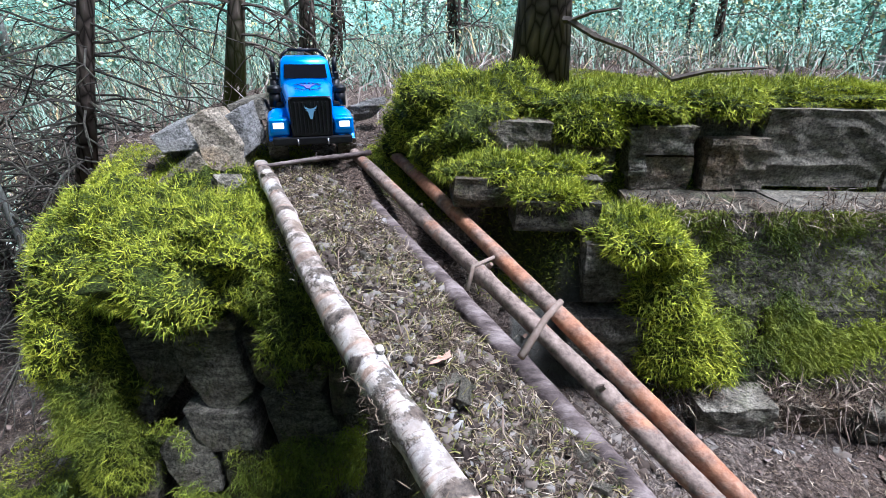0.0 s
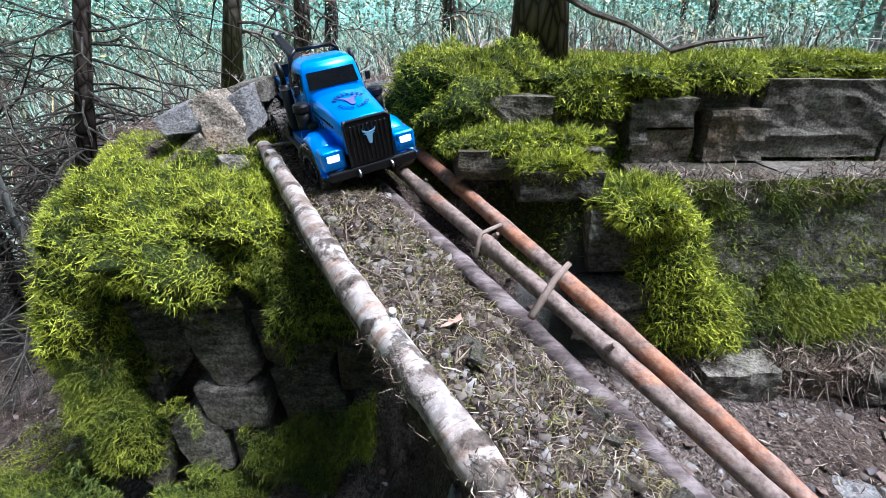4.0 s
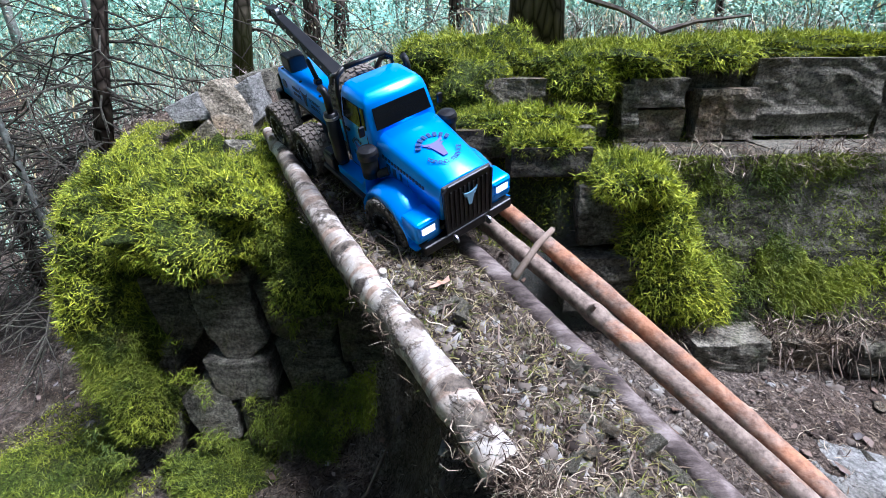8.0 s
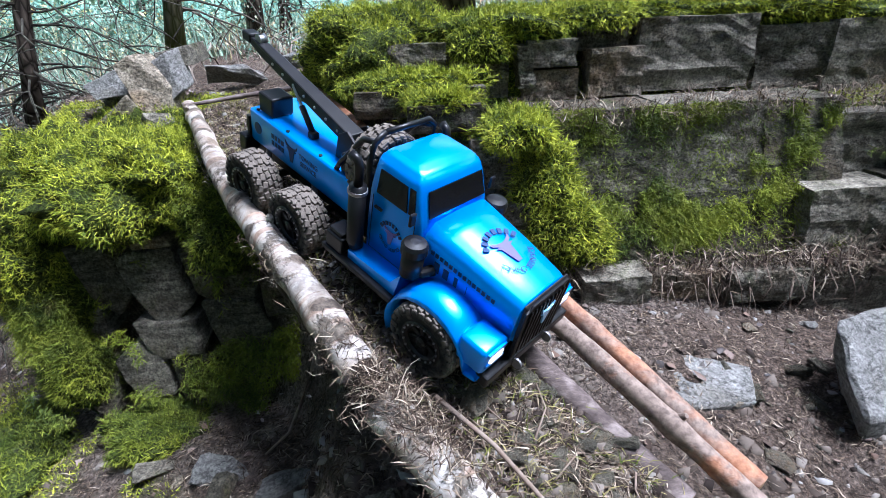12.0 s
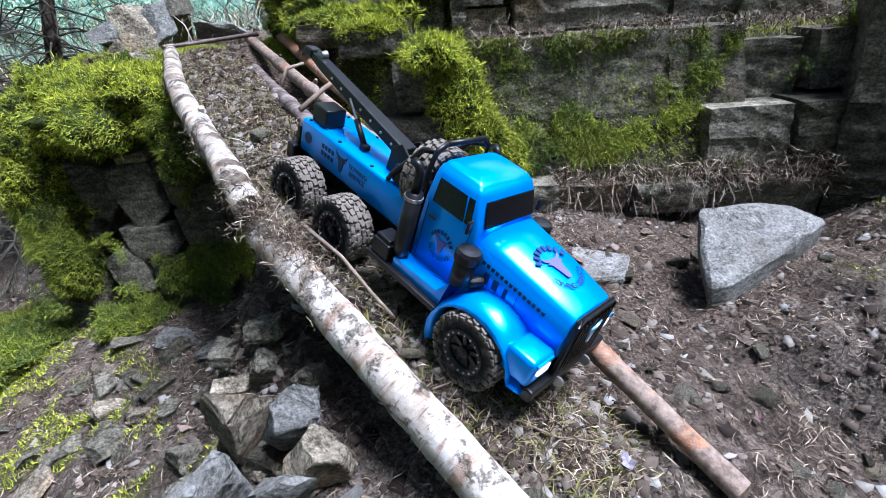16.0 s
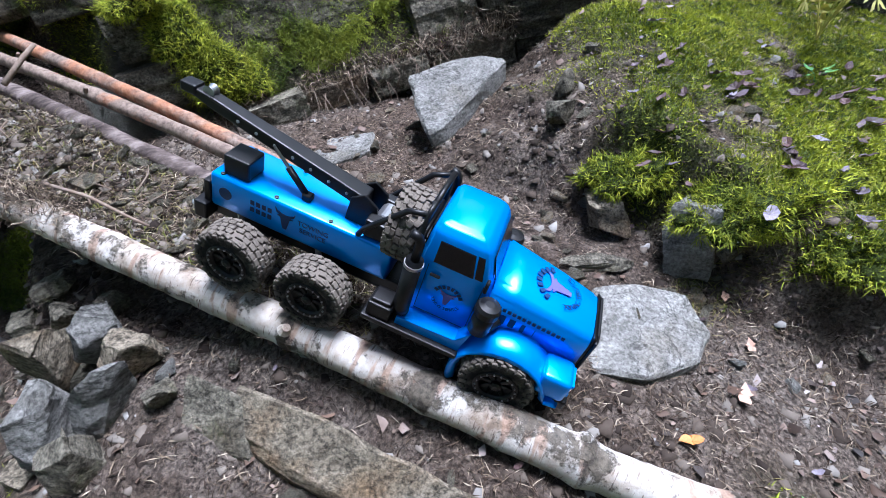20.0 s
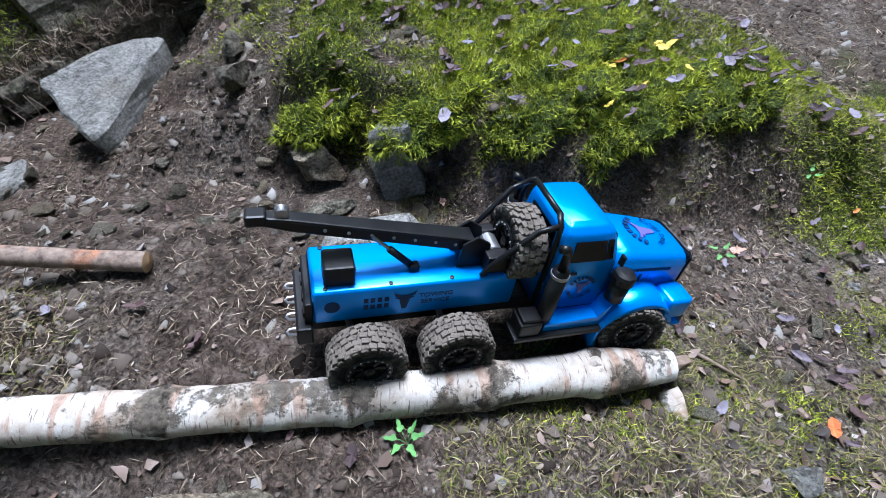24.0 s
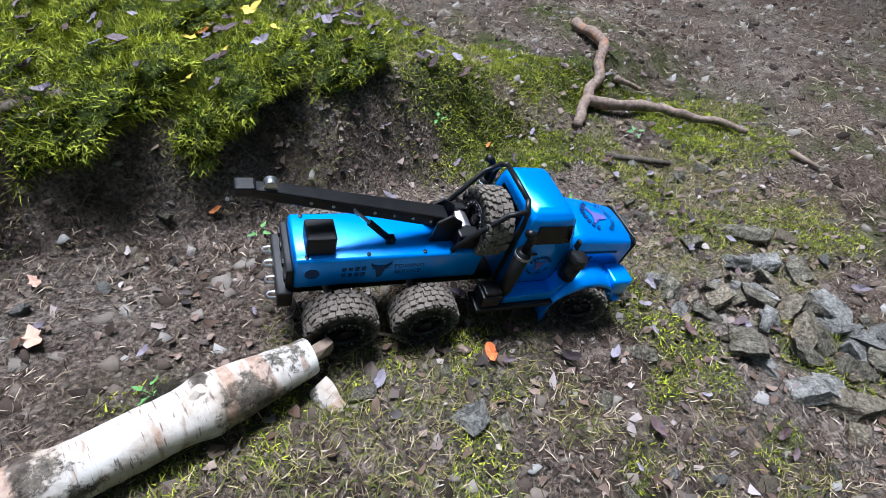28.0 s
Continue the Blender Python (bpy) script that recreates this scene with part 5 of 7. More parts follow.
for i in range(130):
    s, v = pr.uniform(-0.9, 0.5), pr.uniform(0.05, 0.95)
    if i > 55:
        s, v = pr.gauss(-0.05, 0.2), pr.uniform(0.3, 0.95)
    x, y, z = (float(k) for k in bed_top(np.float64(s), np.float64(v)))
    size = 0.025 + 0.050 * pr.random() ** 1.6
    ob = new("slate_piece", shape_obs[(0, 2, 5)[i % 3]])
    ob.matrix_basis = pose(x, y, z + size * 0.12, pr.uniform(-25, 25), pr.uniform(-25, 25), pr.uniform(0, 360)) @ Matrix.Diagonal((size, size * pr.uniform(0.5, 1), size * 0.4, 1))
    tagged(ob, "grey slate piece pressed into the ramp's bed", "stone", "slates on the ramp")


# ---- the truck: x ahead, y to its left, z up, origin on the ground under the front axle ----
truck = thing("tow_truck", "bright blue six-wheeled model tow truck with black boom", "toy truck")
WR, AXLES = 0.066, (0.0, -0.378, -0.545)


def arc(cx, cz, r, a0, a1, n):
    return [(cx + r * math.cos(radians(a)), cz + r * math.sin(radians(a))) for a in np.linspace(a0, a1, n)]


# cab, tapering to the roof
cab = bmesh.new()
secs = []
for z, xf, xb, w in ((0.105, -0.072, -0.212, 0.086), (0.19, -0.072, -0.212, 0.088), (0.24, -0.082, -0.212, 0.086), (0.288, -0.098, -0.208, 0.080), (0.303, -0.106, -0.204, 0.074), (0.311, -0.122, -0.196, 0.060)):
    secs.append([cab.verts.new((x, y, z)) for x, y in ((xf, -w * 0.9), (xf - 0.012, -w), (xb + 0.012, -w), (xb, -w * 0.9), (xb, w * 0.9), (xb + 0.012, w), (xf - 0.012, w), (xf, w * 0.9))])
for a, b in zip(secs, secs[1:]):
    for j in range(8):
        cab.faces.new((a[j], a[(j + 1) % 8], b[(j + 1) % 8], b[j]))
cab.faces.new(secs[-1]), cab.faces.new(secs[0][::-1])
bmesh.ops.recalc_face_normals(cab, faces=cab.faces)
bmesh.ops.bevel(cab, geom=cab.edges[:], offset=0.004, segments=2, affect="EDGES")
cab_ob = part("cab", cab, BLUE, truck, "rounded glossy blue cab", True)


def pane(name, pts, label, parent=None, thick=0.002):
    """A flat plate through corners, given a little depth."""
    bm = bmesh.new()
    vs = [bm.verts.new(Vector(p)) for p in pts]
    f = bm.faces.new(vs)
    f.normal_update()
    n = f.normal.copy()
    ext = bmesh.ops.extrude_face_region(bm, geom=[f])
    for v in ext["geom"]:
        if isinstance(v, bmesh.types.BMVert):
            v.co += n * thick
    bmesh.ops.recalc_face_normals(bm, faces=bm.faces)
    return part(name, bm, SMOKED, parent or truck, label)


pane("windshield", ((-0.0808, -0.070, 0.243), (-0.0808, 0.070, 0.243), (-0.0955, 0.066, 0.285), (-0.0955, -0.066, 0.285)), "dark tinted windscreen", cab_ob)
pane("rear_window", ((-0.2135, 0.052, 0.235), (-0.2135, -0.052, 0.235), (-0.2095, -0.048, 0.283), (-0.2095, 0.048, 0.283)), "dark rear window", cab_ob)
for side in (-1, 1):
    q = [(-0.186, 0.0872, 0.242), (-0.186, 0.0818, 0.285), (-0.124, 0.0818, 0.285), (-0.114, 0.0872, 0.242)]
    pts = [(x, y * side, z) for x, y, z in q]
    pane("side_window", pts if side > 0 else pts[::-1], "dark side window", cab_ob)
    q = [(-0.120, 0.0818, 0.285), (-0.112, 0.0872, 0.242), (-0.098, 0.0872, 0.242), (-0.108, 0.0818, 0.285)]
    pts = [(x, y * side, z) for x, y, z in q]
    pane("quarter_window", pts if side > 0 else pts[::-1], "dark quarter light", cab_ob)
    # door outline and handle
    y = side * 0.0893
    for x0, z0, x1, z1 in ((-0.192, 0.122, -0.192, 0.235), (-0.092, 0.122, -0.092, 0.235), (-0.192, 0.122, -0.092, 0.122)):
        part("door_seam", tube([(x0, y, z0), (x1, y, z1)], 0.0008, 5), DECAL, cab_ob)
    part("door_handle", box(-0.184, -0.166, min(y, y + side * 0.005), max(y, y + side * 0.005), 0.214, 0.219, 0.001, 1), BLACK, cab_ob)

# bonnet, falling and narrowing to the nose
hood = bmesh.new()
secs = []
for x, wt, wm, zt, zm, zb in ((-0.076, 0.060, 0.082, 0.243, 0.222, 0.13), (-0.03, 0.058, 0.079, 0.236, 0.215, 0.13), (0.04, 0.055, 0.073, 0.224, 0.204, 0.125), (0.112, 0.050, 0.067, 0.209, 0.192, 0.12), (0.120, 0.047, 0.063, 0.205, 0.188, 0.12)):
    secs.append([hood.verts.new((x, y, z)) for y, z in ((-wm, zb), (-wm, zm), (-wt, zt - 0.003), (0, zt), (wt, zt - 0.003), (wm, zm), (wm, zb))])
for a, b in zip(secs, secs[1:]):
    for j in range(7):
        hood.faces.new((a[j], b[j], b[(j + 1) % 7], a[(j + 1) % 7]))
hood.faces.new(secs[0]), hood.faces.new(secs[-1][::-1])
bmesh.ops.recalc_face_normals(hood, faces=hood.faces)
bmesh.ops.bevel(hood, geom=[e for e in hood.edges if e.calc_face_angle(0) > 0.25], offset=0.004, segments=2, affect="EDGES")
hood_ob = part("bonnet", hood, BLUE, truck, "long tapering glossy blue bonnet", True)
for side in (-1, 1):
    for i in range(7):
        x = -0.045 + i * 0.019
        y = side * (0.0795 - 0.0065 * i * 0.33)
        part("louvre", box(x, x + 0.011, min(y, y + side * 0.0015), max(y, y + side * 0.0015), 0.165 - i * 0.002, 0.185 - i * 0.0025), DECAL, hood_ob)
    for i in range(14):
        x = -0.055 + i * 0.0095
        y = side * (0.0765 - 0.0008 * i)
        part("print_bar", box(x, x + 0.006, min(y, y + side * 0.006), max(y, y + side * 0.006), 0.196 - i * 0.0013, 0.203 - i * 0.0013), DECAL, hood_ob)

# grille
gr = part("grille", prism([(0.119, 0.085), (0.128, 0.088), (0.126, 0.200), (0.118, 0.206)], [0.058, 0.056, 0.060, 0.063], 0.003), BLACK, truck, "black radiator grille")
part("grille_surround", tube([(0.1275, -0.058, 0.09), (0.1265, -0.061, 0.196), (0.1262, -0.05, 0.203), (0.1262, 0.05, 0.203), (0.1265, 0.061, 0.196), (0.1275, 0.058, 0.09)], 0.003, 8), BLACK, gr)
for i in range(9):
    part("grille_bar", box(0.1265, 0.1300, -0.046 + i * 0.0115 - 0.002, -0.046 + i * 0.0115 + 0.002, 0.094, 0.190, 0.0006, 1), BLACK, gr)


def bull(w, m, material, parent, thick=0.0012):
    """A bull's head emblem: a tapering face and two swept horns, lying in the local x-y plane."""
    out = [(-0.10, -0.5), (0.10, -0.5), (0.17, -0.2), (0.24, 0.12), (0.42, 0.2), (0.24, 0.24), (0.45, 0.34), (0.52, 0.6), (0.42, 0.46), (0.2, 0.36), (0, 0.33)]
    pts = out + [(-x, y) for x, y in out[::-1] if x > 0.11 or y > -0.4][1:]
    bm = bmesh.new()
    f = bm.faces.new([bm.verts.new((x * w, y * w, 0)) for x, y in pts])
    ext = bmesh.ops.extrude_face_region(bm, geom=[f])
    for v in ext["geom"]:
        if isinstance(v, bmesh.types.BMVert):
            v.co.z += thick
    bmesh.ops.recalc_face_normals(bm, faces=bm.faces)
    bm.transform(m)
    return part("bull_emblem", bm, material, parent)


def lettering(text, size, m, material, parent, name="lettering"):
    cu = bpy.data.curves.new("text", "FONT")
    cu.body, cu.size, cu.align_x, cu.align_y, cu.extrude = text, size, "CENTER", "CENTER", 0.0004
    tmp = bpy.data.objects.new("text", cu)
    me = bpy.data.meshes.new_from_object(tmp)
    bpy.data.objects.remove(tmp)
    me.transform(m)
    me.materials.clear()
    me.materials.append(material)
    ob = new(name, me)
    ob.parent = parent
    return ob


def roundel(m, r, parent):
    """The printed badge: a ring of plain bars above, TOWING SERVICE round the foot, a bull's head within."""
    for i in range(8):
        a = radians(90 + 62 - i * 124 / 7)
        bm = box(-0.08 * r, 0.08 * r, -0.12 * r, 0.12 * r, 0, 0.0012)
        bm.transform(m @ Matrix.Translation((math.cos(a) * r * 0.86, math.sin(a) * r * 0.86, 0)) @ Matrix.Rotation(a - math.pi / 2, 4, "Z"))
        part("print_bar", bm, DECAL, parent)
    for i, ch in enumerate("TOWING SERVICE"):
        if ch != " ":
            a = radians(205 + i * 130 / 13)
            lettering(ch, 0.30 * r, m @ Matrix.Translation((math.cos(a) * r * 0.88, math.sin(a) * r * 0.88, 0.0006)) @ Matrix.Rotation(a + math.pi / 2, 4, "Z"), DECAL, parent)
    bull(r * 1.05, m, DECALRED, parent)


roundel(Matrix.Translation((0.035, 0.0, 0.2262)) @ Matrix.Rotation(0.165, 4, "Y") @ Matrix.Rotation(math.pi / 2, 4, "Z"), 0.048, hood_ob)
for side in (-1, 1):
    roundel(Matrix.Translation((-0.142, side * 0.0892, 0.175)) @ Matrix.Rotation(-side * math.pi / 2, 4, "X") @ Matrix.Rotation(0 if side < 0 else math.pi, 4, "Z"), 0.030, cab_ob)
bull(0.036, Matrix.Translation((0.1305, 0, 0.158)) @ Matrix.Rotation(math.pi / 2, 4, "Z") @ Matrix.Rotation(math.pi / 2, 4, "X"), CHROMELOGO, gr, 0.003)

# front wings: a swept arch and a flat nose with the headlight
for side in (-1, 1):
    fw = bmesh.new()
    outer = arc(0.0, 0.062, 0.094, 205, 10, 15) + [(0.115, 0.085)]
    inner = arc(0.0, 0.062, 0.080, 205, 10, 15) + [(0.105, 0.080)]
    rows_ = []
    for (xo, zo), (xi, zi) in zip(outer, inner):
        rows_.append([fw.verts.new((xo, side * 0.060, zo + 0.006)), fw.verts.new((xo, side * 0.112, zo)), fw.verts.new((xo, side * 0.128, zo - 0.010)), fw.verts.new((xo * 0.98, side * 0.132, zi - 0.004)), fw.verts.new((xi, side * 0.126, zi)), fw.verts.new((xi, side * 0.060, zi))])
    for a, b in zip(rows_, rows_[1:]):
        for j in range(6):
            fw.faces.new((a[j], a[(j + 1) % 6], b[(j + 1) % 6], b[j]))
    fw.faces.new(rows_[0]), fw.faces.new(rows_[-1][::-1])
    bmesh.ops.recalc_face_normals(fw, faces=fw.faces)
    wing = part("front_wing", fw, BLUE, truck, "rounded blue front mudguard", True)
    y0, y1 = sorted((side * 0.066, side * 0.128))
    part("wing_nose", box(0.062, 0.118, y0, y1, 0.088, 0.141, 0.009, 3), BLUE, wing, "", True)
    y0, y1 = sorted((side * 0.080, side * 0.118))
    part("headlight", box(0.116, 0.122, y0 + 0.003, y1 - 0.003, 0.112, 0.130, 0.002, 1), LAMP, truck, "lit rectangular headlight")
    part("headlight_bezel", box(0.1165, 0.1205, y0 - 0.003, y1 + 0.003, 0.130, 0.137), BLUE, truck)
    part("headlight_bezel", box(0.1165, 0.1205, y0 - 0.003, y1 + 0.003, 0.105, 0.112), BLUE, truck)
    # running board, step box, exhaust, air cleaner
    y0, y1 = sorted((side * 0.080, side * 0.132))
    part("running_board", box(-0.275, -0.085, y0, y1, 0.082, 0.094, 0.003), BLACK, truck, "black running board")
    y0, y1 = sorted((side * 0.082, side * 0.122))
    part("step_panel", prism([(-0.212, 0.094), (-0.088, 0.094), (-0.078, 0.150), (-0.10, 0.118), (-0.212, 0.112)], 1, 0), BLUE, truck).data.transform(Matrix.Translation((0, (y0 + y1) / 2 + 0 * side, 0)) @ Matrix.Diagonal((1, 0.018, 1, 1)))
    y0, y1 = sorted((side * 0.084, side * 0.128))
    bb = part("battery_box", box(-0.268, -0.222, y0, y1, 0.094, 0.128, 0.004), BLACK, truck, "black battery box")
    part("box_lid", box(-0.264, -0.226, y0 + 0.004, y1 - 0.004, 0.128, 0.137, 0.003), BLACK, bb)
    ex = part("exhaust", tube([(-0.208, side * 0.104, 0.115), (-0.212, side * 0.106, 0.13), (-0.214, side * 0.106, 0.245)], [0.013, 0.0155, 0.0155], 14), BLACK, truck, "black vertical exhaust silencer", True)
    part("exhaust_pipe", tube([(-0.214, side * 0.106, 0.24), (-0.214, side * 0.106, 0.283), (-0.219, side * 0.107, 0.293), (-0.232, side * 0.109, 0.298)], 0.008, 12), BLACK, ex, "", True)
    part("silencer_ring", lathe([(0.0155, 0.0), (0.0175, 0.0), (0.0175, 0.006), (0.0155, 0.006)], 16, "z"), STEEL, ex).data.transform(Matrix.Translation((-0.214, side * 0.106, 0.232)))
    ac = part("air_cleaner", tube([(-0.071, side * 0.106, 0.155), (-0.071, side * 0.106, 0.200)], [0.019, 0.019], 20), BLACK, truck, "black round air cleaner", True)
    part("air_cleaner_cap", lathe([(0.017, 0.198), (0.0225, 0.201), (0.0225, 0.214), (0.019, 0.220), (0.008, 0.222)], 22, "z"), BLACK, ac).data.transform(Matrix.Translation((-0.071, side * 0.106, 0)))
    part("intake_pipe", tube([(-0.071, side * 0.104, 0.165), (-0.055, side * 0.095, 0.160), (-0.045, side * 0.078, 0.165)], 0.010, 10), BLACK, ac)
    # mirror stalk
    part("mirror", box(-0.092, -0.086, *sorted((side * 0.094, side * 0.108)), 0.238, 0.262, 0.002, 1), BLACK, cab_ob)
part("front_bumper", box(0.104, 0.130, -0.120, 0.120, 0.062, 0.086, 0.004), BLACK, truck, "black front bumper")
for y in (-0.045, 0.045):
    part("tow_eye", lathe([(0.006, -0.002), (0.010, -0.002), (0.010, 0.002), (0.006, 0.002)], 14, "y"), STEEL, truck).data.transform(Matrix.Translation((0.136, y, 0.072)))
for y in (-0.036, 0.036):
    part("chassis_rail", box(-0.64, 0.105, y - 0.006, y + 0.006, 0.082, 0.108, 0.002, 1), BLACK, truck)
part("engine_block", box(-0.07, 0.10, -0.055, 0.055, 0.085, 0.13, 0.006), BLACK, truck)
part("gearbox", box(-0.36, -0.16, -0.03, 0.03, 0.06, 0.10, 0.006), BLACK, truck)

# bed, boom and gear
bed_ob = part("bed", box(-0.632, -0.262, -0.060, 0.060, 0.118, 0.194, 0.006), BLUE, truck, "plain blue deck body", True)
for sx in (-0.61, -0.50, -0.39, -0.285):
    for side in (-1, 1):
        part("deck_screw", lathe([(0.004, 0.193), (0.004, 0.1965), (0.002, 0.197)], 10, "z"), BLACK, bed_ob).data.transform(Matrix.Translation((sx, side * 0.051, 0)))
for side in (-1, 1):
    rot = Matrix.Rotation(math.pi / 2, 4, "X") if side < 0 else Matrix.Rotation(math.pi, 4, "Z") @ Matrix.Rotation(math.pi / 2, 4, "X")
    y = side * 0.0603
    bull(0.040, Matrix.Translation((-0.475, y, 0.158)) @ rot, DECAL, bed_ob)
    for tx, zz, ln in ((-0.525 if side < 0 else -0.425, 0.166, 4), (-0.525 if side < 0 else -0.425, 0.150, 4)):
        for i in range(ln):
            x = tx - 0.018 + i * 0.012
            part("print_bar", box(x - 0.004, x + 0.004, min(y, y + side * 0.0008), max(y, y + side * 0.0008), zz - 0.005, zz + 0.005), DECAL, bed_ob)
    for k, word in enumerate(("TOWING", "SERVICE")):
        lettering(word, 0.015, Matrix.Translation((-0.418 if side < 0 else -0.532, y, 0.166 - 0.016 * k)) @ rot, DECAL, bed_ob)
    part("bed_roundel", lathe([(0.011, -0.0006), (0.013, -0.0006), (0.013, 0.0006), (0.011, 0.0006)], 24, "y"), DECAL, bed_ob).data.transform(Matrix.Translation((-0.600, y, 0.158)))
rb = part("rear_bumper", box(-0.660, -0.632, -0.075, 0.075, 0.085, 0.125, 0.004), BLACK, truck, "black rear bumper block")
part("rear_plate", box(-0.645, -0.632, -0.062, 0.062, 0.122, 0.172, 0.003), BLACK, rb)
for y in (-0.055, -0.02, 0.02, 0.055):
    part("shackle", tube([(-0.660, y - 0.007, 0.10), (-0.672, y - 0.006, 0.10), (-0.676, y, 0.10), (-0.672, y + 0.006, 0.10), (-0.660, y + 0.007, 0.10)], 0.0025, 7), STEEL, rb)
    part("tail_light", box(-0.648, -0.644, y - 0.006, y + 0.006, 0.140, 0.152, 0.001, 1), BLACK, rb)
part("control_box", box(-0.612, -0.560, -0.048, 0.004, 0.194, 0.236, 0.004), BLACK, truck, "black control box")
boom = part("boom", prism([(-0.345, 0.222), (-0.345, 0.250), (-0.655, 0.312), (-0.705, 0.318), (-0.708, 0.304), (-0.655, 0.288)], [0.019, 0.019, 0.013, 0.011, 0.011, 0.013], 0.003), BLACK, truck, "black lattice-drilled crane boom")
for i in range(7):
    u = 0.12 + i * 0.12
    x, z = -0.345 - 0.31 * u, 0.236 + 0.064 * u
    for side in (-1, 1):
        part("boom_bolt", lathe([(0.003, 0.0), (0.003, 0.002), (0.0015, 0.003)], 8, "y"), STEEL, boom).data.transform(Matrix.Translation((x, side * (0.0188 - 0.006 * u), z)) @ Matrix.Diagonal((1, side, 1, 1)))
part("boom_tip", box(-0.722, -0.690, -0.014, 0.014, 0.302, 0.322, 0.004), BLACK, boom)
part("boom_pulley", lathe([(0.004, -0.008), (0.011, -0.008), (0.008, -0.003), (0.008, 0.003), (0.011, 0.008), (0.004, 0.008)], 18, "y"), STEEL, boom).data.transform(Matrix.Translation((-0.668, 0, 0.318)))
for side in (-1, 1):
    part("boom_bracket", prism([(-0.375, 0.194), (-0.310, 0.194), (-0.318, 0.245), (-0.345, 0.262), (-0.370, 0.245)], 0.003, 0.001, 1), BLACK, truck).data.transform(Matrix.Translation((0, side * 0.024, 0)))
cyl = part("lift_cylinder", tube([(-0.455, -0.020, 0.200), (-0.500, -0.017, 0.243)], 0.0065, 12), BLACK, truck, "small black lift strut", True)
part("lift_rod", tube([(-0.498, -0.017, 0.241), (-0.530, -0.015, 0.272)], 0.0035, 10), STEEL, cyl)
part("lift_mount", box(-0.463, -0.445, -0.030, -0.012, 0.194, 0.208, 0.002, 1), BLACK, truck)
wi = part("winch", tube([(-0.305, -0.040, 0.214), (-0.305, 0.040, 0.214)], 0.016, 18), BLACK, truck, "black winch across the deck", True)
part("winch_motor", box(-0.328, -0.284, -0.052, -0.024, 0.196, 0.234, 0.004), BLACK, wi)
part("winch_gear", box(-0.326, -0.286, 0.026, 0.050, 0.196, 0.232, 0.004), BLACK, wi)
part("winch_cable", lathe([(0.0165, -0.022), (0.0185, -0.02), (0.0185, 0.02), (0.0165, 0.022)], 20, "y"), STEEL, wi).data.transform(Matrix.Translation((-0.305, 0, 0.214)))
# cab guard of bent tubes
for side in (-1, 1):
    part("guard_tube", tube([(-0.222, side * 0.074, 0.12), (-0.222, side * 0.076, 0.28), (-0.220, side * 0.070, 0.312), (-0.218, side * 0.050, 0.328)], 0.0055, 10), BLACK, truck, "", True)
    part("guard_stay", tube([(-0.222, side * 0.068, 0.312), (-0.255, side * 0.064, 0.300), (-0.325, side * 0.054, 0.215), (-0.335, side * 0.054, 0.196)], 0.0055, 10), BLACK, truck, "", True)
part("guard_bar", tube([(-0.218, -0.052, 0.327), (-0.218, 0.052, 0.327)], 0.0055, 10), BLACK, truck, "", True)
part("guard_bar", tube([(-0.222, -0.072, 0.25), (-0.222, 0.072, 0.25)], 0.0045, 8), BLACK, truck, "", True)


def open_sides(bm):
    for f in [f for f in bm.faces if len(f.verts) > 8]:
        bm.faces.remove(f)
    return bm


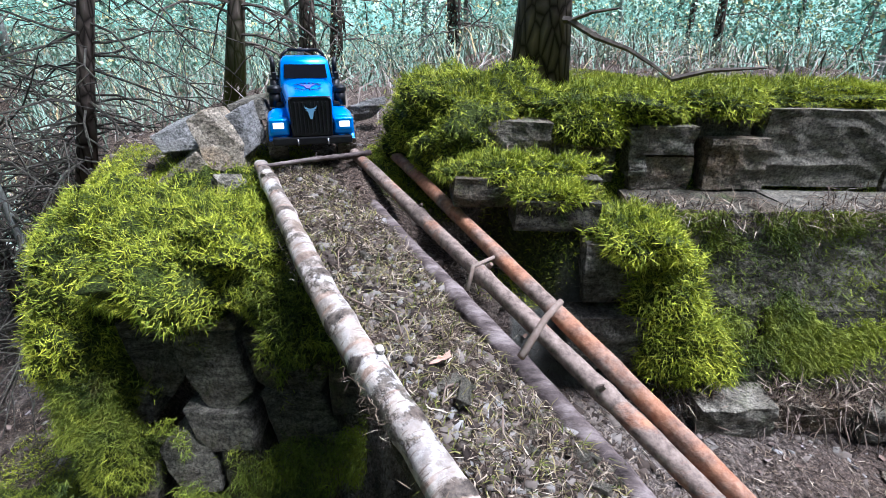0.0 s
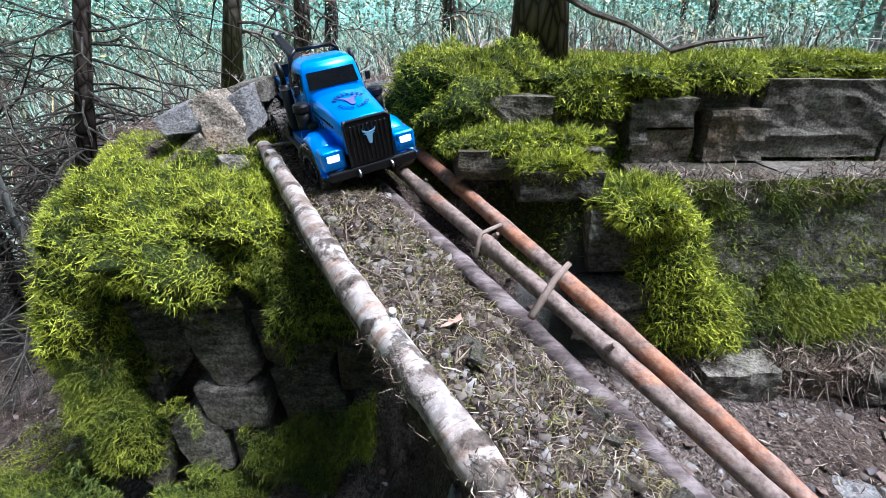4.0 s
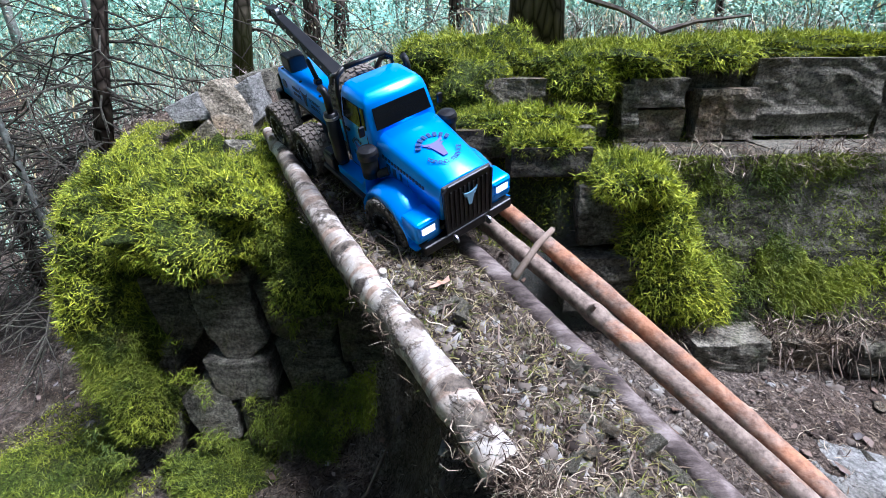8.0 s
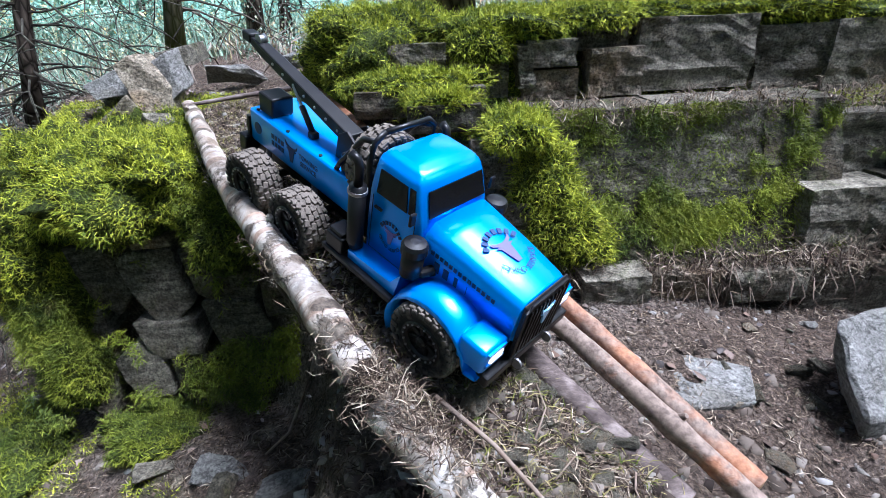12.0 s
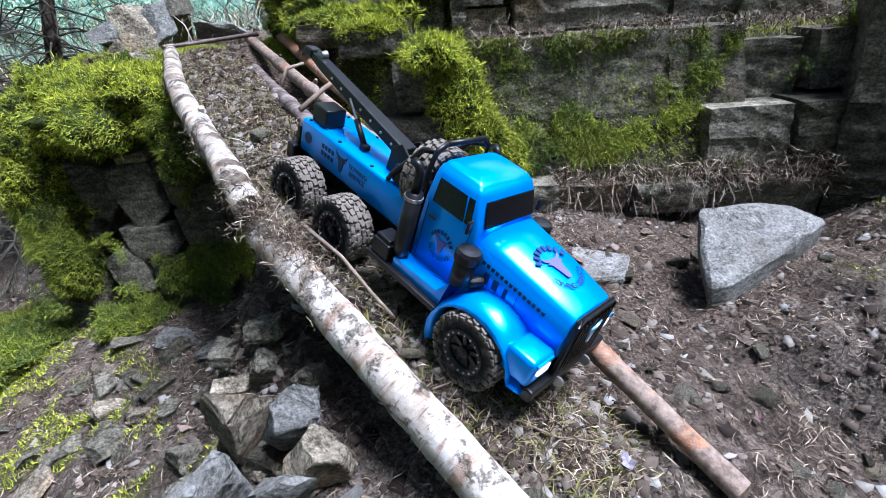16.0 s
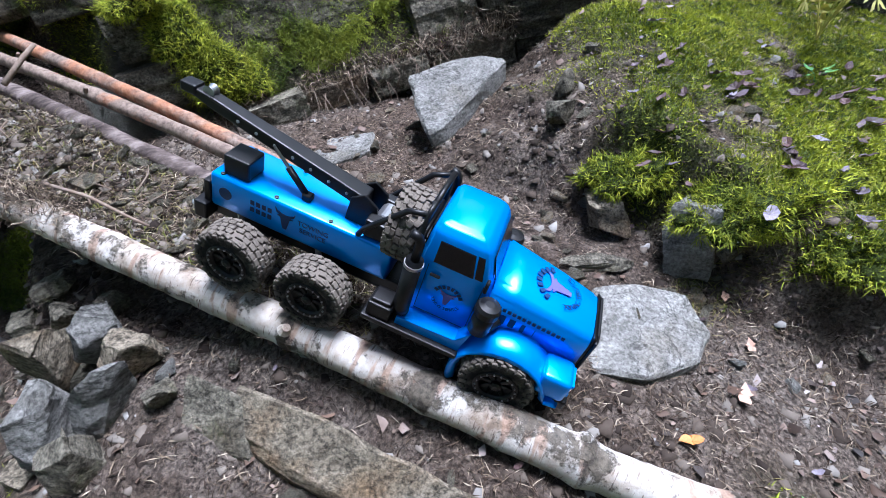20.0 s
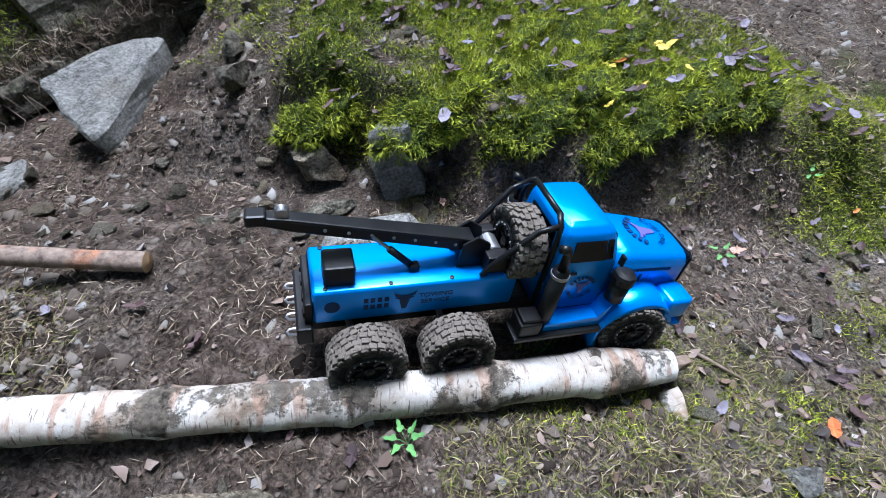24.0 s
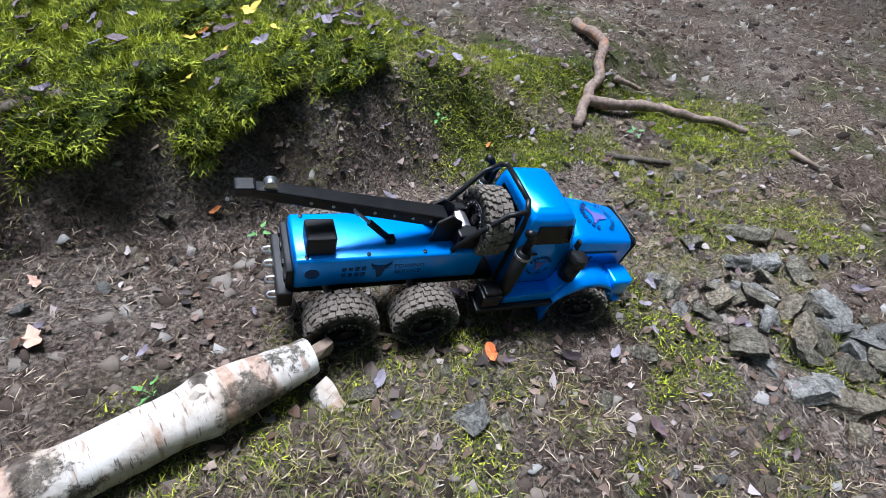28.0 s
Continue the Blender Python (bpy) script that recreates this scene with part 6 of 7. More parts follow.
def wheel(at, parent, name="wheel", label="muddy chunky tyre on a black beadlock rim"):
    """Tyre with blocks of tread, a dished rim, a ring of bolts."""
    w = 0.027
    ob = part(name, lathe([(0.020, -0.014), (0.034, -0.020), (0.038, -0.024), (0.038, 0.024), (0.034, 0.020), (0.020, 0.014)], 28, "y"), BLACK, parent, label, True)
    prof = [(0.036, -w * 0.92), (0.046, -w), (0.057, -w * 0.98), (0.0620, -w * 0.82), (0.0630, -w * 0.4), (0.0630, w * 0.4), (0.0620, w * 0.82), (0.057, w * 0.98), (0.046, w), (0.036, w * 0.92)]
    t = lathe(prof, 40, "y")
    open_sides(t)
    blocks = []
    jr = random.Random(6)
    for i in range(26):
        for row, y0, y1, sh in ((0, -0.027, -0.016, 0.0), (1, -0.0155, -0.004, 0.45), (2, -0.0035, 0.0075, 0.1), (3, 0.008, 0.0175, 0.6), (4, 0.018, 0.027, 0.2)):
            a = (i + sh + jr.uniform(-0.1, 0.1)) * 2 * math.pi / 26
            b = box(-0.0062, 0.0062, y0 + 0.0006, y1 - 0.0006, 0.060, 0.0668 if 0 < row < 4 else 0.0656, 0.0009, 1)
            b.transform(Matrix.Rotation(a, 4, "Y") @ Matrix.Rotation(jr.uniform(-0.3, 0.3) + 0.15 * (row - 2), 4, "Z"))
            blocks.append(b)
        for y0, y1 in ((-0.0285, -0.024), (0.024, 0.0285)):
            b = box(-0.0048, 0.0048, y0, y1, 0.048 if i % 2 else 0.053, 0.0625, 0.001, 1)
            b.transform(Matrix.Rotation(i * 2 * math.pi / 26, 4, "Y"))
            blocks.append(b)
    ty = part("tyre", joined(t, *blocks), TYRE, ob, "mud-caked black tyre")
    me = ty.data
    co = np.zeros(len(me.vertices) * 3, np.float32)
    me.vertices.foreach_get("co", co)
    co = co.reshape(-1, 3)
    a = me.attributes.new("tread", "FLOAT", "POINT")
    a.data.foreach_set("value", smooth(np.hypot(co[:, 0], co[:, 2]), 0.054, 0.060).astype(np.float32))
    for side in (-1, 1):
        part("rim_ring", open_sides(lathe([(0.029, side * 0.022), (0.039, side * 0.023), (0.039, side * 0.028), (0.031, side * 0.027), (0.029, side * 0.022)], 32, "y")), BLACK, ob, "", True)
        part("hub", lathe([(0.010, side * 0.010), (0.010, side * 0.026), (0.005, side * 0.029)], 12, "y"), BLACK, ob)
    for side in (-1, 1):
        for i in range(8):
            b = box(-0.004, 0.004, min(side * 0.014, side * 0.020), max(side * 0.014, side * 0.020), 0.008, 0.031, 0.001, 1)
            b.transform(Matrix.Rotation(i * math.pi / 4, 4, "Y"))
            part("spoke", b, BLACK, ob)
        for i in range(18):
            b = lathe([(0.0017, side * 0.027), (0.0017, side * 0.0298)], 6, "y")
            b.transform(Matrix.Rotation(i * 2 * math.pi / 18, 4, "Y") @ Matrix.Translation((0.0345, 0, 0)))
            part("rim_bolt", b, STEEL, ob)
    ob.matrix_basis = at
    return ob


wheels = []
first = wheel(pose(0, -0.109, WR), truck)
for ob in [first, *first.children]:
    ob.data.transform(Matrix.Scale(1.06, 4))
for ax in AXLES:
    for side in (-1, 1):
        w_ = first if not wheels else copy_thing(first, pose(ax, side * 0.109, WR))
        wheels.append((w_, ax, side))
    part("axle", tube([(ax, -0.10, WR), (ax, 0.10, WR)], 0.009, 10), BLACK, truck)
    part("axle_housing", lathe([(0.008, -0.022), (0.022, -0.014), (0.022, 0.014), (0.008, 0.022)], 16, "y"), BLACK, truck).data.transform(Matrix.Translation((ax, 0.0, WR)))
    for side in (-1, 1):
        part("shock_absorber", tube([(ax - 0.012, side * 0.062, WR), (ax - 0.03, side * 0.052, 0.125)], 0.006, 10), STEEL if ax < -0.1 else BLACK, truck)
spare = copy_thing(first, pose(-0.257, -0.008, 0.232, 0, 0, 90))
spare.name = "spare_wheel"
part("spare_carrier", box(-0.272, -0.240, -0.02, 0.02, 0.150, 0.20, 0.003), BLACK, truck)


# ---- trees and forest ----
def branchy(rng, base, height, r0, lean, nbr, blen, zlow=0.25, droop=0.1, subs=3, zhigh=0.45):
    """Trunk and limbs of a bare-branched tree as two bmeshes."""
    top = Vector(base) + Vector((lean[0], lean[1], height))
    pts, rad = [], []
    for i in range(9):
        u = i / 8
        pts.append(Vector(base).lerp(top, u) + Vector((math.sin(u * 5 + r0 * 90) * 0.04 * height * 0.15, math.cos(u * 4 + r0 * 50) * 0.03 * height * 0.15, 0)))
        rad.append(r0 * (1.35 if i == 0 else 1 - 0.55 * u))
    trunk = tube(pts, rad, 14)
    limbs = []
    for _ in range(nbr):
        u = zlow + (zhigh - zlow) * rng.uniform(0, 1) ** 1.3
        p = Vector(pts[0]).lerp(pts[-1], u)
        i = min(7, int(u * 8))
        p = pts[i].lerp(pts[i + 1], u * 8 - i)
        a = rng.uniform(0, 2 * math.pi)
        L = blen * rng.uniform(0.5, 1.2)
        d = Vector((math.cos(a), math.sin(a), rng.uniform(-0.25, 0.45)))
        q, way = [p], d.copy()
        for j in range(5):
            way = (way + Vector((rng.uniform(-0.45, 0.45), rng.uniform(-0.45, 0.45), rng.uniform(-0.45, 0.35) - droop))).normalized()
            q.append(q[-1] + way * L * 0.2)
        r = max(0.0055, r0 * 0.17)
        limbs.append(tube(q, [r * (1 - 0.15 * j) for j in range(6)], 5))
        for _ in range(subs):
            k = rng.randint(1, 4)
            o = q[k].lerp(q[k + 1], rng.random())
            e = (d * 0.4 + Vector((rng.uniform(-1, 1), rng.uniform(-1, 1), rng.uniform(-0.9, 0.5)))) * L
            e2 = e * 0.2 + Vector((rng.uniform(-0.06, 0.06), rng.uniform(-0.06, 0.06), -0.04)) * L
            limbs.append(tube([o, o + e * 0.12, o + e * 0.12 + e2 * 0.7], [r * 0.55, r * 0.42, r * 0.2], 4))
    return trunk, joined(*limbs) if limbs else None


def tree(name, at, height, r0, lean, nbr, blen, label, seed, zlow=0.2, subs=3, moss=0.0, bark=PINE, twigs=DARKTWIG):
    rng_ = random.Random(seed)
    z = ground_at(at[0], at[1])
    t = thing(name, label, "tree")
    trunk, limbs = branchy(rng_, (at[0], at[1], z - 0.05), height, r0, lean, nbr, blen, zlow, subs=subs)
    ob = part("trunk", trunk, bark, t, "", True)
    me = ob.data
    a = me.attributes.new("moss", "FLOAT", "POINT")
    a.data.foreach_set("value", np.array([max(0.0, moss * (1 - (v.co.z - z) / 0.5)) for v in me.vertices], np.float32))
    if limbs:
        part("crown", limbs, twigs, t)
    return t


# lichen on the near tree; haze put into the far trunks' colour
PALEBARK = m_plain("lichen_haze_bark", (0.14, 0.14, 0.12), 0.85, 0, 0.8, (0.34, 0.38, 0.33))
LICHENTWIG = m_plain("lichen_twig", (0.032, 0.026, 0.020), 0.85, 0, 0.8, (0.13, 0.135, 0.09))
tree("pine_tree", (0.365, 1.93), 5.0, 0.085, (0.05, 0.3), 9, 0.6, "stout pine trunk with flaking bark on the mossy ledge", 1, 0.03)
tree("leaning_tree", (-1.02, 2.75), 4.0, 0.045, (0.55, 0.4), 22, 0.6, "dark leaning trunk with moss at its foot", 2, 0.06, moss=0.9)
tree("bare_tree", (-1.62, 2.32), 4.2, 0.036, (1.05, 0.2), 80, 0.75, "thin dead tree with tangled lichen-covered twigs", 3, 0.03, 6, twigs=LICHENTWIG)
tree("bare_tree", (-2.2, 2.4), 3.6, 0.028, (0.1, 0.0), 120, 0.95, "thin dead tree with tangled lichen-covered twigs", 4, 0.02, 7, twigs=LICHENTWIG)
tree("bare_tree", (-1.75, 2.05), 2.6, 0.018, (-0.2, 0.1), 70, 0.7, "small dead tree with tangled lichen-covered twigs", 14, 0.03, 6, bark=PALEBARK, twigs=LICHENTWIG)
tree("dark_tree", (-0.95, 4.3), 5.0, 0.06, (0.12, 0.3), 20, 0.7, "dark slender trunk behind the path", 5, 0.05)
tree("dark_tree", (-0.80, 4.8), 5.0, 0.05, (0.25, 0.3), 20, 0.7, "dark slender trunk behind the path", 6, 0.05)
tree("dark_tree", (0.25, 4.6), 4.5, 0.05, (0.0, 0.3), 22, 0.7, "dark slender trunk behind the path", 7, 0.05)
fr = random.Random(21)
for i in range(46):
    y = 5.0 + 15 * (i / 46) ** 1.2 + fr.uniform(-0.5, 0.5)
    x = fr.uniform(-1.15, 1.25) * (y + 0.5)
    tree("forest_tree", (x, y), fr.uniform(4.5, 8), fr.uniform(0.022, 0.055), (fr.uniform(-0.5, 0.5), fr.uniform(-0.3, 0.3)), 16 if y < 12 else 8, fr.uniform(0.7, 1.3), "slim forest pine with thin bare side branches", 400 + i, 0.05, 3 if y < 10 else 1, bark=PINE if i % 3 == 0 else PALEBARK)

# pale teal leaves; haze of the far woods is put into the colour
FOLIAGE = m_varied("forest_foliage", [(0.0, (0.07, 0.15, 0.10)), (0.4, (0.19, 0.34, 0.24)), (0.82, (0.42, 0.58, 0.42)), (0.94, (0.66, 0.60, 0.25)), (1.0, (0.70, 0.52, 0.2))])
SHRUB = m_varied("undergrowth", [(0.0, (0.12, 0.13, 0.09)), (0.4, (0.28, 0.25, 0.18)), (0.8, (0.38, 0.38, 0.26)), (1.0, (0.50, 0.36, 0.22))])


def cloud(name, rng, n, clusters, spread_, size, material, label, zr):
    """Leaves in loose clusters with gaps, as far woods show them."""
    k = rng.randint(0, len(clusters), n)
    c = clusters[k]
    p = c + rng.normal(0, 1, (n, 3)) * spread_[k][:, None] * np.array([1, 1, 0.8])
    p[:, 2] = np.maximum(p[:, 2], zr)
    a, b = rng.normal(0, 1, (n, 3)), rng.normal(0, 1, (n, 3))
    a /= np.linalg.norm(a, axis=1)[:, None]
    b = np.cross(a, b)
    b /= np.linalg.norm(b, axis=1)[:, None]
    s = (size * rng.uniform(0.5, 1.3, n) * np.clip(np.hypot(p[:, 0], p[:, 1]) / 9, 0.5, 2.2))[:, None]
    v = np.stack([p - a * s, p + b * s * 0.55, p + a * s, p - b * s * 0.55], 1).reshape(-1, 3)
    return tagged(from_arrays(name, v, np.arange(4 * n).reshape(-1, 4), material), label, "foliage", kind="stuff")


# far pale woods on a plain curved backdrop; haze and daylight painted as glow
HAZE = bpy.data.materials.new("forest_haze")
HAZE.use_nodes = True
hz = Nodes(HAZE)
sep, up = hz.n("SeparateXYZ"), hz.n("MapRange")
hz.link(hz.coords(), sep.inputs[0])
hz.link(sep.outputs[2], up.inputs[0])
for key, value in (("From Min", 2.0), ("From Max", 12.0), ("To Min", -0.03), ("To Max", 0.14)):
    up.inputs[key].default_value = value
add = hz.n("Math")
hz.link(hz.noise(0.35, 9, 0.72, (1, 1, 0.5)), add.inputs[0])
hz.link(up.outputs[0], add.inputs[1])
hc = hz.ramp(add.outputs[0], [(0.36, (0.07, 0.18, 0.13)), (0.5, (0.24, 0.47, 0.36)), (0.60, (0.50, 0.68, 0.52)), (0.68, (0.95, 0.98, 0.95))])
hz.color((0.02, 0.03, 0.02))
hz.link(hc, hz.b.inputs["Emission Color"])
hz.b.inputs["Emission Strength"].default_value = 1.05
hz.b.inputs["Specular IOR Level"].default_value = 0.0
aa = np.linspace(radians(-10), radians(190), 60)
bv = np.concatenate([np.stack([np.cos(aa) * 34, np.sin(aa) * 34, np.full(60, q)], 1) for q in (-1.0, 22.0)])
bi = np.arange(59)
tagged(from_arrays("backdrop", bv, np.stack([bi + 1, bi, bi + 60, bi + 61], 1), HAZE), "glowing backdrop of pale distant woods, haze painted in", "backdrop", kind="structure")
rg = np.random.RandomState(31)
yy = rg.uniform(5.5, 24, 620)
cl = np.stack([rg.uniform(-1.25, 1.3, 620) * (yy + 1), yy, 1.7 + rg.uniform(0, 1, 620) ** 0.9 * (1.2 + yy * 0.32)], 1)
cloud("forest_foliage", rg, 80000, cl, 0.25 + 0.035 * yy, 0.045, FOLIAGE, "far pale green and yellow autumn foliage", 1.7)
# leaf ring outside the view, added to cut low sky light
ang = rg.uniform(-1.15 * np.pi, 0.15 * np.pi, 420)
far_ = rg.uniform(7, 14, 420)
cl = np.stack([1 + np.cos(ang) * far_, np.sin(ang) * far_, rg.uniform(-1, 7, 420)], 1)
cloud("forest_around", rg, 40000, cl, 0.5 + 0.05 * far_, 0.20, FOLIAGE, "unseen ring of leaves added to block low sky light", -2.0)
yy = rg.uniform(2.6, 14, 260)
cl = np.stack([rg.uniform(-1.3, 1.3, 260) * (yy + 0.6), yy, np.full(260, 1.72) + 0.02 * yy], 1)
cl[:, 2] = land(cl[:, 0], cl[:, 1])[0] + 0.06
cloud("undergrowth", rg, 34000, cl, 0.13 + 0.03 * yy, 0.022, SHRUB, "low brown-green undergrowth on the forest floor", 1.2)
yy = rg.uniform(3.4, 13, 620)
cl = np.stack([rg.uniform(-1.3, 1.3, 620) * (yy + 0.4), yy, yy], 1)
cl[:, 2] = land(cl[:, 0], cl[:, 1])[0] + 0.1 + rg.uniform(0, 1, 620) ** 1.4 * (0.35 + 0.13 * yy)
# thicket and brush: haze between the trunks put into pale bluish leaf colours
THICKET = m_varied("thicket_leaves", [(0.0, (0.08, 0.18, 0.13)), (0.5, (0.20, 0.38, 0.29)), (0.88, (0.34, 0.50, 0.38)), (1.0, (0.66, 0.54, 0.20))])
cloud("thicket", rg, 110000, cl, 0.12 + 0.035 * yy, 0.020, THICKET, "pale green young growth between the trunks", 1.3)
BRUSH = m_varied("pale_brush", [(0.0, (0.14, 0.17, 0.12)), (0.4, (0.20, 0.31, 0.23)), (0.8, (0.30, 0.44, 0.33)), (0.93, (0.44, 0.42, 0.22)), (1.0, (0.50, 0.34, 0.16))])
p, nr = scatter(rg, 42000, -7, 8, 2.5, 9, lambda x, y, mo, ro, li: 0.75 * (np.abs(x) < y * 1.1 + 0.5) * smooth(y + 0.5 * waves(x, y, 2.0, 88) - 0.8 * np.exp(-((x + 0.35) / 0.5) ** 2), 2.4, 3.6))
tall = rg.uniform(0.05, 0.28, len(p)) * (0.6 + 0.16 * p[:, 1])
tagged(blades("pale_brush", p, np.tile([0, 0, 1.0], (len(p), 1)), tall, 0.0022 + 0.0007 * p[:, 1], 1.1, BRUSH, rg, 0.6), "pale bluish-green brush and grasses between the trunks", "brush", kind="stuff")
FALLEN = m_varied("fallen_twigs", [(0.0, (0.05, 0.04, 0.03)), (0.5, (0.20, 0.16, 0.13)), (1.0, (0.42, 0.37, 0.31))])
p, nr = scatter(rg, 26000, -7, 7, 2.3, 9, lambda x, y, mo, ro, li: np.full(len(x), 0.7) * (np.abs(x) < y * 1.1 + 0.5))
tagged(straws("forest_twigs", p, rg.uniform(0.05, 0.45, len(p)), rg.uniform(0.0012, 0.003, len(p)), FALLEN, rg, 0.14, 0.6), "tangle of fallen dead twigs on the forest floor", "twigs", kind="stuff")

# ---- fallen wood, leaves and plants ----
def stick(name, pts, r0, r1, label, material=TWIG):
    n = len(pts)
    return tagged(part(name, tube(pts, list(np.linspace(r0, r1, n)), 8), material, None, "", True), label, "branch")


def on_ground(s, w, dz=0.008):
    x, y = xy(s, w)
    return (x, y, ground_at(x, y) + dz)


def at_xy(x, y, dz=0.008):
    return (x, y, ground_at(x, y) + dz)


def limb(pts, r0, r1, label, seed):
    """A gnarled dead branch: a bent bar with swellings, a knobbly skin and peeled stretches."""
    q = [Vector(p) for p in pts]
    fine_ = []
    for p0, p1 in zip(q, q[1:]):
        for j in range(9):
            o = p0.lerp(p1, j / 9)
            fine_.append(o + noise.noise_vector(o * 14 + Vector((seed, 0, 0))) * 0.012)
    fine_.append(q[-1])
    m = len(fine_)
    bm = tube(fine_, [(r0 + (r1 - r0) * j / m) * (1 + 0.22 * noise.noise(Vector((j * 0.5, seed, 0)))) for j in range(m)], 12)
    for v in bm.verts:
        v.co += noise.noise_vector(v.co * 60) * 0.004
    return tagged(part("dead_branch", bm, FLAKE, None, "", True), label, "branch")


limb([at_xy(3.30, -1.66, 0.03), at_xy(3.06, -1.75, 0.04), at_xy(2.86, -1.70, 0.03), at_xy(2.72, -1.63, 0.03), at_xy(2.56, -1.58, 0.02)], 0.024, 0.020, "bent peeled red-brown branch on mossy soil", 1)
limb([at_xy(2.72, -1.63, 0.03), at_xy(2.74, -1.88, 0.04), at_xy(2.70, -2.06, 0.03), at_xy(2.64, -2.26, 0.02)], 0.024, 0.012, "dead brown branch lying across the moss", 2)
limb([at_xy(2.92, -1.78, 0.02), at_xy(2.90, -1.90, 0.03)], 0.014, 0.008, "broken side branch on the moss", 3)
stick("dead_branch", [at_xy(2.38, -1.66, 0.012), at_xy(2.36, -1.88, 0.02)], 0.012, 0.009, "short dead branch on the moss", DARKTWIG)
stick("dead_branch", [at_xy(2.50, -2.36, 0.012), at_xy(2.40, -2.42, 0.012)], 0.012, 0.008, "broken end of a branch on soil")
stick("dead_branch", [at_xy(1.50, -0.98, 0.008), at_xy(1.50, -1.08, 0.012)], 0.005, 0.004, "thin twig on soil")
stick("forked_twig", [(0.145, 0.735, 1.515), (0.20, 0.80, 1.555), (0.235, 0.83, 1.575)], 0.008, 0.006, "pale forked twig stub on the pine pole")
stick("forked_twig", [(0.06, 0.90, 1.56), (0.075, 0.93, 1.60), (0.12, 0.955, 1.61)], 0.006, 0.004, "pale forked twig stub on the pine pole")
stick("root", [at_xy(-0.10, 0.86, 0.16), at_xy(-0.15, 0.84, 0.10), at_xy(-0.19, 0.80, 0.04), at_xy(-0.25, 0.76, 0.01)], 0.007, 0.003, "thin pale root hanging below the ramp")
stick("dry_stick", [(0.205, 0.385, 1.335), (0.288, 0.308, 1.298), (0.356, 0.223, 1.255), (0.39, 0.19, 1.23)], 0.0045, 0.003, "thin dry stick lying beside the birch log")
for i in range(16):
    s, v = fr.uniform(-1.0, 0.4), fr.uniform(0.1, 0.9)
    w = float(bed_left(s) + (bed_right(s) - bed_left(s)) * v)
    x, y = xy(s, w)
    z = float(ramp_z(s)) + 0.004
    a, L = fr.uniform(0, 6.28), fr.uniform(0.05, 0.15)
    slope = -0.445 * (0.68 * math.cos(a) - 0.73 * math.sin(a))
    stick("twig", [(x, y, z), (x + math.cos(a) * L * 0.5, y + math.sin(a) * L * 0.5, z + slope * L * 0.5 + 0.008), (x + math.cos(a + 0.3) * L, y + math.sin(a + 0.3) * L, z + slope * L + 0.002)], 0.0022, 0.0012, "thin dry twig on the ramp's bed")
for i in range(26):
    x, z = fr.uniform(0.62, 1.5), fr.uniform(1.12, 1.2)
    stick("root", [(x, 0.985, z), (x + fr.uniform(-0.03, 0.03), 0.955, z - 0.06), (x + fr.uniform(-0.06, 0.06), 0.94, z - fr.uniform(0.08, 0.14))], 0.002, 0.0008, "fine root hanging from the wall's foot")
for i in range(22):
    x = fr.uniform(0.12, 0.36)
    z = fr.uniform(1.74, 1.80)
    stick("root", [(x, 1.45, z), (x + fr.uniform(-0.02, 0.02), 1.39, z - 0.05), (x + fr.uniform(-0.05, 0.05), 1.365, z - fr.uniform(0.08, 0.2))], 0.003, 0.0010, "root of the pine hanging over the ledge", DARKTWIG if i % 3 else TWIG)


def leaf_mesh(name, material, lobes=0, curl=0.25, seed=0):
    r = random.Random(seed)
    n = 14
    bm = bmesh.new()
    mid = bm.verts.new((0, 0, 0.02))
    ring = []
    for i in range(n):
        a = 2 * math.pi * i / n
        rad = 0.5 * (1 - 0.55 * abs(math.sin(a)) ** 0.8) * (1 + (0.25 * math.cos(lobes * a) if lobes else 0)) * r.uniform(0.82, 1.12)
        x, y = math.cos(a) * rad, math.sin(a) * rad
        ring.append(bm.verts.new((x, y, curl * (x * x * 0.9 + abs(y) * 0.9) + r.uniform(-0.05, 0.05))))
    for i in range(n):
        bm.faces.new((mid, ring[i], ring[(i + 1) % n]))
    ext = bmesh.ops.extrude_face_region(bm, geom=bm.faces[:])
    for v in ext["geom"]:
        if isinstance(v, bmesh.types.BMVert):
            v.co.z += 0.02
    bmesh.ops.recalc_face_normals(bm, faces=bm.faces)
    me = bpy.data.meshes.new(name)
    bm.to_mesh(me)
    bm.free()
    me.materials.append(material)
    return me


LEAVES = [leaf_mesh("dead_leaf", DEADLEAF, 0, 0.5 + 0.2 * i, i) for i in range(3)] + [leaf_mesh("dead_leaf", DEADLEAF, 3, 0.6, 9)]


def cover_at(x, y):
    """Height of the ground with the moss cushions on it."""
    z = ground_at(x, y)
    for c, r3 in CUSHIONS:
        k = 1 - ((x - c[0]) / r3[0]) ** 2 - ((y - c[1]) / r3[1]) ** 2
        if k > 0:
            z = max(z, c[2] + r3[2] * math.sqrt(k) * 1.1 + 0.006)
    return z


def leaf(me, x, y, size, label, dz=0.012, group="", z=None, tilt=18):
    ob = new("fallen_leaf", me)
    ob.matrix_basis = pose(x, y, (cover_at(x, y) if z is None else z) + dz, fr.uniform(-tilt, tilt), fr.uniform(-tilt, tilt), fr.uniform(0, 360)) @ Matrix.Diagonal((size, size * fr.uniform(0.7, 1.1), size, 1))
    return tagged(ob, label, "leaf", group)


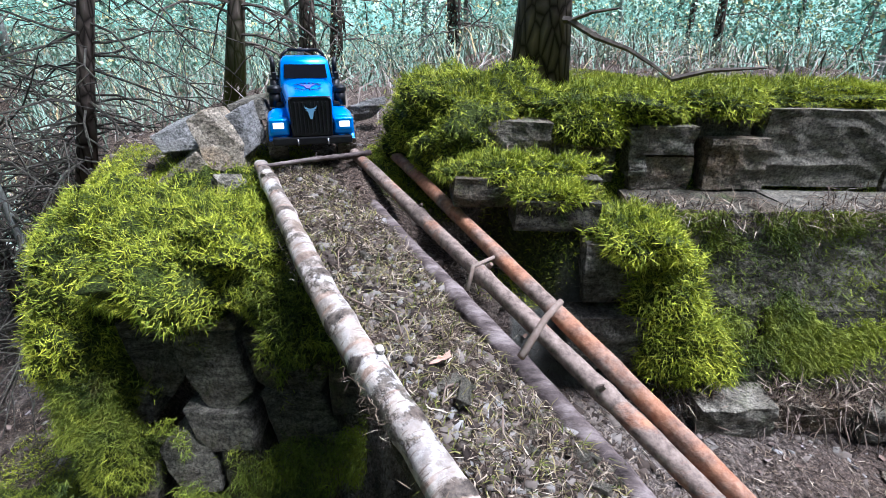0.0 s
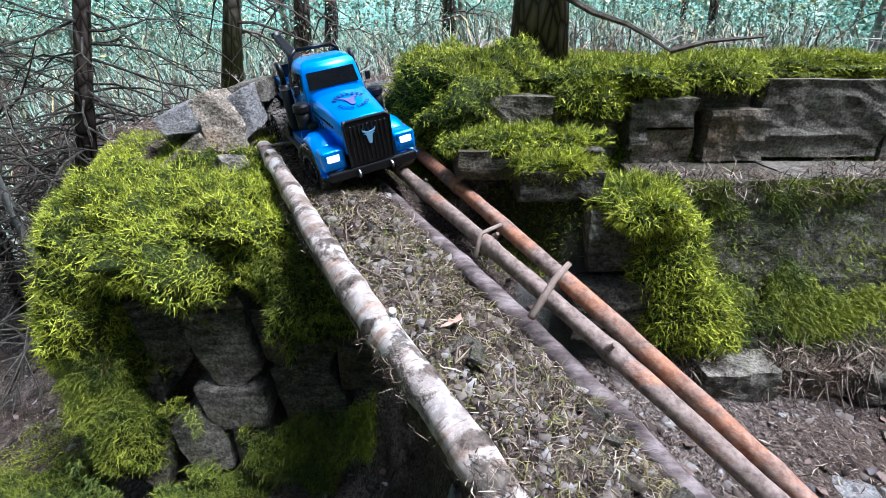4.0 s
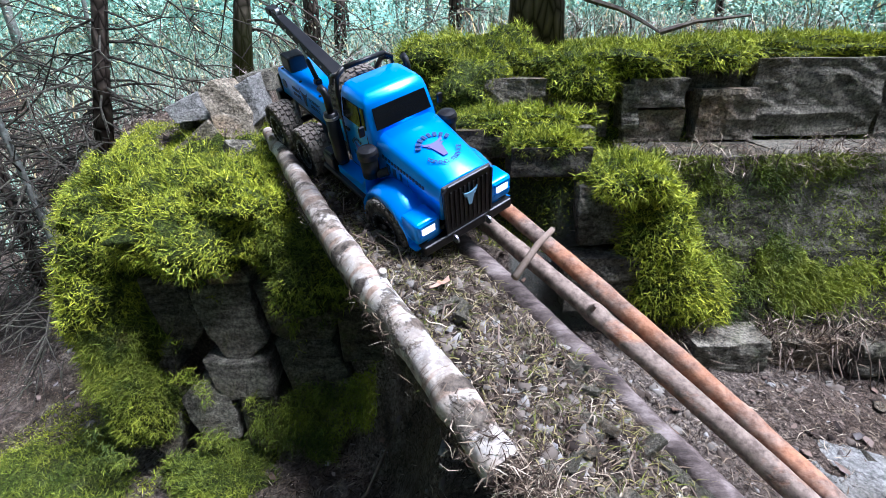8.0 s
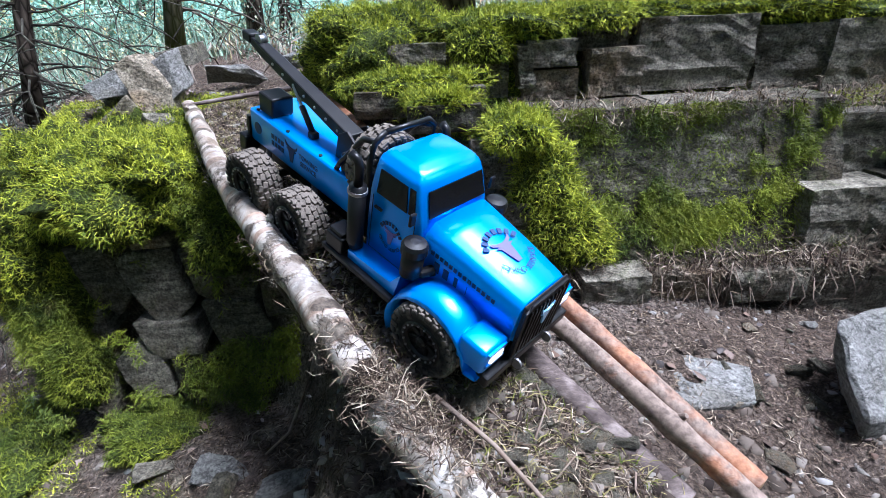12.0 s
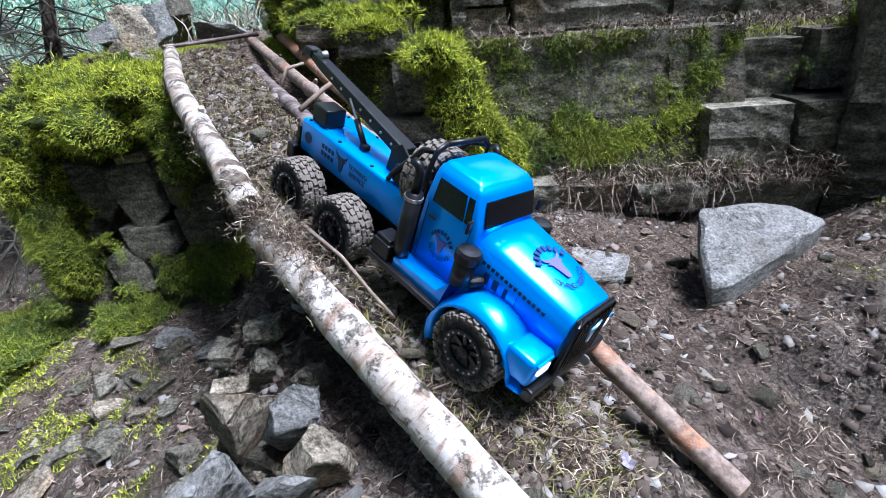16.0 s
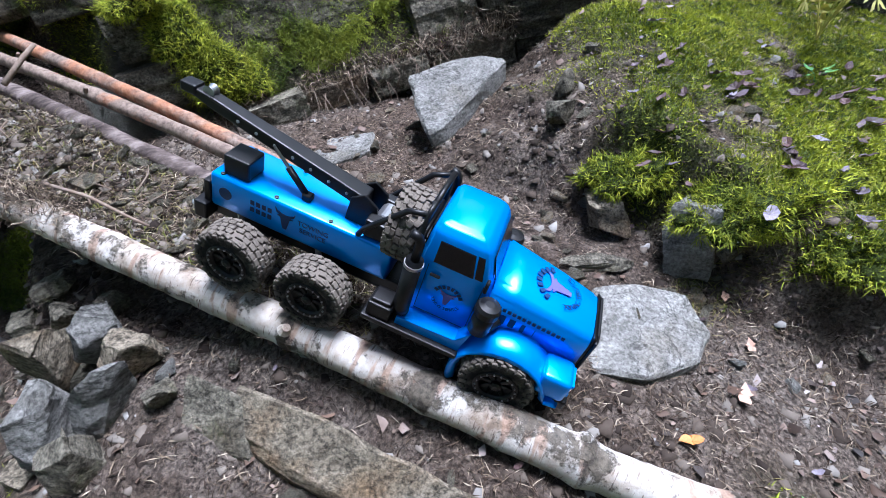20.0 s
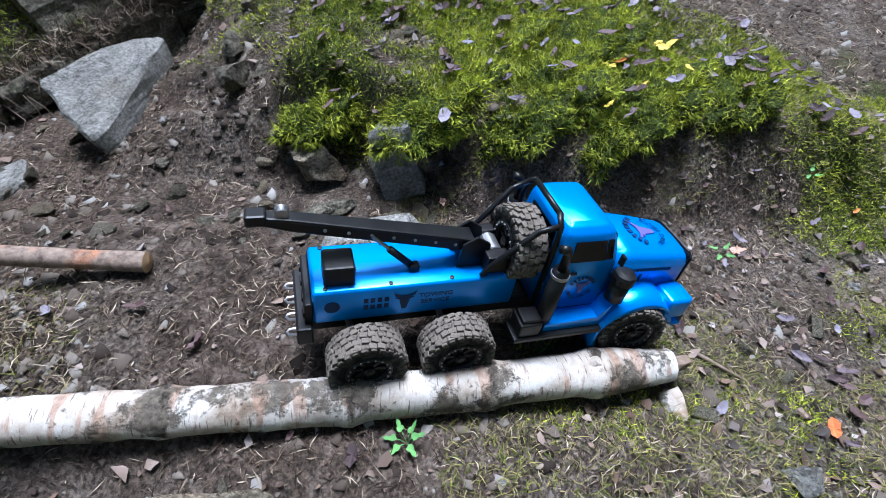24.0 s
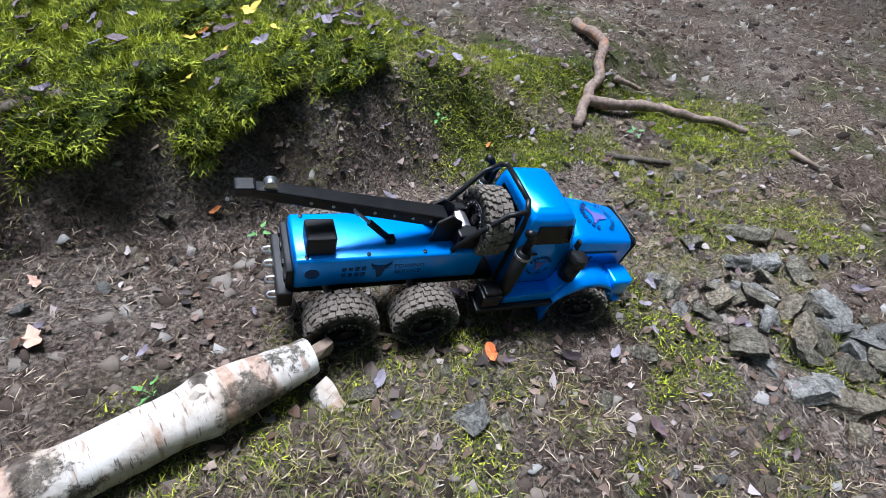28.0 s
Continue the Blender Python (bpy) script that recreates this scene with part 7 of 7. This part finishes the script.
for i in range(300):
    if i < 90 or i >= 240:
        s, w = fr.uniform(1.0, 2.6), fr.uniform(0.95, 1.75)
    elif i < 165 or 190 <= i < 240:
        s, w = fr.uniform(1.9, 3.6), fr.uniform(-0.4, 1.2)
    else:
        s, w = fr.uniform(0.3, 2.2), fr.uniform(0.2, 1.0)
    x, y = xy(s, w)
    leaf(LEAVES[i % 4], x, y, (fr.uniform(0.035, 0.068) if i < 90 or i >= 240 else fr.uniform(0.02, 0.05)), "curled grey-brown dead leaf on moss and soil", 0.014, "dead leaves")
OL = leaf_mesh("orange_leaf", ORANGELEAF, 0, 0.6, 3)
PL = leaf_mesh("pale_leaf", PINKLEAF, 5, 0.4, 4)
YL = leaf_mesh("yellow_leaf", YELLOWLEAF, 3, 0.3, 5)
GL = leaf_mesh("green_leaf", GREENLEAF, 3, 0.4, 6)
for x, y, size in ((1.19, -0.545, 0.05), (1.48, -1.26, 0.05), (-0.02, 0.10, 0.03), (1.78, -0.62, 0.035), (2.35, -1.25, 0.03), (2.2, -0.55, 0.04)):
    leaf(OL, x, y, size, "curled orange fallen leaf on the soil")
for x, y, size in ((1.37, -0.51, 0.06), (1.55, -0.30, 0.04), (1.95, -0.98, 0.05), (1.50, -0.42, 0.04), (1.28, -0.75, 0.05)):
    leaf(PL, x, y, size, "pale pinkish-brown fallen leaf on the soil")
leaf(PL, 0.008, 0.76, 0.05, "pale pinkish-brown leaf on the ramp's bed", 0.012, z=float(ramp_z(sw(0.008, 0.76)[0])))
for x, y, size in ((2.16, -0.535, 0.055), (2.30, -0.65, 0.06), (1.96, -0.607, 0.05), (2.06, -0.66, 0.035), (2.33, -0.62, 0.045), (2.2, -0.74, 0.035)):
    leaf(YL, x, y, size, "bright yellow leaf in the moss", 0.02)


def seedling(x, y, n, size, label, me):
    t = thing("seedling", label, "plant", Matrix.Translation(at_xy(x, y, 0)))
    for i in range(n):
        a = 2 * math.pi * i / n + fr.uniform(-0.3, 0.3)
        tip = (math.cos(a) * size, math.sin(a) * size, size * fr.uniform(0.8, 1.4))
        part("stem", tube([(0, 0, 0), (tip[0] * 0.4, tip[1] * 0.4, tip[2] * 0.8), tip], 0.0009, 5), GREENLEAF, t)
        ob = new("leaf_blade", me)
        ob.parent = t
        ob.matrix_basis = pose(*tip, fr.uniform(-20, 20), fr.uniform(-20, 20), math.degrees(a)) @ Matrix.Diagonal((size * 1.2, size * 1.2, size * 1.2, 1))
    return t


for x, y, n, size in ((1.90, -0.95, 4, 0.022), (1.98, -0.62, 4, 0.02), (1.68, -0.80, 5, 0.025), (1.86, -0.52, 3, 0.02), (0.96, -0.62, 6, 0.022), (1.30, -0.72, 4, 0.016), (2.3, -1.1, 4, 0.02), (1.75, -0.72, 3, 0.018), (2.55, -1.8, 4, 0.02), (2.1, -1.5, 4, 0.018), (2.2, 0.0, 4, 0.03)):
    seedling(x, y, n, size, "small green bramble seedling in the moss", GL)

FX, FY = 2.38, 0.14
FERN = m_leaf("fern_frond", [(0.0, (0.50, 0.44, 0.13)), (0.5, (0.42, 0.40, 0.10)), (1.0, (0.20, 0.30, 0.07))])
fern = thing("fern", "yellowing fern with feathery fronds under the wall", "fern", Matrix.Translation((FX, FY, ground_at(FX, FY) + 0.03)))
for i in range(6):
    a, L = radians(200 + i * 38), fr.uniform(0.20, 0.30)
    bm = bmesh.new()
    pts = [Vector((math.cos(a) * L * u, math.sin(a) * L * u, 0.22 * math.sin(u * 2.4))) for u in np.linspace(0, 1, 16)]
    side = Vector((-math.sin(a), math.cos(a), 0))
    for j in range(1, 15):
        wdt = L * 0.22 * math.sin(math.pi * j / 15.5)
        for sgn in (-1, 1):
            d = (pts[j + 1] - pts[j]) if j < 15 else pts[j] - pts[j - 1]
            p0, tip = pts[j], pts[j] + side * sgn * wdt + d * 0.9 - Vector((0, 0, wdt * 0.25))
            m1 = p0.lerp(tip, 0.5) + d * 0.32
            m2 = p0.lerp(tip, 0.5) - d * 0.32
            bm.faces.new([bm.verts.new(v) for v in (p0, m2, tip, m1)])
    stem = tube(pts, [0.0022] * 16, 5)
    part("frond", joined(bm, stem), FERN, fern)


# ---- what moves ----
TRUCK_ROWS = [
    (0.0, -0.402, 1.688, 1.653, -75.8, 0.4, 0.5),
    (0.5, -0.394, 1.679, 1.656, -74.2, 0.0, 1.5),
    (1.0, -0.376, 1.650, 1.655, -72.7, -0.6, 2.5),
    (1.5, -0.327, 1.555, 1.636, -71.8, -2.0, 3.4),
    (2.0, -0.308, 1.525, 1.636, -70.3, -2.6, 4.4),
    (2.5, -0.296, 1.507, 1.639, -68.8, -3.1, 5.4),
    (4.5, -0.189, 1.311, 1.595, -63.0, -5.3, 11.1),
    (5.0, -0.177, 1.286, 1.594, -63.2, -8.6, 10.2),
    (5.5, -0.172, 1.270, 1.591, -62.7, -10.7, 7.8),
    (6.0, -0.132, 1.202, 1.572, -61.7, -14.5, 7.2),
    (6.5, -0.091, 1.139, 1.556, -59.0, -14.9, 11.4),
    (7.0, -0.080, 1.125, 1.550, -58.7, -16.2, 10.3),
    (7.5, -0.057, 1.090, 1.543, -56.9, -17.4, 10.2),
    (8.0, -0.001, 1.006, 1.530, -51.9, -15.3, 15.9),
    (8.5, 0.035, 0.925, 1.499, -52.4, -17.0, 14.4),
    (9.0, 0.068, 0.854, 1.481, -52.4, -16.5, 13.8),
    (9.5, 0.109, 0.779, 1.436, -52.4, -18.6, 10.4),
    (10.5, 0.170, 0.690, 1.407, -49.6, -18.1, 7.2),
    (11.0, 0.210, 0.638, 1.386, -47.9, -18.3, 7.2),
    (11.5, 0.243, 0.588, 1.365, -47.0, -18.8, 5.5),
    (13.5, 0.391, 0.430, 1.285, -45.4, -17.9, -4.2),
    (14.0, 0.438, 0.385, 1.245, -44.7, -19.0, -2.4),
    (14.5, 0.455, 0.349, 1.233, -46.4, -17.9, -1.5),
    (15.0, 0.493, 0.295, 1.198, -46.7, -19.8, 0.3),
    (15.5, 0.525, 0.260, 1.169, -45.3, -22.3, 0.7),
    (16.0, 0.585, 0.203, 1.132, -46.6, -19.0, -7.0),
    (16.5, 0.623, 0.138, 1.112, -44.6, -21.3, -5.0),
    (17.0, 0.663, 0.078, 1.088, -47.1, -20.6, -2.3),
    (17.5, 0.713, 0.035, 1.070, -46.7, -21.4, -1.9),
    (18.0, 0.757, -0.038, 1.011, -46.4, -23.2, -2.3),
    (18.5, 0.817, -0.084, 0.989, -45.0, -25.5, -4.8),
    (19.0, 0.859, -0.161, 0.933, -45.3, -26.0, -2.6),
    (19.5, 0.904, -0.218, 0.899, -44.7, -27.4, -2.7),
    (20.0, 0.941, -0.264, 0.872, -43.9, -29.0, -3.4),
    (20.5, 0.989, -0.312, 0.835, -43.4, -26.7, -0.5),
    (22.5, 1.246, -0.508, 0.700, -33.1, -22.1, 1.5),
    (23.0, 1.339, -0.582, 0.660, -36.8, -18.9, 3.1),
    (23.5, 1.388, -0.661, 0.611, -38.0, -23.5, 2.6),
    (24.0, 1.458, -0.752, 0.576, -40.6, -23.1, 1.3),
    (24.5, 1.534, -0.846, 0.524, -42.6, -23.6, 1.1),
    (25.0, 1.623, -0.940, 0.461, -46.5, -25.2, -1.5),
    (25.5, 1.703, -1.070, 0.389, -52.6, -24.3, -0.7),
    (26.0, 1.742, -1.195, 0.342, -58.1, -22.7, 1.8),
    (26.5, 1.745, -1.236, 0.329, -59.4, -23.0, 2.4),
    (27.0, 1.742, -1.255, 0.330, -60.0, -22.7, 2.0),
    (27.5, 1.744, -1.290, 0.318, -61.9, -23.0, 2.6),
    (28.0, 1.748, -1.389, 0.259, -69.3, -22.9, 2.8),
]


def motions():
    keys = [(t, pose(x, y, z, roll, -pitch, head)) for t, x, y, z, head, pitch, roll in TRUCK_ROWS]
    walk(truck, keys)
    tk = [r[0] for r in TRUCK_ROWS]
    ride = [0.0]
    for a, b in zip(TRUCK_ROWS, TRUCK_ROWS[1:]):
        ahead = radians((a[4] + b[4]) / 2)
        step = (b[1] - a[1]) * math.cos(ahead) + (b[2] - a[2]) * math.sin(ahead)
        ride.append(ride[-1] + math.copysign(math.dist(a[1:4], b[1:4]), step))
    steer_t, steer = (0, 2, 5, 8, 14, 17, 20, 23, 25, 28), (0, 8, 10, 6, 2, 0, 4, 0, -16, -22)
    for w_, ax, side in wheels:
        rows = []
        for t in np.arange(0, 28.01, 0.2):
            spin = math.degrees(np.interp(t, tk, ride) / WR)
            turn = float(np.interp(t, steer_t, steer)) if ax == 0.0 else 0.0
            rows.append((float(t), pose(ax, side * 0.109, WR, 0, spin, turn)))
        walk(w_, rows)


motions()
